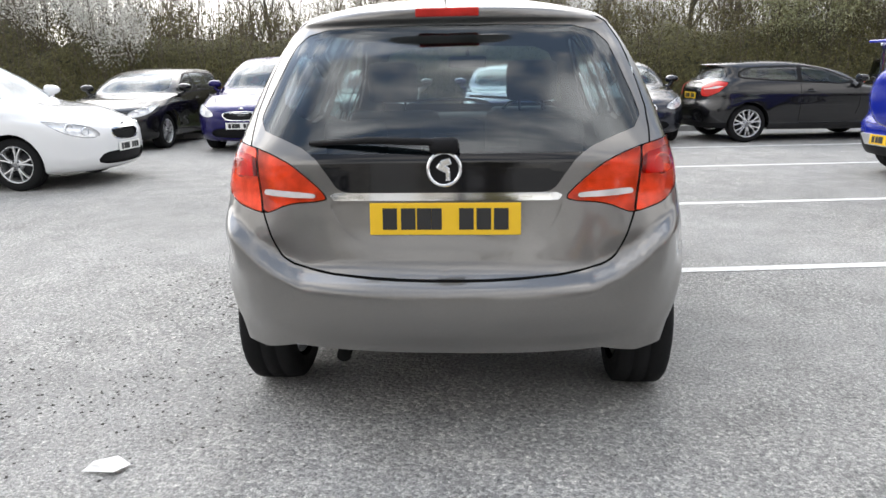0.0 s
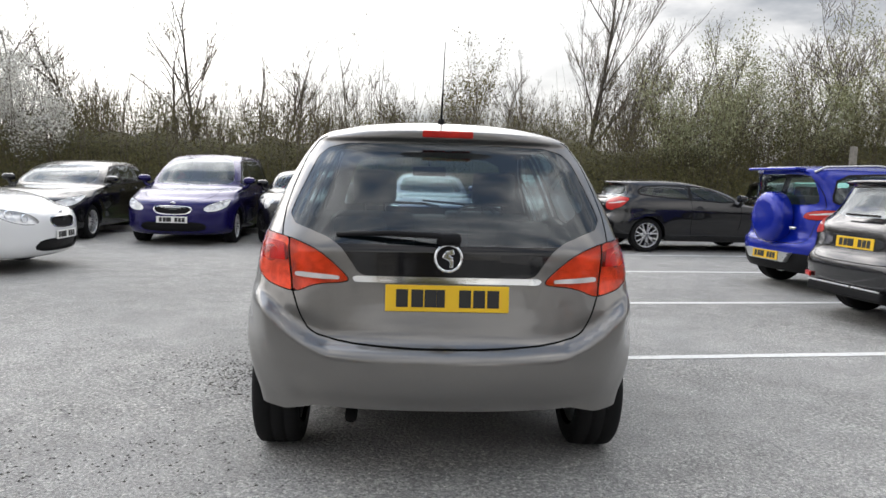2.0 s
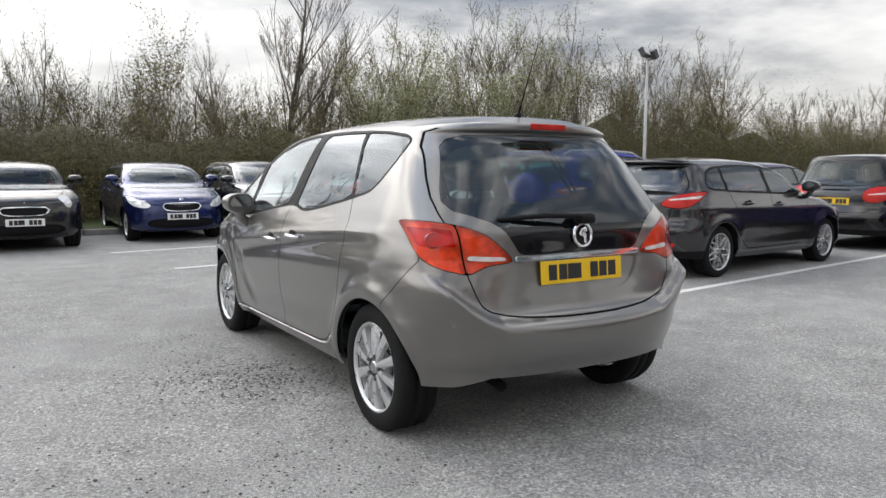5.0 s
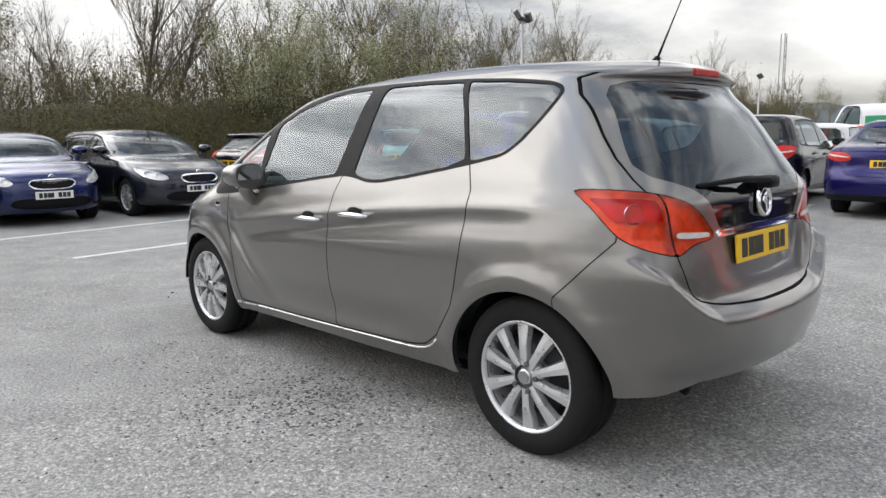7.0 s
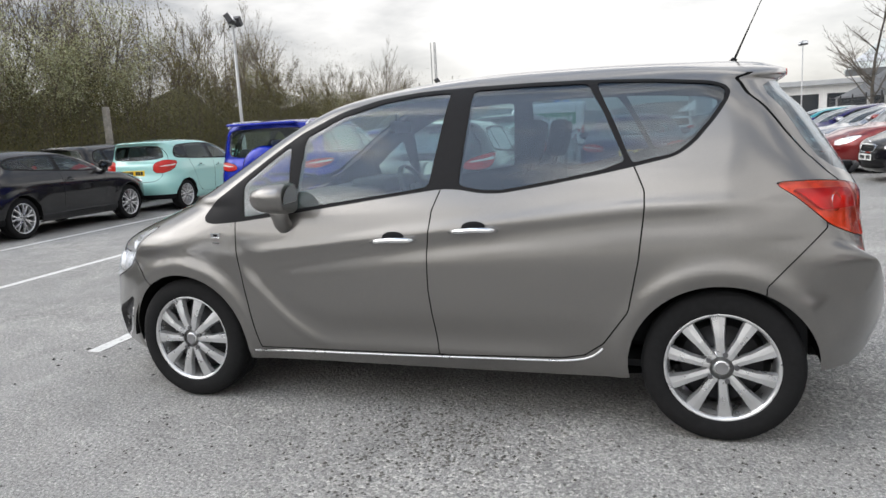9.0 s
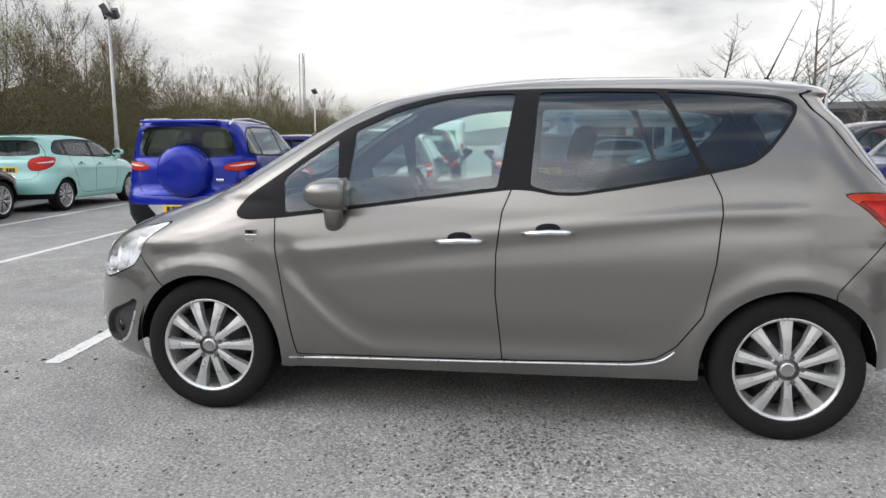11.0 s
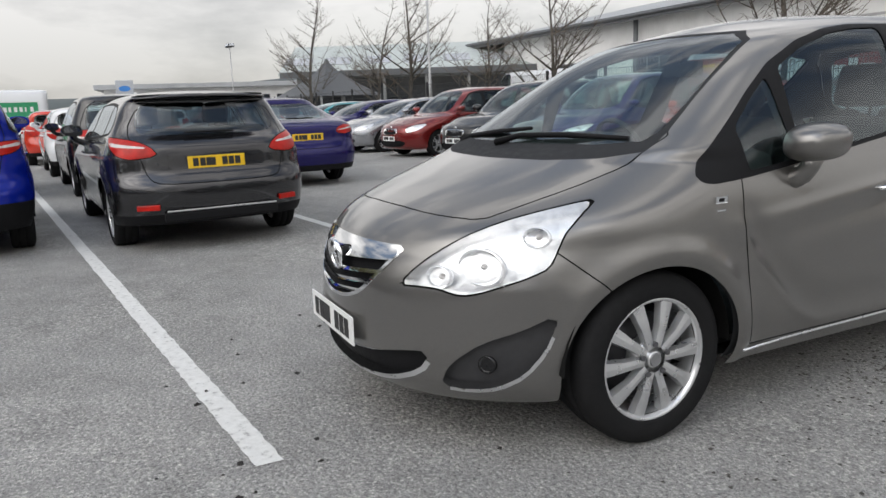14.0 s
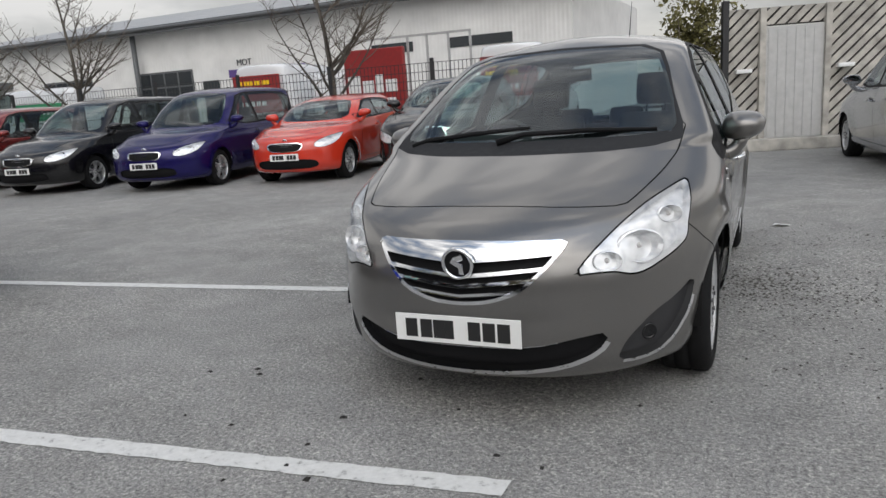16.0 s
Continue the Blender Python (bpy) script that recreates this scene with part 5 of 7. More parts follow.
    bm = bmesh.new()
    box(bm, -hw + 0.16, hw - 0.16, yc - 0.62, yc - 0.12, zc - 0.45, zc - 0.03, 0.06)
    part("dashboard", bm, M_TRIM, car, smooth=True)
    for x in (-0.36, 0.36):
        seat(car, x, ys, 0.40 if h < 1.8 else 0.75)
    if not blank:
        bm = bmesh.new()
        box(bm, -hw + 0.2, hw - 0.2, ys - 1.15, ys - 0.95, 0.3, zc + 0.12, 0.06)
        part("rear_bench", bm, M_CLOTH, car, smooth=True)
    vs, fs = revolve([(-0.016, 0.165), (-0.012, 0.185), (0.012, 0.185), (0.016, 0.165), (-0.016, 0.165)], 14)
    mesh_ob("steering_wheel", vs, fs, M_TRIM, car, smooth=True, m=pose(0.36, yc - 0.72, zc - 0.06, 0, 0, 90) @ pose(0, 0, 0, 0, 24, 0))
    if rear_plate:
        plate(tgo or car, pose(0, yR + (0.085 if zt - 0.18 > 0.68 else 0.0), min(0.80, zt - 0.16), -3, 0, 0), True)
    if front_plate:
        plate(car, pose(0, yF + 0.012, 0.46, 0, 0, 180), False)
    roundel(car, pose(0, yF - 0.075, gz1 + 0.02, 20, 0, 180), 0.045)
    bm = bmesh.new()
    box(bm, -0.25, 0.20, yR + 0.10 + 0.3 * lean, yR + 0.13 + 0.3 * lean, zt + 0.07, zt + 0.09, 0.008)
    if not blank:
        part("rear_wiper", bm, M_BLACK, tgo or car)
    else:
        bm.free()
    return car


def put(ob, x, y, deg):
    ob.matrix_basis = pose(x, y, 0, 0, 0, deg)
    return ob


def put_front(ob, wb, x, y, deg):
    """Place by the middle of the front axle."""
    ob.matrix_basis = pose(x + wb * math.sin(radians(deg)), y - wb * math.cos(radians(deg)), 0, 0, 0, deg)
    return ob


MPV = dict(fo=0.95, ro=0.97, hw=0.93, h=1.66, zb=0.80, zc=1.03, zt=1.02, lean=0.20)
# row along the north kerb
smax_w = vehicle("white_mpv", "white large people carrier with alloy wheels, parked nose out", P_WHITE, step=0.06, wb=2.85, yc=2.62, yh=1.62, ye=-0.72, **MPV)
put_front(smax_w, 2.85, -5.45, 6.05, -90)
HATCH = dict(fo=0.88, ro=0.83, hw=0.905, h=1.47, zb=0.78, zc=0.98, zt=0.98, lean=0.24)
put_front(vehicle("black_hatchback", "glossy black family hatchback parked nose out by the kerb", P_BLACK, step=0.06, wb=2.65, yc=2.35, yh=1.42, ye=-0.42, **HATCH), 2.65, -6.72, 10.15, 180)
put_front(vehicle("indigo_mpv", "deep indigo people carrier with white front number plate", P_PURPLE, step=0.06, wb=2.85, yc=2.62, yh=1.62, ye=-0.72, **MPV), 2.85, -4.10, 10.05, 180)
put_front(vehicle("small_black_hatchback", "small black retro hatchback with round headlights and chrome grille", P_BLACK, step=0.06, wb=2.47, fo=0.72, ro=0.52, hw=0.84, h=1.41, zb=0.84, zc=0.99, yc=1.98, yh=1.55, ye=-0.22, zt=0.96, lean=0.10,
                  r=0.30, rim=0.20, doors=1, round_lamp=True, grille=0.36, grille_z=(0.56, 0.70), rear_dlo=0.18, belt=0.06), 2.47, -2.0, 10.22, 182)
put_front(vehicle("blue_small_hatchback", "mid-blue small hatchback with chrome grille, parked nose out", P_NAVY, step=0.06, wb=2.49, fo=0.78, ro=0.65, hw=0.84, h=1.43, zb=0.80, zc=0.99, yc=2.22, yh=1.50, ye=-0.42, zt=1.0, lean=0.12, r=0.29, rim=0.19), 2.49, 0.42, 10.75, 181)
put_front(vehicle("dark_blue_hatchback", "dark slate-blue hatchback parked nose out beside the hedge", P_DKBLUE, step=0.06, wb=2.65, yc=2.38, yh=1.45, ye=-0.42, **HATCH), 2.65, 2.55, 10.55, 183)
put(vehicle("black_coupe", "black three-door coupe hatchback with bright alloy wheels", P_BLACK, wb=2.58, fo=0.86, ro=0.80, hw=0.905, h=1.40, zb=0.76, zc=0.96, yc=2.25, yh=1.30, ye=-0.40, zt=1.0, lean=0.28, doors=1, r=0.325, rim=0.235, count=7, style="split",
            belt=0.08, spoiler=0.06), 4.45, 10.95, -84)
put(vehicle("mint_hatchback", "pale mint-green small hatchback with alloy wheels", P_MINT, wb=2.49, fo=0.80, ro=0.66, hw=0.86, h=1.48, zb=0.80, zc=1.0, yc=2.25, yh=1.42, ye=-0.42, zt=1.0, lean=0.18, spoiler=0.10, r=0.31, rim=0.225, count=8,
            belt=0.07), 8.65, 11.15, -85)
put(vehicle("black_estate", "black estate car parked beside the hedge", P_BLACK, wb=2.75, yc=2.45, yh=1.5, ye=-0.75, **{**HATCH, "ro": 1.0, "lean": 0.12}), 9.2, 13.6, -85)
# bays beyond the grey car
eco = vehicle("blue_small_suv", "bright blue small off-roader with a covered spare wheel on its tailgate", P_BLUE, wb=2.52, fo=0.76, ro=0.72, hw=0.885, h=1.62, zb=0.90, zc=1.10, yc=2.18, yh=1.42, ye=-0.62, zt=1.05, lean=0.05, clad=True, r=0.335, rim=0.22,
              tail=((0.48, 0.94), (0.50, 1.01), (0.66, 1.05), (0.95, 1.06), (0.95, 0.99), (0.70, 0.92)), belt=0.06, rear_plate=False, step=0.05, glass_m=M_GLASS)
put(eco, 5.36, 5.78, -83.5)
vs, fs = revolve([(0.10, 0.002), (0.10, 0.20), (0.088, 0.27), (0.05, 0.322), (0.0, 0.335), (-0.10, 0.335)], 40)
cover = mesh_ob("spare_wheel_cover", vs, fs, P_BLUE, eco, "bright blue round spare wheel cover", smooth=True, m=pose(0.02, -0.74, 0.93, 0, 0, -90))
plate(eco, pose(0.0, -0.762, 0.445, -4, 0, 0), True)
bm = bmesh.new()
sk = [bm.verts.new((x, y, z)) for y in (-0.75, -0.66) for x, z in ((-0.46, 0.50), (0.46, 0.50), (0.36, 0.375), (-0.36, 0.375))]
for f in ((0, 1, 2, 3), (7, 6, 5, 4), (0, 4, 5, 1), (1, 5, 6, 2), (2, 6, 7, 3), (3, 7, 4, 0)):
    bm.faces.new([sk[q] for q in f])
part("skid_plate", bm, M_ALLOY, eco, "silver skid plate")
bm = bmesh.new()
box(bm, -0.50, 0.50, -0.76, -0.60, 1.535, 1.572, 0.015)
part("roof_spoiler", bm, P_BLUE, eco, smooth=True)
bm = bmesh.new()
box(bm, 0.43, 0.53, -0.735, -0.70, 0.80, 0.835, 0.010)
part("tailgate_handle", bm, M_CHROME, eco)
for s in (-1, 1):
    vs, fs = tube([(s * 0.58, 1.25, 1.52), (s * 0.58, 1.10, 1.575), (s * 0.58, 0.3, 1.615), (s * 0.58, -0.40, 1.585), (s * 0.58, -0.55, 1.52)], 0.014, 8)
    mesh_ob("roof_rail", vs, fs, M_ALLOY, eco, smooth=True)
foc = vehicle("dark_grey_hatchback", "dark grey sporty hatchback with tailgate spoiler and alloy wheels", P_GREY, wb=2.65, yc=2.35, yh=1.42, ye=-0.44, spoiler=0.14, rim=0.225, count=7, style="web", glass_m=M_TINT, step=0.05, fo=0.88, ro=0.84, hw=0.91, h=1.47, zb=0.78, zc=0.98, zt=0.99, lean=0.20,
              tail=((0.50, 0.87), (0.56, 0.96), (0.70, 1.02), (1.02, 1.06), (1.0, 0.96), (0.80, 0.84)), belt=0.06)
put(foc, 5.0, 3.36, -85)
for s in (-1, 1):
    bm = bmesh.new()
    box(bm, -0.10, 0.10, -0.012, 0.012, -0.025, 0.025, 0.008)
    part("bumper_reflector", bm, M_RED, foc, m=pose(s * 0.64, -0.765, 0.42, 0, 0, s * 24))
bm = bmesh.new()
box(bm, -0.52, 0.52, -0.855, -0.80, 0.28, 0.37, 0.02)
part("diffuser", bm, M_BLACK, foc)
bm = bmesh.new()
box(bm, -0.50, 0.50, -0.865, -0.85, 0.375, 0.39, 0.004)
part("diffuser_trim", bm, M_ALLOY, foc)
put(vehicle("plum_hatchback", "dark plum hatchback parked in front of the blue off-roader", P_PURPLE, wb=2.49, fo=0.80, ro=0.66, hw=0.86, h=1.48, zb=0.80, zc=1.0, yc=2.25, yh=1.42, ye=-0.42, zt=1.0, lean=0.18), 10.6, 6.35, -84)
put(vehicle("black_family_hatchback", "black hatchback parked nose to nose with the grey hatchback", P_BLACK, wb=2.65, yc=2.35, yh=1.42, ye=-0.42, **{**HATCH, "h": 1.60}), 10.3, 3.75, -85)
put(vehicle("white_hatchback", "white hatchback in the bay beyond", P_WHITE, wb=2.49, fo=0.80, ro=0.66, hw=0.86, h=1.48, zb=0.80, zc=1.0, yc=2.25, yh=1.42, ye=-0.42, zt=1.0, lean=0.18), 15.2, 4.3, -85)
put(vehicle("red_hatchback", "bright red hatchback in the far bay", P_RED, wb=2.49, fo=0.80, ro=0.66, hw=0.86, h=1.48, zb=0.80, zc=1.0, yc=2.25, yh=1.42, ye=-0.42, zt=1.0, lean=0.18), 20.2, 5.0, -85)
put(vehicle("indigo_saloon", "indigo fastback saloon with yellow rear number plate", P_PURPLE, wb=2.85, fo=0.95, ro=1.06, hw=0.925, h=1.47, zb=0.76, zc=0.97, yc=2.42, yh=1.45, ye=0.35, zt=1.02, lean=0.75, belt=-0.01, rear_dlo=0.02,
            tail=((0.50, 0.84), (0.52, 0.94), (0.70, 0.98), (0.98, 0.96), (0.94, 0.88), (0.72, 0.82))), 9.7, 1.25, -85)
# row facing the camera on the south side
MINI_MPV = dict(fo=0.90, ro=0.88, hw=0.91, h=1.66, zb=0.80, zc=1.02, zt=1.02, lean=0.14)
put_front(vehicle("orange_red_hatchback", "bright orange-red three-door hatchback parked nose out", P_RED, wb=2.51, fo=0.82, ro=0.67, hw=0.86, h=1.46, zb=0.80, zc=0.99, yc=2.25, yh=1.38, ye=-0.38, zt=1.0, lean=0.22, doors=1, step=0.05), 2.51, 6.45, -4.75, 9)
put_front(vehicle("indigo_people_carrier", "deep indigo people carrier with chrome grille in the far row", P_PURPLE, wb=2.85, yc=2.65, yh=1.70, ye=-0.85, **{**MPV, "h": 1.74, "step": 0.07}), 2.85, 8.75, -4.0, 11)
put_front(vehicle("black_people_carrier", "black people carrier with chrome window line in the far row", P_BLACK, wb=2.92, yc=2.72, yh=1.78, ye=-0.85, **{**MPV, "h": 1.72, "step": 0.07}), 2.92, 11.45, -3.65, 11)
put_front(vehicle("dark_red_mpv", "dark red compact people carrier in the far row", P_DKRED, wb=2.68, yc=2.45, yh=1.6, ye=-0.7, **MINI_MPV), 2.68, 14.1, -3.2, 10)
put_front(vehicle("silver_hatchback", "silver-grey hatchback in the far row", P_SILVER, wb=2.61, yc=2.35, yh=1.42, ye=-0.42, **HATCH), 2.61, 16.9, -2.9, 10)
put_front(vehicle("blue_hatchback", "indigo-blue hatchback in the far row", P_PURPLE, wb=2.61, yc=2.35, yh=1.42, ye=-0.42, **HATCH), 2.61, 19.6, -2.6, 10)
put_front(vehicle("teal_hatchback", "teal hatchback at the far end of the row", P_TEAL, wb=2.49, yc=2.25, yh=1.42, ye=-0.42, **HATCH), 2.49, 22.3, -2.3, 10)
put_front(vehicle("black_suv", "black off-roader with chrome grille beside the red hatchback", P_BLACK, wb=2.67, fo=0.87, ro=0.90, hw=0.92, h=1.64, zb=0.92, zc=1.10, yc=2.35, yh=1.42, ye=-0.55, zt=1.10, lean=0.20, r=0.35, rim=0.235, grille_z=(0.62, 0.84), grille=0.42, clad=True), 2.67, 4.05, -5.15, 9)
put_front(vehicle("silver_mpv", "silver-grey compact people carrier parked nose to the plank fence", P_SILVER, wb=2.65, yc=2.42, yh=1.55, ye=-0.6, **MINI_MPV), 2.65, -2.92, -6.56, 188)


# ---- painted bays, kerbs and verge ----
def line_paint():
    m, nt, b = mat("worn_line_paint")
    n = noise_node(nt, 26, 6, 0.7)
    r = ramp(nt, n.outputs["Fac"], [(0.30, (0.26, 0.26, 0.25)), (0.42, (0.62, 0.62, 0.60)), (0.7, (0.74, 0.74, 0.72))])
    nt.links.new(r.outputs["Color"], b.inputs["Base Color"])
    b.inputs["Roughness"].default_value = 0.8
    return m


M_LINE = line_paint()


def bay_line(x0, y0, x1, y1, w=0.105):
    d = Vector((x1 - x0, y1 - y0, 0))
    n = int(d.length / 0.05)
    d.normalize()
    s = Vector((-d.y, d.x, 0))
    rnd = random.Random(int(x0 * 100 + y0 * 10))
    vs, fs = [], []
    for k in range(n + 1):
        p = Vector((x0, y0, 0.004)) + d * (k * 0.05)
        for e in (-1, 1):
            q = p + s * e * (w / 2 + rnd.uniform(-0.005, 0.004)) + d * (rnd.uniform(-0.012, 0.012) if k in (0, n) else 0)
            vs.append((q.x, q.y, 0.004))
    for k in range(n):
        fs.append((2 * k, 2 * k + 2, 2 * k + 3, 2 * k + 1))
    ob = mesh_ob("parking_line", vs, fs, M_LINE)
    tagged(ob, "worn white parking bay line painted on the asphalt", "parking line", "bay lines", "structure")


SL = 0.115
for x0, yy, x1 in ((0.40, 1.575, 10.6), (-0.30, 3.945, 27.0), (-0.45, 6.62, 10.6), (-0.90, 8.95, 11.0)):
    bay_line(x0, yy + SL * x0, x1, yy + SL * x1)
M_KERB = plain("concrete_kerb", (0.30, 0.295, 0.28), 0.9, vary=0.25, scale=6, bumps=0.4)


def kerb_y(x):
    return 12.22 + 0.105 * max(0.0, x) + 0.004 * x


kerb_me = None
kerb_root = new("kerb")
tagged(kerb_root, "weathered concrete kerb along the edge of the car park", "kerb", kind="structure")
for k in range(-20, 62):
    x0, x1 = k * 0.92, k * 0.92 + 0.905
    a = math.degrees(math.atan2(kerb_y(x1) - kerb_y(x0), x1 - x0))
    if kerb_me is None:
        bm = bmesh.new()
        box(bm, 0, 0.905, -0.07, 0.07, -0.05, 0.115, 0.018)
        st = part("kerbstone", bm, M_KERB, kerb_root, m=pose(x0, kerb_y(x0), 0, 0, 0, a))
        kerb_me = st.data
    else:
        st = new("kerbstone", kerb_me)
        st.parent = kerb_root
        st.matrix_basis = pose(x0, kerb_y(x0), 0, 0, 0, a)


def grass_mat():
    m, nt, b = mat("rough_grass")
    n1, n2 = noise_node(nt, 0.9, 5), noise_node(nt, 40, 3)
    r = ramp(nt, n1.outputs["Fac"], [(0.35, (0.085, 0.072, 0.036)), (0.50, (0.080, 0.100, 0.030)), (0.7, (0.062, 0.120, 0.026))])
    nt.links.new(r.outputs["Color"], b.inputs["Base Color"])
    b.inputs["Roughness"].default_value = 0.95
    bump(nt, b, n2.outputs["Fac"], 0.9, 0.05)
    return m


M_GRASS = grass_mat()
vs, fs = [], []
NX, NY = 130, 26
rnd = random.Random(5)
for i in range(NX + 1):
    x = -45 + i * 1.05
    for j in range(NY + 1):
        d = j / NY
        h = 0.10 + 0.55 * (d * 30 > 2.2) * min(1, (d * 30 - 2.2) / 7) + 0.12 * noise.noise((x * 0.4, d * 12, 3)) * min(1, j / 2)
        vs.append((x, kerb_y(x) + 0.06 + d * 30, max(0.09, h)))
for i in range(NX):
    for j in range(NY):
        a = i * (NY + 1) + j
        fs.append((a, a + NY + 1, a + NY + 2, a + 1))
verge = mesh_ob("verge", vs, fs, M_GRASS, smooth=True)
tagged(verge, "rough grass and leaf litter bank behind the kerb", "verge", kind="structure")


# ---- trees and thicket ----
def foliage(name, lo, hi, tr=0.25):
    m, nt, b = mat(name)
    g = nt.nodes.new("ShaderNodeNewGeometry")
    r = ramp(nt, g.outputs["Random Per Island"], [(0.0, lo), (1.0, hi)])
    nt.links.new(r.outputs["Color"], b.inputs["Base Color"])
    b.inputs["Roughness"].default_value = 0.7
    b.inputs["Specular IOR Level"].default_value = 0.25
    return m


M_BARK = plain("grey_bark", (0.085, 0.075, 0.062), 0.9, vary=0.4, scale=7, bumps=0.6)
M_TWIG = plain("brown_twig", (0.115, 0.095, 0.075), 0.9, vary=0.35, scale=5)
M_BUD = foliage("spring_buds", (0.13, 0.105, 0.045), (0.24, 0.22, 0.085))
M_WILLOW = foliage("pale_willow_leaf", (0.22, 0.22, 0.10), (0.46, 0.47, 0.30))
M_BLOSSOM = foliage("white_blossom", (0.55, 0.54, 0.48), (0.80, 0.79, 0.76))
M_BUSH = foliage("bush_leaf", (0.075, 0.068, 0.026), (0.175, 0.160, 0.060))
M_HEDGELEAF = foliage("olive_hedge_leaf", (0.078, 0.072, 0.030), (0.185, 0.170, 0.076))
M_BRAMBLE = foliage("bramble_and_dead_leaf", (0.10, 0.075, 0.042), (0.20, 0.155, 0.085))


def grow(rnd, height, spread, levels, stems=1, lean=0.12, twist=0.35, girth=1.0):
    """Segments (p0, p1, r0, r1) of a branching tree and the tips of its twigs."""
    segs, tips = [], []

    def limb(p, d, length, rad, lv):
        n = 4 if lv < 2 else (3 if lv < levels else 2)
        pts, q, dd = [p], p, d
        for k in range(n):
            dd = (dd + Vector((rnd.gauss(0, twist), rnd.gauss(0, twist), rnd.gauss(0, twist * 0.6))) * 0.28 + Vector((0, 0, 0.07))).normalized()
            q = q + dd * (length / n)
            pts.append(q)
        for k in range(n):
            segs.append((pts[k], pts[k + 1], rad * (1 - 0.62 * k / n), rad * (1 - 0.62 * (k + 1) / n)))
        if lv >= levels:
            tips.append((pts[-1], dd))
            tips.append((pts[-2], dd))
            return
        kids = ((0, rnd.randint(5, 7), rnd.randint(6, 8)) if stems == 1 else (0, rnd.randint(4, 5), rnd.randint(4, 6)))[lv] if lv else rnd.randint(9, 12)
        for c in range(kids):
            t = rnd.uniform(0.28, 1.0) if lv else rnd.uniform(0.22, 1.0)
            k = min(n - 1, int(t * n))
            base = pts[k].lerp(pts[k + 1], t * n - k)
            a = rnd.uniform(0, 2 * math.pi)
            out = Vector((math.cos(a), math.sin(a), 0))
            nd = (dd * rnd.uniform(0.5, 1.0) + out * spread * rnd.uniform(0.5, 1.1) + Vector((0, 0, 0.25))).normalized()
            limb(base, nd, length * rnd.uniform(0.36, 0.58) * (1.15 - 0.45 * t), rad * 0.40 * (1.2 - 0.4 * t), lv + 1)
        limb(pts[-1], dd, length * 0.4, rad * 0.38, lv + 1)
    for s in range(stems):
        a = rnd.uniform(0, 2 * math.pi)
        k = lean if stems == 1 else lean + 0.25
        limb(Vector((0.12 * math.cos(a) * (stems > 1), 0.12 * math.sin(a) * (stems > 1), -0.15)), Vector((k * math.cos(a), k * math.sin(a), 1)).normalized(),
             height * rnd.uniform(0.62, 0.80), 0.0095 * girth * height * (1.0 if stems == 1 else 0.62), 0)
    return segs, tips


def seg_mesh(name, segs, material, parent, m=None):
    vs, fs = [], []
    for p0, p1, r0, r1 in segs:
        sides = 6 if r0 > 0.03 else (3 if r0 > 0.0075 else 2)
        d = (p1 - p0).normalized()
        a = d.orthogonal().normalized()
        b = d.cross(a)
        n = len(vs)
        for p, r in ((p0, max(r0, 0.0055)), (p1, max(r1, 0.0045))):
            for k in range(sides):
                t = 2 * math.pi * k / sides
                vs.append(p + (a * math.cos(t) + b * math.sin(t)) * r)
        for k in range(sides if sides > 2 else 1):
            k2 = (k + 1) % sides
            fs.append((n + k, n + k2, n + sides + k2, n + sides + k))
    return mesh_ob(name, vs, fs, material, parent, smooth=True, m=m)


def leaf_cloud(name, centres, size, spread, per, material, parent, rng, label=""):
    """Many small folded leaves round the given points."""
    c = np.repeat(np.array([tuple(p) for p in centres]), per, 0)
    n = len(c)
    c = c + rng.normal(0, spread, (n, 3))
    u = rng.normal(0, 1, (n, 3))
    u /= np.linalg.norm(u, axis=1)[:, None]
    w = rng.normal(0, 1, (n, 3))
    w -= u * (w * u).sum(1)[:, None]
    w /= np.linalg.norm(w, axis=1)[:, None]
    s = (size * rng.uniform(0.5, 1.3, n))[:, None]
    v = np.stack([c - u * s, c + w * s * 0.45, c + u * s, c - w * s * 0.45], 1).reshape(-1, 3)
    k = np.arange(n)[:, None] * 4
    f = np.concatenate([k, k + 1, k + 2, k + 3], 1)
    return mesh_ob(name, v.tolist(), f.tolist(), material, parent, label)


def make_tree(name, label, seed, height, spread, levels, stems, leaf, leaf_m, per, leaf_size, puff, category="tree", x=0, y=0, z=0.1, rot=0, girth=1.0):
    rnd_, rng = random.Random(seed), np.random.default_rng(seed)
    root = new(name)
    tagged(root, label, category)
    segs, tips = grow(rnd_, height, spread, levels, stems, girth=girth)
    seg_mesh("trunk", [s for s in segs if s[2] > 0.022], M_BARK, root)
    seg_mesh("branchwork", [s for s in segs if s[2] <= 0.022], M_TWIG, root)
    if per:
        leaf_cloud("crown", [t[0] for t in tips], leaf_size, puff, per, leaf_m, root, rng)
    root.matrix_basis = pose(x, y, z, 0, 0, rot)
    return root


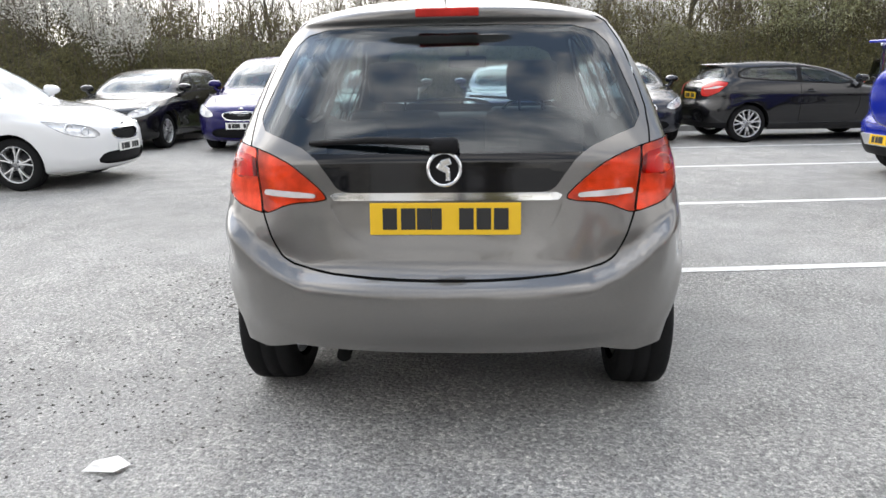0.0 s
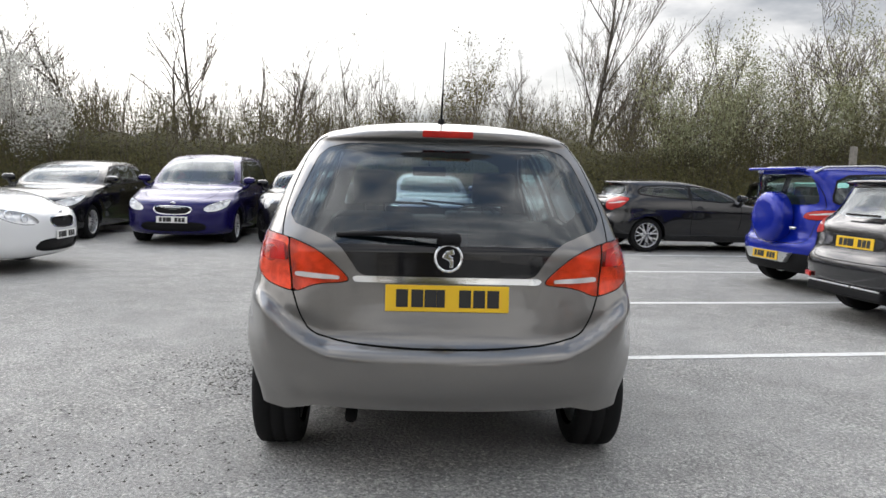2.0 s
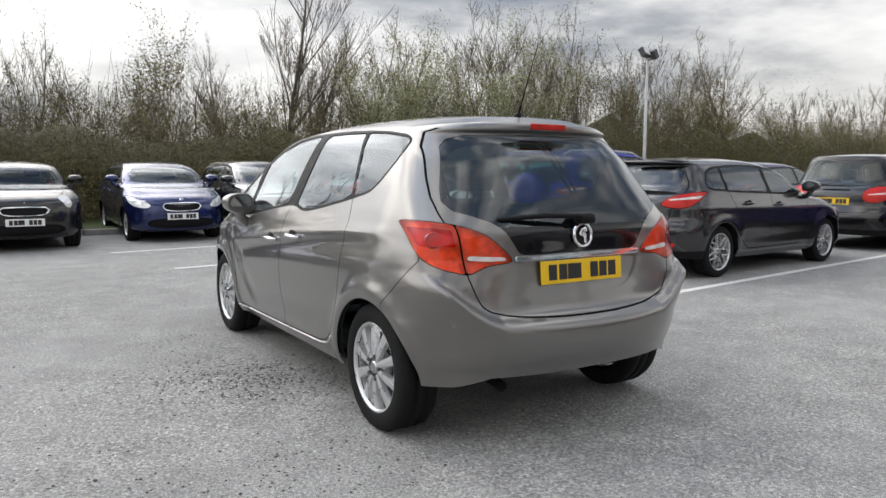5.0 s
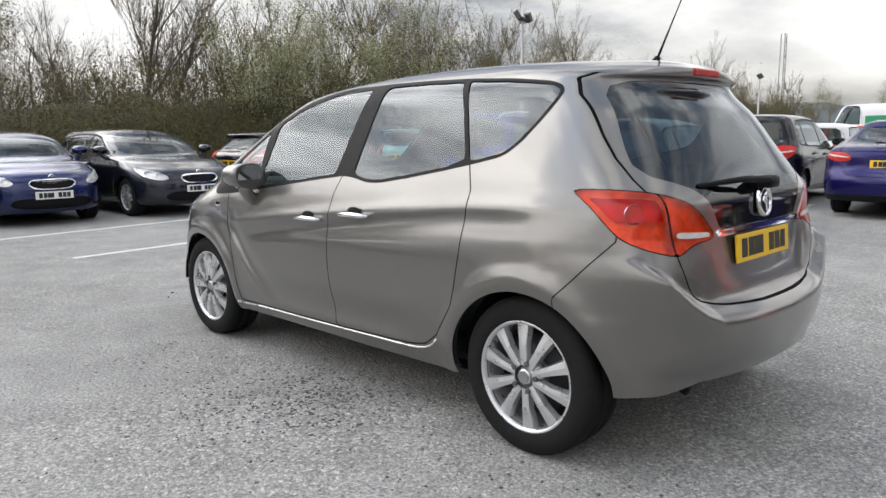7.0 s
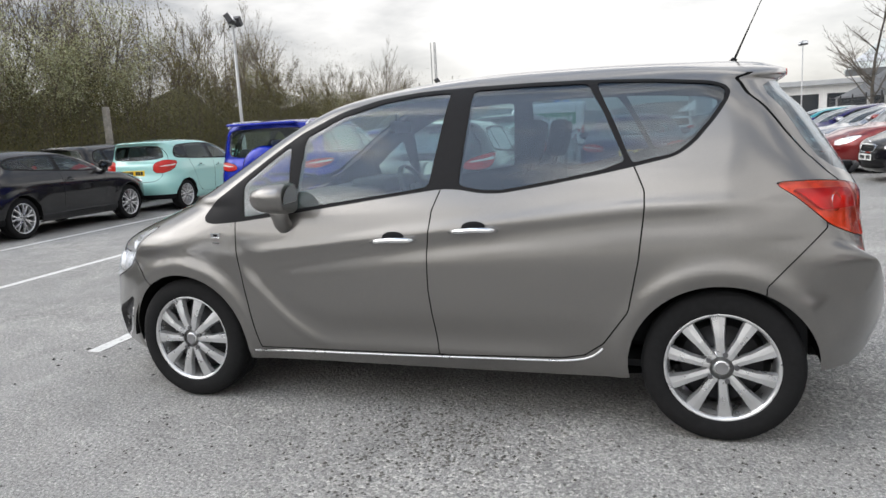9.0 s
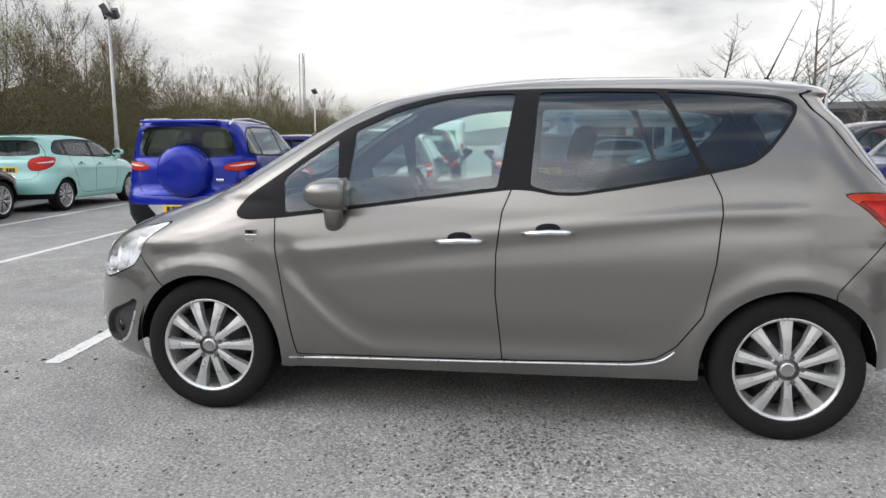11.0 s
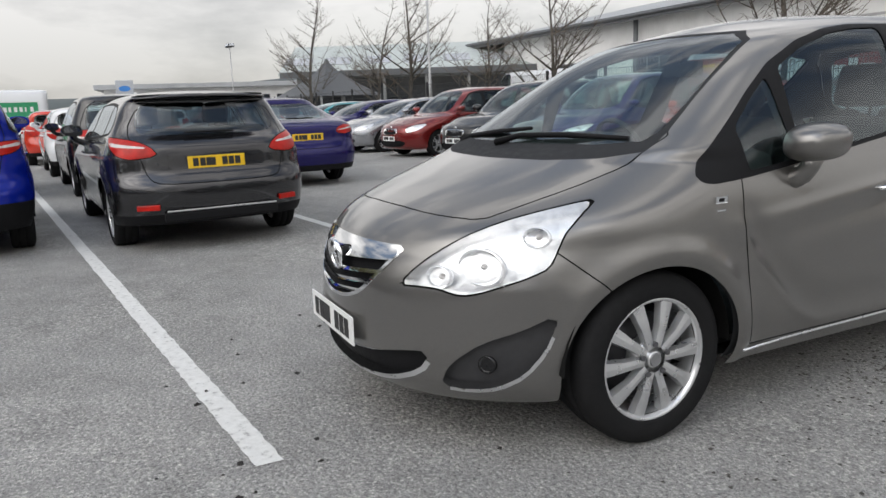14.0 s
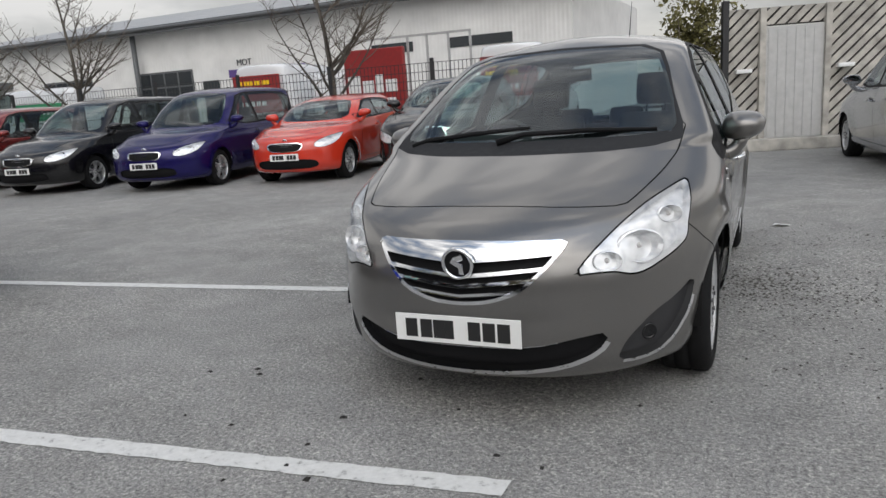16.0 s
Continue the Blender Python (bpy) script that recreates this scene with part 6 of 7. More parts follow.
tree_kinds = []
yk = kerb_y
tree_kinds.append(make_tree("bare_tree", "tall bare tree with thin grey branches and early buds", 11, 7.6, 0.72, 3, 1, True, M_BUD, 1, 0.028, 0.10, x=-6.6, y=19.5, rot=20))
tree_kinds.append(make_tree("bare_tree", "tall bare tree with thin grey branches and early buds", 12, 8.4, 0.60, 3, 1, True, M_BUD, 1, 0.026, 0.10, x=5.6, y=19.0, rot=80))
tree_kinds.append(make_tree("bare_tree", "slender bare tree with upright twigs behind the kerb", 13, 6.4, 0.50, 3, 2, True, M_BUD, 1, 0.028, 0.10, x=-1.5, y=21.5, rot=50))
tree_kinds.append(make_tree("budding_tree", "bushy many-stemmed tree coming into yellow-green bud", 14, 5.2, 0.50, 3, 2, True, M_BUD, 3, 0.036, 0.18, x=1.6, y=20.0, rot=10))
tree_kinds.append(make_tree("willow", "many-stemmed willow with pale green catkins", 15, 5.4, 0.48, 3, 2, True, M_WILLOW, 7, 0.034, 0.18, x=10.5, y=17.6, rot=120))
tree_kinds.append(make_tree("blossom_tree", "small tree covered in white spring blossom", 16, 4.9, 0.75, 3, 2, True, M_BLOSSOM, 6, 0.042, 0.16, x=-11.0, y=16.6, rot=0))
tree_kinds.append(make_tree("roadside_tree", "bare roadside tree with wide spreading branches", 23, 5.6, 2.0, 3, 1, True, M_BUD, 0, 0.02, 0.1, x=9.4, y=-10.6, z=0, girth=1.9))
tree_kinds.append(make_tree("bare_tree", "broad bare tree with a fine grey-brown haze of twigs", 31, 6.4, 1.05, 3, 1, True, M_BUD, 1, 0.024, 0.12, x=-3.6, y=20.4, rot=15))
tree_kinds.append(make_tree("bare_tree", "broad bare tree with a fine grey-brown haze of twigs", 37, 7.0, 0.90, 3, 1, True, M_BUD, 1, 0.024, 0.12, x=8.8, y=21.2, rot=75))
for k in tree_kinds[7:]:
    k["group"] = "trees behind the kerb"
rnd = random.Random(77)


def plant(kind, x, y, s, rot=None):
    t = copy_thing(tree_kinds[kind], pose(x, y, 0.15, rnd.uniform(-3, 3), rnd.uniform(-3, 3), rnd.uniform(0, 360) if rot is None else rot) @ Matrix.Scale(s, 4))
    t.scale = (s, s, s)
    t["group"] = "trees behind the kerb"
    return t


for k in tree_kinds[:6]:
    k["group"] = "trees behind the kerb"
plant(5, -9.2, 15.6, 0.75)
plant(5, -14.5, 17.5, 1.05)
plant(5, -18.5, 16.0, 0.9)
for x in list(np.arange(-26, 26, 2.7)) + list(np.arange(27, 66, 4.2)):
    base = yk(x)
    hgt = 0.72 if x < 6 else (0.86 if x < 12 else (1.25 if x < 32 else 1.0))
    plant(rnd.choice((0, 1, 2, 2, 1)), x + rnd.uniform(-0.9, 0.9), base + rnd.uniform(7.0, 9.0), hgt * rnd.uniform(0.62, 0.95))
    plant(rnd.choice((2, 2, 3, 4 if x > 5 else 3)), x + rnd.uniform(-0.9, 0.9), base + rnd.uniform(4.2, 6.2), hgt * rnd.uniform(0.62, 0.95))
    if rnd.random() < 0.45:
        plant(rnd.choice((0, 1, 2)), x + rnd.uniform(-0.9, 0.9), base + rnd.uniform(10, 14), hgt * rnd.uniform(0.7, 1.05))
rnd2 = random.Random(505)
for x in list(np.arange(-24, 30, 1.9)) + list(np.arange(31, 66, 2.8)):
    grown = 0.74 if x < 6 else (0.86 if x < 12 else (1.3 if x < 32 else 1.0))
    plant(rnd2.choice((7, 8)), x + rnd2.uniform(-0.7, 0.7), yk(x) + rnd2.uniform(5.5, 9.5), grown * rnd2.uniform(0.68, 0.98), rnd2.uniform(0, 360))
for x in np.arange(-22, 8, 1.7):
    plant(rnd2.choice((7, 8, 8, 2)), x + rnd2.uniform(-0.6, 0.6), yk(x) + rnd2.uniform(4.2, 6.5), rnd2.uniform(0.46, 0.66), rnd2.uniform(0, 360))
for kind, x, y, s in ((7, -7.2, 20.0, 1.1), (8, -9.8, 20.6, 1.0), (7, -12.6, 20.2, 1.15), (8, -4.4, 20.2, 0.84), (7, -2.2, 21.0, 0.74), (8, 6.4, 19.7, 1.0), (7, 3.4, 21.0, 0.82), (8, 0.6, 21.2, 0.72), (7, -15.5, 19.5, 1.1)):
    plant(kind, x, y, s, 40 * kind + 31 * x)
plant(4, 8.3, 16.8, 0.95)
plant(4, 12.6, 18.0, 1.1)
plant(4, 15.5, 18.6, 1.0)
# trees further on, past the far end of the car park
for k in range(11):
    plant(rnd.choice((0, 1, 2, 3)), rnd.uniform(58, 110), rnd.uniform(10, 34), rnd.uniform(0.8, 1.25))
# trees added out of view to the west, only for reflections and shade
for k in range(5):
    plant(rnd.choice((0, 2, 3)), -27 + rnd.uniform(-3, 1), -14 + k * 6.0, rnd.uniform(0.7, 1.0))


def thicket(name, label, x0, x1, dens, material, d0, d1, top, size, seed):
    """A tangle of leaves and thin shoots filling a strip behind the kerb."""
    rng = np.random.default_rng(seed)
    n = int((x1 - x0) * dens)
    x = rng.uniform(x0, x1, n)
    yb = 12.22 + 0.105 * np.maximum(0, x) + 0.004 * x
    d = rng.uniform(d0, d1, n)
    prof = top * np.interp(x, [-40, 3, 12, 70], [0.95, 0.95, 1.75, 1.75]) * (0.55 + 0.45 * np.sin(x * 0.9 + 2 * np.sin(x * 0.37 + seed)) ** 2) * np.clip((d - d0) / 1.6 + 0.25, 0, 1)
    z = 0.15 + prof * rng.beta(1.3, 1.5, n)
    pts = np.stack([x, yb + d, z], 1)
    ob = leaf_cloud(name, pts, size, 0.06, 1, material, None, rng)
    tagged(ob, label, "bushes", kind="stuff")
    return ob


thicket("undergrowth", "dense dark green and brown undergrowth behind the kerb", -34, 66, 1900, M_BUSH, 1.9, 4.6, 2.9, 0.033, 3)
thicket("brambles", "low brown brambles and dead leaves along the kerb", -34, 66, 700, M_BRAMBLE, 1.5, 4.0, 0.9, 0.032, 4)
thicket("hedge_twigs", "tangled brown shoots and twigs in the hedge", -34, 66, 900, M_BRAMBLE, 2.6, 7.0, 3.9, 0.030, 6)
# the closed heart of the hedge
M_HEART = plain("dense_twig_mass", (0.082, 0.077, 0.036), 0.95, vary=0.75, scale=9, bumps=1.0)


def hedge_top(x):
    low = np.interp(x, [-36, -10, 2, 9, 20, 68], [2.6, 2.9, 2.7, 3.0, 3.7, 3.7])
    return low * (1.0 + 0.34 * noise.noise((x * 0.33, 1.0, 2.0)) + 0.20 * noise.noise((x * 0.95, 4.0, 2.0)) + 0.08 * noise.noise((x * 2.7, 7.0, 2.0)))


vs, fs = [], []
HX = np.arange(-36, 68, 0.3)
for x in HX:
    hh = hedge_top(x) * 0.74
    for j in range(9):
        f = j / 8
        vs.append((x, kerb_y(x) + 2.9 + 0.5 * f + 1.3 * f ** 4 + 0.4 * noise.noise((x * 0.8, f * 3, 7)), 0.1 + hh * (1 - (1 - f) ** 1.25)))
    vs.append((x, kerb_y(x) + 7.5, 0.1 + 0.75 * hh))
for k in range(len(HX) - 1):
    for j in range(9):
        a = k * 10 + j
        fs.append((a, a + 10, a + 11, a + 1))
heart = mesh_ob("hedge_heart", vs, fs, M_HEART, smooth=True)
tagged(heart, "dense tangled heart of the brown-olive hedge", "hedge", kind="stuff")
# its outer skin of small leaves and twig ends
rng = np.random.default_rng(41)
nl_ = 400000
lx = rng.uniform(-34, 66, nl_)
tops = np.interp(lx, HX, [hedge_top(x) for x in HX])
lf_ = rng.beta(1.15, 0.9, nl_)
ly = 12.22 + 0.105 * np.maximum(0, lx) + 0.004 * lx + 2.75 + 0.5 * lf_ + 1.3 * lf_ ** 4 + rng.normal(0, 0.30, nl_)
lz = 0.15 + tops * lf_ * 0.88 + np.abs(rng.normal(0, 0.34, nl_)) * np.clip((lf_ - 0.6) / 0.3, 0, 1)
skin = leaf_cloud("hedge_leaves", np.stack([lx, ly, lz], 1), 0.029, 0.05, 1, M_HEDGELEAF, None, rng)
tagged(skin, "small olive and brown leaves covering the hedge", "hedge", kind="stuff")
rng = np.random.default_rng(9)
nb = 9000
bx = rng.uniform(-34, 66, nb)
bd = rng.uniform(2.6, 10, nb)
segs = []
for k in range(nb):
    p = Vector((bx[k], kerb_y(bx[k]) + bd[k], 0.1))
    hgt = rng.uniform(1.5, 4.0) * (1.0 if bx[k] < 6 else 1.35)
    q = p + Vector((rng.normal(0, 0.25), rng.normal(0, 0.25), 0.55 * hgt))
    segs.append((p, q, 0.009, 0.007))
    segs.append((q, q + Vector((rng.normal(0, 0.3), rng.normal(0, 0.3), 0.45 * hgt)), 0.007, 0.003))
sh_ = seg_mesh("saplings", segs, M_TWIG, None)
tagged(sh_, "thin bare saplings standing close together in the thicket", "saplings", kind="stuff")

# ---- lamp posts and mast ----
M_POST = plain("galvanised_steel", (0.42, 0.42, 0.42), 0.5, 0.5)
M_LAMPBOX = plain("dark_lamp_housing", (0.05, 0.05, 0.055), 0.5)
M_LAMPGLASS = plain("lamp_glass", (0.5, 0.52, 0.54), 0.15)


def flood_post(x, y, h, heads, turn=0.0):
    p = new("lamp_post")
    tagged(p, "tall galvanised lamp post with floodlights on top", "lamp post", "car park lamp posts")
    p.matrix_basis = pose(x, y, 0, 0, 0, turn)
    vs, fs = tube([(0, 0, 0), (0, 0, h * 0.3), (0, 0, h * 0.31), (0, 0, h)], [0.07, 0.07, 0.055, 0.04], 12)
    mesh_ob("pole", vs, fs, M_POST, p, smooth=True)
    bm = bmesh.new()
    box(bm, -0.35 if heads > 1 else -0.05, 0.35 if heads > 1 else 0.05, -0.03, 0.03, h - 0.02, h + 0.03)
    part("bracket", bm, M_POST, p)
    for k in range(heads):
        sx = 0 if heads == 1 else (-0.3 + 0.6 * k)
        hm = pose(sx, 0.0, h + 0.16, 0, 0, 0 if k == 0 else 75) @ pose(0, 0, 0, -32, 0, 0)
        bm = bmesh.new()
        box(bm, -0.22, 0.22, -0.10, 0.08, -0.15, 0.15, 0.02)
        hd = part("floodlight", bm, M_LAMPBOX, p, m=hm)
        bm = bmesh.new()
        box(bm, -0.19, 0.19, -0.106, -0.095, -0.12, 0.12, 0.004)
        part("lamp_pane", bm, M_LAMPGLASS, hd)


flood_post(16.5, 14.2, 5.0, 2, 20)
flood_post(40.3, 15.9, 4.35, 1, 40)
flood_post(26.3, -9.3, 7.6, 2, 200)
flood_post(62.0, -7.5, 6.6, 2, 200)
bm = bmesh.new()
box(bm, -0.07, 0.07, -0.07, 0.07, 0, 2.35, 0.015)
pst = part("timber_post", bm, plain("weathered_timber", (0.28, 0.26, 0.23), 0.85, vary=0.3, bumps=0.4))
pst.matrix_basis = pose(11.8, 15.2, 0.1)
tagged(pst, "weathered square timber post standing in the verge", "post")
mst = new("radio_mast")
tagged(mst, "distant grey lattice radio mast", "mast")
mst.matrix_basis = pose(119, 44.5, 0)
for sx, sy in ((-1, -1), (1, -1), (0, 1)):
    vs, fs = tube([(sx * 0.45, sy * 0.45, 0), (sx * 0.35, sy * 0.35, 16.8)], 0.10, 6)
    mesh_ob("mast_leg", vs, fs, M_POST, mst)
vs, fs = [], []
for k in range(16):
    a, b = ((-0.42, -0.42), (0.42, -0.42)) if k % 2 else ((0.42, -0.42), (-0.42, -0.42))
    v2, f2 = tube([(a[0], a[1], k * 1.05), (b[0], b[1], (k + 1) * 1.05)], 0.05, 4)
    fs += [tuple(i + len(vs) for i in f) for f in f2]
    vs += v2
mesh_ob("mast_bracing", vs, fs, M_POST, mst)


# ---- buildings and yard to the south-east ----
def cladding_mat(name, col, pitch, depth=0.02):
    m, nt, b = mat(name)
    co = nt.nodes.new("ShaderNodeTexCoord")
    wv = nt.nodes.new("ShaderNodeTexWave")
    wv.inputs["Scale"].default_value, wv.bands_direction = pitch, "X"
    nt.links.new(co.outputs["Object"], wv.inputs["Vector"])
    n = noise_node(nt, 0.8, 5)
    r = ramp(nt, n.outputs["Fac"], [(0.3, [c * 0.82 for c in col]), (0.7, col)])
    nt.links.new(r.outputs["Color"], b.inputs["Base Color"])
    b.inputs["Roughness"].default_value = 0.55
    bump(nt, b, wv.outputs["Fac"], 0.5, depth)
    return m


M_WALL = cladding_mat("pale_wall_cladding", (0.80, 0.795, 0.78), 1.6)
M_ROOF = cladding_mat("grey_roof_sheet", (0.40, 0.41, 0.42), 3.0)
M_PALEROOF = cladding_mat("pale_green_roof_sheet", (0.50, 0.54, 0.52), 3.0)
M_FASCIA = plain("dark_grey_fascia", (0.10, 0.105, 0.11), 0.5)
M_WINDOW = plain("dark_window", (0.03, 0.035, 0.04), 0.08, vary=0.1)
M_TIMBER = plain("silvered_timber", (0.42, 0.40, 0.36), 0.85, vary=0.35, scale=4, bumps=0.5)
M_DOORGREY = plain("pale_grey_steel_door", (0.46, 0.46, 0.45), 0.5, vary=0.08)
M_MESH = plain("dark_fence_steel", (0.035, 0.035, 0.037), 0.6, 0.3)
M_GREEN = plain("green_panel", (0.03, 0.30, 0.13), 0.45)
M_REDSIGN = plain("red_sign", (0.27, 0.018, 0.018), 0.5)
M_PURPLESIGN = plain("purple_sign", (0.10, 0.06, 0.22), 0.5)
M_BLUESIGN = plain("blue_flag", (0.04, 0.20, 0.55), 0.6)
M_TENT = plain("white_canvas", (0.70, 0.70, 0.69), 0.7)
M_STEEL = M_POST

garage = new("garage_building")
tagged(garage, "long pale-clad garage building with a wide overhanging roof", "building")
GX0, GX1, GY, GH = 6.8, 47.0, -25.5, 5.7
bm = bmesh.new()
box(bm, GX0, GX1, GY - 0.3, GY, 0, GH)
box(bm, GX0, GX0 + 0.3, GY - 16, GY - 0.3, 0, GH)
box(bm, GX1 - 0.3, GX1, GY - 16, GY - 0.3, 0, GH)
part("wall", bm, M_WALL, garage)
bm = bmesh.new()
vs = [bm.verts.new(v) for v in ((GX0 - 1.3, GY + 0.9, GH - 0.1), (GX1 + 5.5, GY + 0.9, GH - 0.1), (GX1 + 5.5, GY - 17, GH + 3.4), (GX0 - 1.3, GY - 17, GH + 3.4),
                                (GX0 - 1.3, GY + 0.9, GH + 0.22), (GX1 + 5.5, GY + 0.9, GH + 0.22), (GX1 + 5.5, GY - 17, GH + 3.72), (GX0 - 1.3, GY - 17, GH + 3.72))]
for f in ((3, 2, 1, 0), (4, 5, 6, 7), (0, 1, 5, 4), (1, 2, 6, 5), (2, 3, 7, 6), (3, 0, 4, 7)):
    bm.faces.new([vs[k] for k in f])
part("roof", bm, M_ROOF, garage)
bm = bmesh.new()
box(bm, GX0 - 1.35, GX1 + 5.55, GY + 0.9, GY + 1.0, GH - 0.14, GH + 0.27, 0.02)
part("fascia", bm, M_FASCIA, garage)
bm = bmesh.new()
cyl(bm, 0.09, 0.09, GX1 - GX0 + 6, 10, pose((GX0 + GX1) / 2 + 2, GY + 1.08, GH + 0.12, 0, 90, 0))
part("gutter", bm, M_FASCIA, garage)
for k, x in enumerate((GX1 + 4.6, GX0 + 24.6)):
    bm = bmesh.new()
    cyl(bm, 0.14, 0.14, GH + 0.2, 14, pose(x, GY + 0.5, GH / 2))
    part("column", bm, M_FASCIA, garage, smooth=True)
for x in (29.9, 37.6):
    bm = bmesh.new()
    box(bm, x - 2.05, x + 2.05, GY, GY + 0.06, 0, 3.6)
    d = part("shutter_door", bm, M_FASCIA, garage)
    for r_ in range(4):
        for c_ in range(4):
            bm = bmesh.new()
            box(bm, x - 1.95 + c_ * 1.0, x - 1.07 + c_ * 1.0, GY + 0.05, GY + 0.075, 0.40 + r_ * 0.80, 1.10 + r_ * 0.80)
            part("pane", bm, M_WINDOW, d)
bm = bmesh.new()
box(bm, 26.1, 27.2, GY, GY + 0.06, 0, 2.9)
part("door", bm, M_WINDOW, garage)
bm = bmesh.new()
box(bm, 20.5, 25.3, GY, GY + 0.12, 2.95, 3.35)
part("sign_band", bm, M_PURPLESIGN, garage)
for x, w in ((11.0, 3.0), (15.5, 2.2)):
    bm = bmesh.new()
    box(bm, x - w / 2, x + w / 2, GY, GY + 0.05, 3.4, 3.85)
    part("high_window", bm, M_WINDOW, garage)
tc = bpy.data.curves.new("workshop_sign", "FONT")
tc.body, tc.size, tc.extrude, tc.align_x = "MOT", 0.44, 0.02, "CENTER"
tx = new("workshop_sign", tc)
dep = bpy.context.evaluated_depsgraph_get()
tme = bpy.data.meshes.new_from_object(tx.evaluated_get(dep))
bpy.data.objects.remove(tx)
tme.materials.clear()
tme.materials.append(M_FASCIA)
tx = new("sign_lettering", tme)
tx.parent = garage
tx.matrix_basis = pose(24.3, GY + 0.03, 3.55, 90, 0, 180)
tx["label"] = "dark letters reading MOT"

# glazed showroom further off
shop = new("showroom")
tagged(shop, "low glazed car showroom with a flat grey roof", "building")
shop.matrix_basis = pose(43.5, -27.5, 0, 0, 0, 66)
bm = bmesh.new()
box(bm, 0, 19, -12, -0.15, 0, 3.6)
part("wall", bm, M_STEEL, shop)
bm = bmesh.new()
rv = [bm.verts.new((x, y, z + dz)) for dz in (0, 0.22) for x, y, z in ((-1.5, 1.6, 3.6), (20, 1.6, 3.6), (20, -7.5, 6.1), (-1.5, -7.5, 6.1))]
for f in ((3, 2, 1, 0), (4, 5, 6, 7), (0, 1, 5, 4), (1, 2, 6, 5), (2, 3, 7, 6), (3, 0, 4, 7)):
    bm.faces.new([rv[q] for q in f])
part("roof", bm, M_PALEROOF, shop)
bm = bmesh.new()
box(bm, -1.4, 19.9, 1.6, 1.72, 3.45, 3.88, 0.02)
part("fascia", bm, M_FASCIA, shop)
for k in range(7):
    bm = bmesh.new()
    box(bm, k * 3.0, k * 3.0 + 2.0, -4.6, -2.2, -0.02, 0.05, m=pose(0, 0, 0) @ Matrix.Translation((0, 1.6, 3.84)) @ pose(0, 0, 0, -15.4, 0, 0))
    part("rooflight", bm, M_LAMPGLASS, shop)
for k in range(6):
    bm = bmesh.new()
    box(bm, 0.2 + k * 3.1, 3.1 + k * 3.1, -0.15, -0.05, 0.3, 3.3)
    part("window", bm, M_WINDOW, shop)
    bm = bmesh.new()
    cyl(bm, 0.09, 0.09, 3.62, 10, pose(0.1 + k * 3.1, 1.2, 1.81))
    part("column", bm, M_STEEL, shop)
shop2 = new("far_showroom")
tagged(shop2, "distant long pale showroom with ribbed walls", "building")
shop2.matrix_basis = pose(90, -58, 0, 0, 0, 84)
bm = bmesh.new()
box(bm, 0, 60, -14, 0, 0, 4.4)
part("wall", bm, M_WALL, shop2)
bm = bmesh.new()
box(bm, -1, 61, -15, 1.2, 4.4, 5.0, 0.05)
part("roof", bm, M_ROOF, shop2)
for k in range(12):
    bm = bmesh.new()
    box(bm, 1 + k * 4.9, 5 + k * 4.9, 0, 0.06, 0.5, 3.4)
    part("window", bm, M_WINDOW, shop2)


def tent(x, y, w, h, material, label, name):
    t = new(name)
    tagged(t, label, "tent")
    t.matrix_basis = pose(x, y, 0, 0, 0, 20)
    bm = bmesh.new()
    n = 10
    ring = []
    for k in range(n + 1):
        f = k / n
        s = w * (1 - f) ** 1.5 + 0.06
        ring.append([bm.verts.new((sx * s, sy * s, h * 0.45 + h * 0.55 * f)) for sx, sy in ((-1, -1), (1, -1), (1, 1), (-1, 1))])
    for a, b in zip(ring, ring[1:]):
        for k in range(4):
            bm.faces.new((a[k], a[(k + 1) % 4], b[(k + 1) % 4], b[k]))
    part("canopy", bm, material, t)
    for sx in (-1, 1):
        for sy in (-1, 1):
            bm = bmesh.new()
            cyl(bm, 0.07, 0.07, h * 0.47, 8, pose(sx * w * 0.97, sy * w * 0.97, h * 0.23))
            part("pole", bm, M_STEEL, t)


tent(92, -0.6, 2.9, 5.0, M_TENT, "white pyramid canopy at the far showroom", "canopy_tent")
tent(98, -4.2, 2.9, 5.0, M_TENT, "white pyramid canopy at the far showroom", "canopy_tent")
tent(47, -11.2, 2.6, 4.6, M_FASCIA, "black pyramid gazebo in front of the showroom", "gazebo")
bm = bmesh.new()
box(bm, -0.9, 0.9, -0.15, 0.15, 0, 5.1, 0.04)
sg = part("sign_pylon", bm, plain("grey_sign_pylon", (0.42, 0.44, 0.47), 0.4))
sg.matrix_basis = pose(86, -0.2, 0, 0, 0, 80)
tagged(sg, "tall grey sign pylon with a blue oval at the far showroom", "sign")
bm = bmesh.new()
cyl(bm, 0.6, 0.6, 0.05, 20, pose(0, 0.17, 4.2, 90, 0, 0) @ Matrix.Diagonal((1, 0.5, 1, 1)))
part("oval_emblem", bm, M_BLUESIGN, sg)
for k, (x, y) in enumerate(((70, 13.5), (72.5, 13.0), (78, 12.5))):
    f = new("banner_flag")
    tagged(f, "tall narrow blue advertising flag on a pole", "flag", "banner flags")
    f.matrix_basis = pose(x, y, 0, 0, 0, 70)
    bm = bmesh.new()
    cyl(bm, 0.03, 0.03, 4.0, 8, pose(0, 0, 2.0))
    part("pole", bm, M_STEEL, f)
    bm = bmesh.new()
    box(bm, 0.03, 0.75, -0.01, 0.01, 1.1, 3.9, 0.008)
    part("cloth", bm, M_BLUESIGN, f)

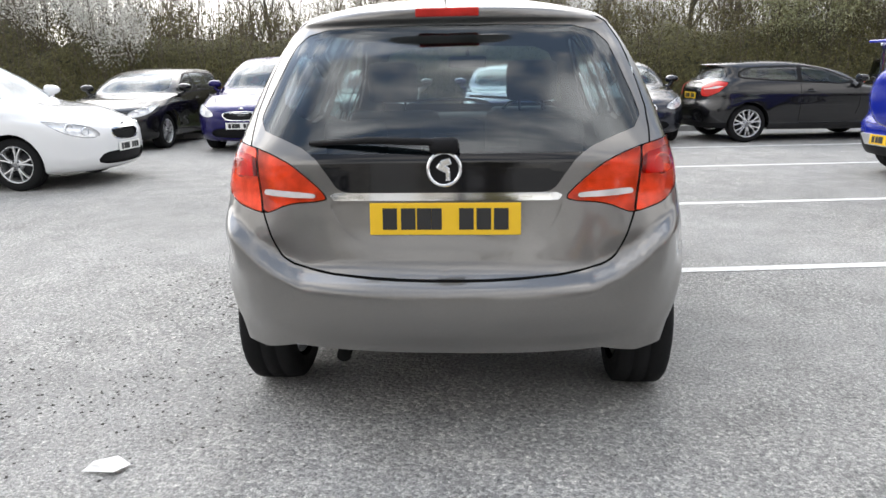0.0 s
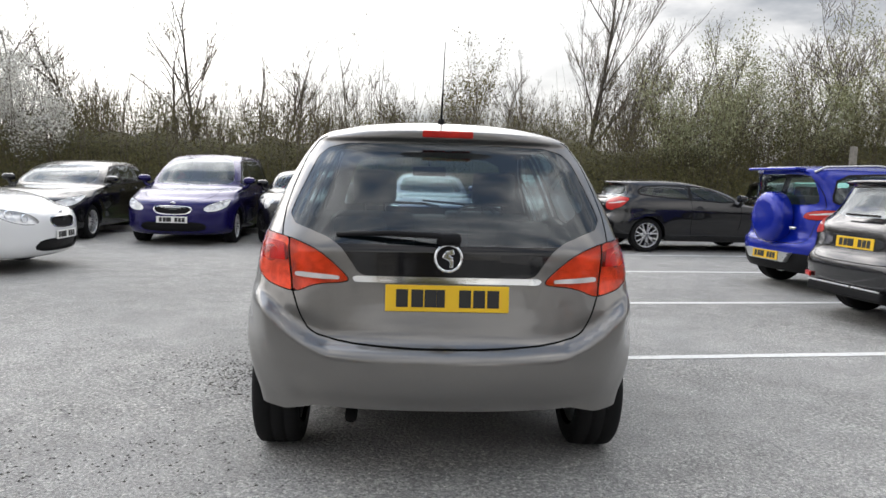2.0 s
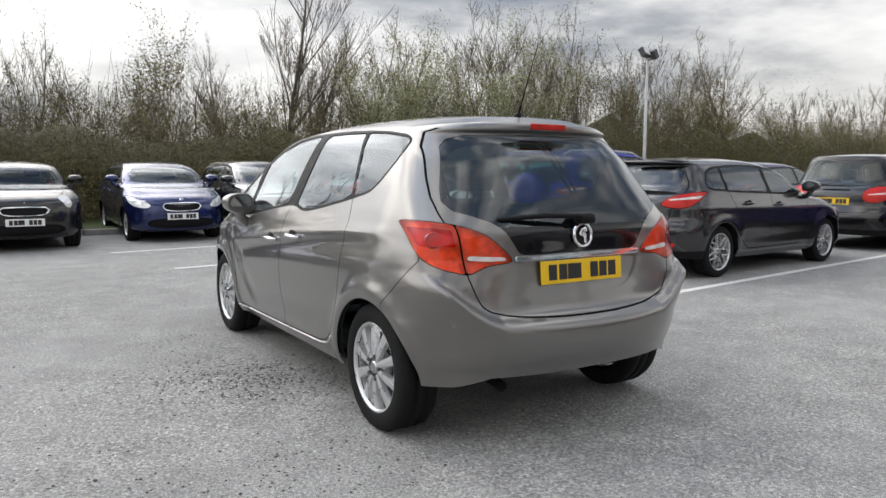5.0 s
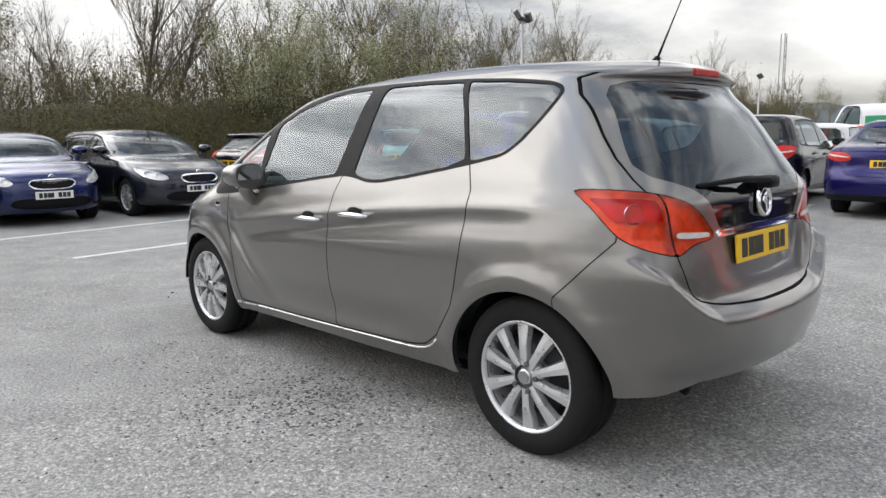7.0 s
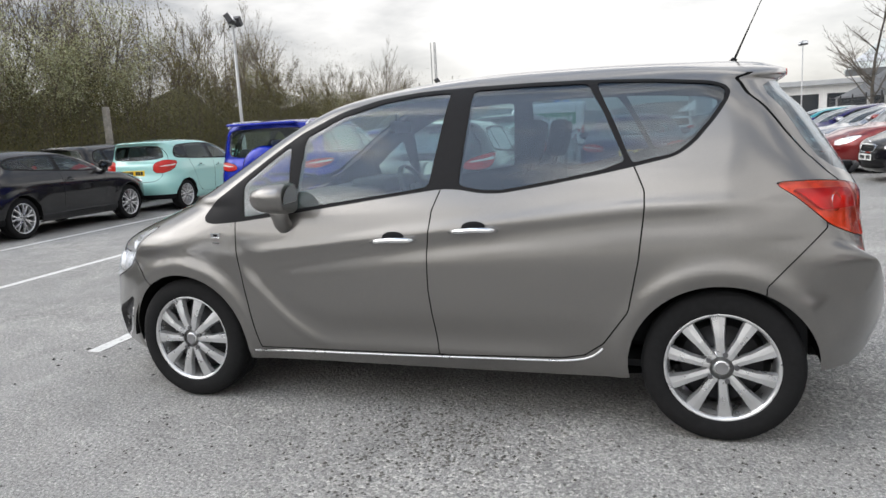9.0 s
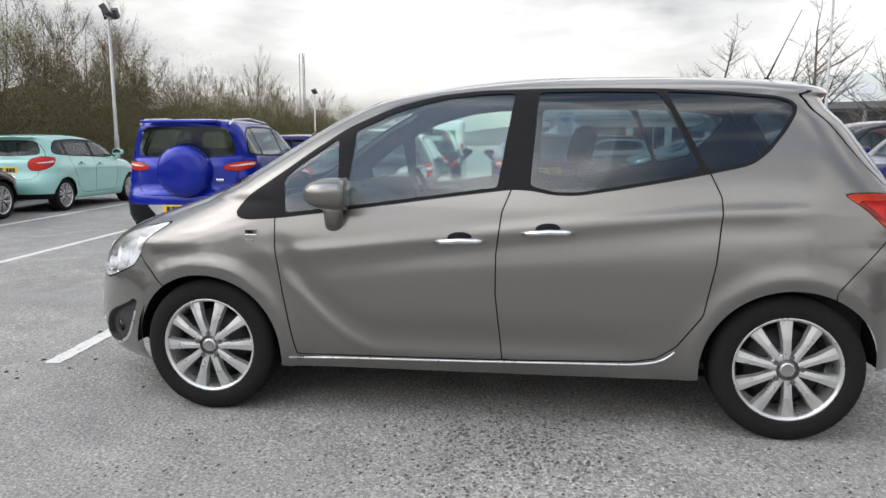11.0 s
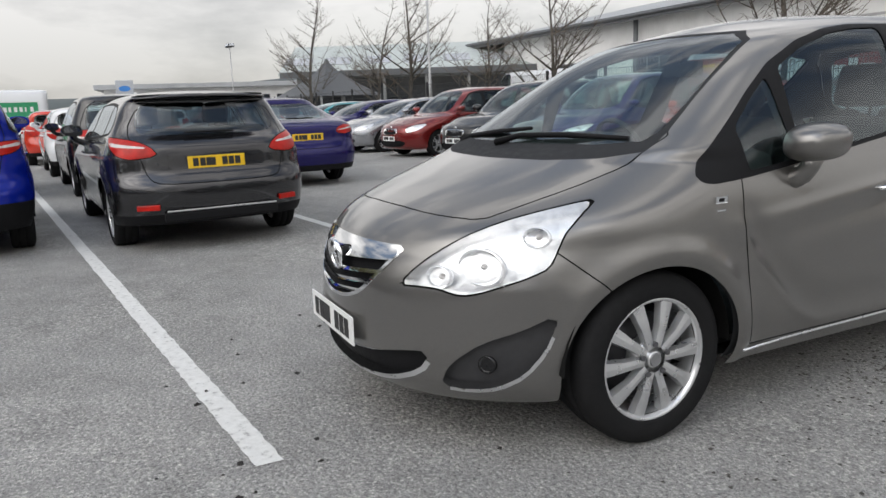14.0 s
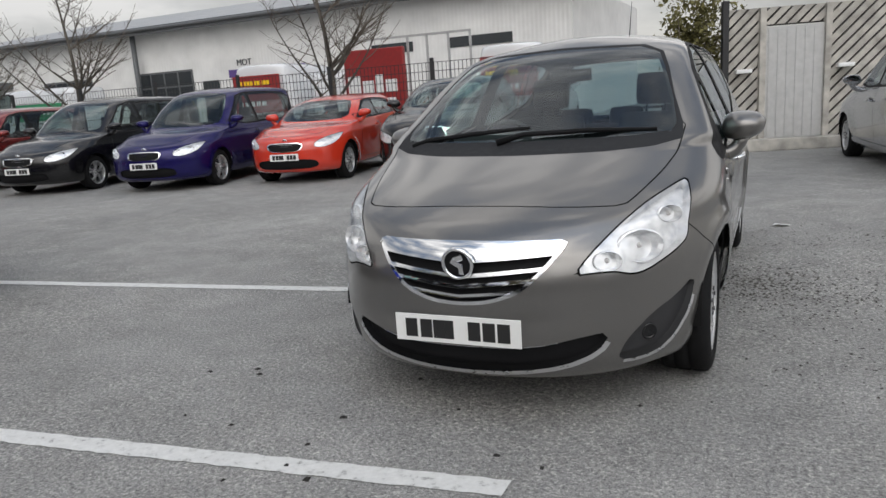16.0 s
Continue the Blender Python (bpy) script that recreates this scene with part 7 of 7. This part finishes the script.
# hills on the skyline
vs, fs = [], []
for k in range(91):
    a = radians(-70 + k * 1.6)
    hh = 15 + 13 * (0.5 + 0.5 * math.sin(k * 0.21 + 1)) + 7 * noise.noise((k * 0.3, 1, 2))
    for rr, z in ((520, 0), (560, hh * 0.7), (640, hh), (700, hh * 0.9)):
        vs.append((rr * math.cos(a), rr * math.sin(a), z))
for k in range(90):
    for j in range(3):
        fs.append((4 * k + j, 4 * k + j + 1, 4 * k + 4 + j + 1, 4 * k + 4 + j))
M_HILL = plain("distant_wooded_hill", (0.085, 0.10, 0.10), 0.95, vary=0.35, scale=0.03)
hl_ = mesh_ob("hills", vs, fs, M_HILL, smooth=True)
tagged(hl_, "low wooded hills on the skyline", "hills", kind="structure")

# ---- mesh fence with yard vehicles behind ----
FA, FB = Vector((3.4, -9.6, 0)), Vector((46.0, -7.2, 0))
fence = new("mesh_fence")
tagged(fence, "dark welded mesh security fence on steel posts", "fence")
n_p = 16
for k in range(n_p + 1):
    p = FA.lerp(FB, k / n_p)
    bm = bmesh.new()
    box(bm, p.x - 0.035, p.x + 0.035, p.y - 0.035, p.y + 0.035, 0, 2.15)
    part("post", bm, M_MESH, fence)
for k in range(n_p):
    vs, fs = [], []
    p0, p1 = FA.lerp(FB, k / n_p), FA.lerp(FB, (k + 1) / n_p)
    for q in range(27):
        p = p0.lerp(p1, (q + 0.5) / 27)
        n = len(vs)
        vs += [(p.x - 0.008, p.y, 0.05), (p.x + 0.008, p.y, 0.05), (p.x + 0.008, p.y, 2.05), (p.x - 0.008, p.y, 2.05)]
        fs.append((n, n + 1, n + 2, n + 3))
    for z in np.arange(0.1, 2.06, 0.195):
        n = len(vs)
        vs += [(p0.x, p0.y, z - 0.007), (p1.x, p1.y, z - 0.007), (p1.x, p1.y, z + 0.007), (p0.x, p0.y, z + 0.007)]
        fs.append((n, n + 1, n + 2, n + 3))
    mesh_ob("mesh_panel", vs, fs, M_MESH, fence)

VAN = dict(wb=3.6, fo=0.95, ro=1.15, hw=0.99, h=2.50, zb=1.00, zc=1.28, yc=3.15, yh=2.50, ye=-1.05, zt=1.3, lean=0.02, r=0.34, rim=0.20, count=6, style="split", blank=True,
           tail=((0.72, 0.80), (0.72, 1.30), (0.86, 1.32), (0.98, 1.28), (0.98, 0.82)), head=((0.58, 0.78), (0.62, 0.92), (0.95, 1.05), (1.08, 1.02), (1.0, 0.84)), grille_z=(0.62, 0.82), category="van", step=0.11)
van = vehicle("white_van", "white panel van with a green stripe panel on its side", P_WHITE, **VAN)
put(van, 33.8, 6.7, 6)
for s in (-1, 1):
    bm = bmesh.new()
    box(bm, s * 0.965, s * 0.985, -0.6, 1.55, 1.35, 1.95, 0.004)
    gp_ = part("side_panel", bm, M_GREEN, van)
    bm = bmesh.new()
    for k, w in enumerate((0.16, 0.12, 0.14, 0.10, 0.12, 0.12, 0.06, 0.12)):
        box(bm, s * 0.985, s * 0.990, 1.1 - k * 0.2 - w, 1.1 - k * 0.2, 1.56, 1.76)
    part("panel_bars", bm, M_WHITE, gp_)
van2 = copy_thing(van, pose(22.6, -13.2, 0, 0, 0, -84))
van2["label"] = "white panel van with a green stripe parked in the yard"
van3 = vehicle("white_red_van", "white van with a red advertising panel on its rear", P_WHITE, **{**VAN, "h": 2.6})
put(van3, 13.2, -13.2, 186)
bm = bmesh.new()
box(bm, -0.80, 0.80, -1.20, -1.17, 1.15, 2.25, 0.004)
rp = part("rear_panel", bm, M_REDSIGN, van3)
for z, ws in ((2.02, (0.18, 0.3, 0.2, 0.26)), (1.78, (0.3, 0.22, 0.3)), (1.42, (0.14, 0.14, 0.14, 0.14, 0.14))):
    bm = bmesh.new()
    x = -0.66
    for w in ws:
        box(bm, x, x + w, -1.206, -1.199, z - 0.07, z + 0.07)
        x += w + 0.06
    part("panel_bars", bm, M_WHITE if z < 1.5 else M_PLATEY, rp)
# red glazier's truck: cab behind a tall red side board and a steel rack
trk = new("red_flatbed_truck")
tagged(trk, "red flatbed truck with a tall lettered side board and rack", "truck")
trk.matrix_basis = pose(8.2, -13.2, 0, 0, 0, 4)
bm = bmesh.new()
box(bm, 0.45, 2.35, -0.1, 0.1, 0.75, 2.75, 0.03)
sb_ = part("side_board", bm, M_REDSIGN, trk)
for x, z, w, hh in ((2.25, 1.75, 0.40, 0.52), (1.78, 1.68, 0.36, 0.36), (1.36, 1.75, 0.24, 0.52), (1.04, 1.68, 0.36, 0.36), (1.75, 1.22, 1.0, 0.24)):
    bm = bmesh.new()
    box(bm, x - w, x, 0.1, 0.108, z - hh / 2, z + hh / 2, 0.003)
    part("board_bar", bm, M_WHITE, sb_)
bm = bmesh.new()
box(bm, -1.6, 2.35, -2.0, -0.1, 0.55, 0.85, 0.03)
part("flatbed", bm, M_FASCIA, trk)
bm = bmesh.new()
box(bm, 2.4, 3.6, -1.95, -0.05, 0.5, 2.2, 0.15)
part("cab", bm, P_WHITE, trk, smooth=True)
for x in (-1.5, -0.85, -0.2, 0.4):
    bm = bmesh.new()
    box(bm, x - 0.03, x + 0.03, -0.25, -0.19, 0.85, 3.05)
    part("rack_upright", bm, M_STEEL, trk)
bm = bmesh.new()
box(bm, -1.53, 2.3, -0.25, -0.19, 3.0, 3.06)
part("rack_rail", bm, M_STEEL, trk)
for x in (-1.4, 2.6):
    for y in (-1.75, -0.2):
        wheel(trk, x, y, 0.36, 0.2, 6, "split", 1).matrix_basis = pose(x, y, 0.36, 0, 0, 90)
van4 = copy_thing(van3, pose(5.6, -14.4, 0, 0, 0, 184))
van4["label"] = "white and red van parked behind the mesh fence"

# ---- plank fence with a steel door ----
pf = new("wall_plank_fence")
tagged(pf, "tall fence of weathered diagonal planks with a grey steel door", "fence", kind="structure")
pf.matrix_basis = pose(-0.28, -7.70, 0, 0, 0, 180 + 15.5)
PW, PH = 11.0, 2.38
DX0, DX1 = 0.66, 1.60
bm = bmesh.new()
box(bm, 0, DX0 - 0.06, 0.12, 0.16, 0.1, PH)
box(bm, DX1 + 0.06, PW, 0.12, 0.16, 0.1, PH)
box(bm, DX0 - 0.06, DX1 + 0.06, 0.12, 0.16, 2.08, PH)
part("backing", bm, plain("dark_board", (0.06, 0.056, 0.05), 0.9), pf)
for x in (0.0, DX0 - 0.05, DX1 + 0.05, 4.4, 6.9, 9.4, PW):
    bm = bmesh.new()
    box(bm, x - 0.05, x + 0.05, -0.02 if x else -0.06, 0.12, 0, PH + (0.15 if x == 0 else 0.0), 0.008)
    part("post", bm, M_TIMBER if x else M_MESH, pf)


def diagonal(xa, xb, za, zb):
    """Diagonal planks clipped to a rectangle."""
    step, w = 0.185, 0.135
    c = xa - (zb - za)
    while c < xb:
        poly = [(c, za), (c + w, za), (c + w + (zb - za), zb), (c + (zb - za), zb)]
        for axis, lim, sgn in ((0, xa, 1), (0, xb, -1)):
            out = []
            for p, q in zip(poly, poly[1:] + poly[:1]):
                dp, dq = sgn * (p[axis] - lim), sgn * (q[axis] - lim)
                if dp >= 0:
                    out.append(p)
                if dp * dq < 0:
                    t = dp / (dp - dq)
                    out.append((p[0] + t * (q[0] - p[0]), p[1] + t * (q[1] - p[1])))
            poly = out
            if len(poly) < 3:
                break
        if len(poly) >= 3:
            n = len(poly)
            yo = rnd.uniform(0, 0.008)
            vs = [(x, 0.06 - yo, z) for x, z in poly] + [(x, 0.085, z) for x, z in poly]
            fs = [tuple(range(n)), tuple(range(2 * n - 1, n - 1, -1))] + [(k, k + n, (k + 1) % n + n, (k + 1) % n) for k in range(n)]
            mesh_ob("plank", vs, fs, M_TIMBER, pf)
        c += step


# the local x axis runs away from the garage; planks rise towards it
diagonal(0.05, DX0 - 0.1, 0.12, PH)
diagonal(DX0 - 0.1, DX1 + 0.1, 2.10, PH)
diagonal(DX1 + 0.1, 4.35, 0.12, PH)
diagonal(4.45, 6.85, 0.12, PH)
diagonal(6.95, PW - 0.05, 0.12, PH)
bm = bmesh.new()
box(bm, DX0, DX1, 0.04, 0.10, 0.12, 2.06, 0.006)
pd = part("steel_door", bm, M_DOORGREY, pf, "pale grey ribbed steel door")
for k in range(6):
    bm = bmesh.new()
    box(bm, DX0 + 0.05 + k * 0.145, DX0 + 0.09 + k * 0.145, 0.03, 0.045, 0.16, 2.02, 0.004)
    part("door_rib", bm, M_DOORGREY, pd)
for x in (0.30, 1.92):
    bm = bmesh.new()
    box(bm, x - 0.13, x + 0.13, -0.10, 0.06, 1.32, 1.39, 0.02)
    part("wall_light", bm, M_WHITE, pf)
bm = bmesh.new()
box(bm, -0.4, PW, -0.28, -0.05, 0, 0.20, 0.02)
part("timber_edging", bm, M_TIMBER, pf, "mossy timber sleeper at the foot of the fence")


# ---- trees and bushes in the yard ----
def bare(x, y, s, k, lab="small bare roadside tree with spreading branches"):
    t = copy_thing(tree_kinds[k], pose(x, y, 0, 0, 0, rnd.uniform(0, 360)) @ Matrix.Scale(s, 4))
    t.scale = (s, s, s)
    t["label"], t["group"] = lab, "trees along the fence"
    return t


bare(18.6, -10.2, 1.0, 6)
bare(29.5, -9.6, 1.2, 6)
bare(23.5, -10.4, 0.9, 6)
bare(44.0, -9.0, 1.3, 6)
bare(35.0, -10.0, 1.05, 6)
rng = np.random.default_rng(21)
bush = new("corner_bush")
tagged(bush, "leafy climbing bush at the end of the plank fence", "bush")
cc = rng.normal(0, 1, (260, 3)) * (0.26, 0.30, 0.55) + (0, 0, 1.75)
leaf_cloud("foliage", cc, 0.06, 0.10, 14, M_BUSH, bush, rng)
seg_mesh("stem_tangle", [(Vector((rng.normal(0, 0.1), rng.normal(0, 0.1), 0)), Vector(tuple(c)), 0.02, 0.006) for c in cc[:40]], M_TWIG, bush)
bush.matrix_basis = pose(0.25, -8.35, 0)
yb_ = new("yellow_bush")
tagged(yb_, "low yellow-green shrub in front of the mesh fence", "bush")
cc = rng.normal(0, 1, (120, 3)) * (1.3, 0.3, 0.28) + (0, 0, 0.55)
leaf_cloud("foliage", cc, 0.05, 0.10, 14, foliage("yellow_green_leaf", (0.15, 0.14, 0.02), (0.30, 0.27, 0.05)), yb_, rng)
yb_.matrix_basis = pose(7.4, -10.2, 0)

# ---- more parked cars in the distance ----
for nm, x, y, a, lab in (("white_hatchback", 29.5, 1.2, -85, "white hatchback in the distant bays"), ("black_hatchback", 32.5, -0.6, 95, "black hatchback in the distant bays"),
                         ("white_mpv", 36.5, -2.4, 95, "white people carrier in the distant bays"), ("plum_hatchback", 35.2, 21.0, 12, "plum hatchback parked on the grass beyond the kerb"),
                         ("silver_hatchback", 27.2, -2.2, 8, "silver hatchback at the far end of the row"), ("dark_red_mpv", 30.5, -2.0, 8, "dark red people carrier at the far end of the row"),
                         ("black_estate", 41.0, 2.5, -85, "black estate car in the distant bays"), ("indigo_saloon", 45.0, 0.2, 95, "indigo saloon in the distant bays")):
    c = copy_thing(bpy.data.objects[nm], pose(x, y, 0, 0, 0, a))
    c["label"] = lab

# ---- small things on the asphalt ----
bm = bmesh.new()
vsq = [bm.verts.new(v) for v in ((-0.07, -0.03, 0.004), (0.05, -0.045, 0.012), (0.08, 0.02, 0.006), (0.02, 0.05, 0.02), (-0.06, 0.03, 0.008))]
bm.faces.new(vsq)
bmesh.ops.solidify(bm, geom=bm.faces[:], thickness=0.003)
lit = part("paper_litter", bm, M_WHITE)
lit.matrix_basis = pose(-1.16, -0.82, 0.004)
tagged(lit, "crumpled scrap of white paper lying on the asphalt", "litter")


def crumbs(name, label, n, box_, material, size, seed):
    rng = np.random.default_rng(seed)
    x0, x1, y0, y1 = box_
    vs, fs = [], []
    cl = rng.uniform((x0, y0), (x1, y1), (max(6, n // 40), 2))
    for k in range(n):
        c = cl[rng.integers(len(cl))]
        p = c + rng.normal(0, 0.22, 2)
        s = size * rng.uniform(0.4, 1.5)
        m_ = len(vs)
        a = rng.uniform(0, 6.28)
        for q in range(4):
            t = a + q * math.pi / 2 + rng.uniform(-0.4, 0.4)
            vs.append((p[0] + s * math.cos(t) * rng.uniform(0.7, 1.4), p[1] + s * math.sin(t), 0.001))
        vs.append((p[0], p[1], s * rng.uniform(0.5, 0.9)))
        fs += [(m_ + q, m_ + (q + 1) % 4, m_ + 4) for q in range(4)]
    ob = mesh_ob(name, vs, fs, material)
    tagged(ob, label, "debris", kind="stuff")


crumbs("dark_grit", "dark crumbs of moss and soil scattered on the asphalt", 800, (-2.6, -0.8, -0.6, 2.6), plain("dark_soil_crumb", (0.06, 0.056, 0.05), 0.95), 0.0065, 31)
crumbs("pale_grit", "loose pale gravel on the asphalt", 4200, (-3.4, 0.8, -2.8, 5.2), plain("pale_gravel", (0.36, 0.35, 0.33), 0.9, vary=0.3), 0.006, 32)
crumbs("leaf_crumbs", "dark leaf scraps on the asphalt before the car", 26, (-1.4, 1.4, 3.2, 4.6), plain("dark_leaf_scrap", (0.022, 0.02, 0.018), 0.95), 0.014, 33)
crumbs("soil_crumbs", "dark damp soil crumbled over the asphalt beside the car", 900, (-1.15, -0.85, 0.85, 1.35), plain("damp_soil", (0.10, 0.095, 0.085), 0.95, vary=0.4), 0.0075, 34)
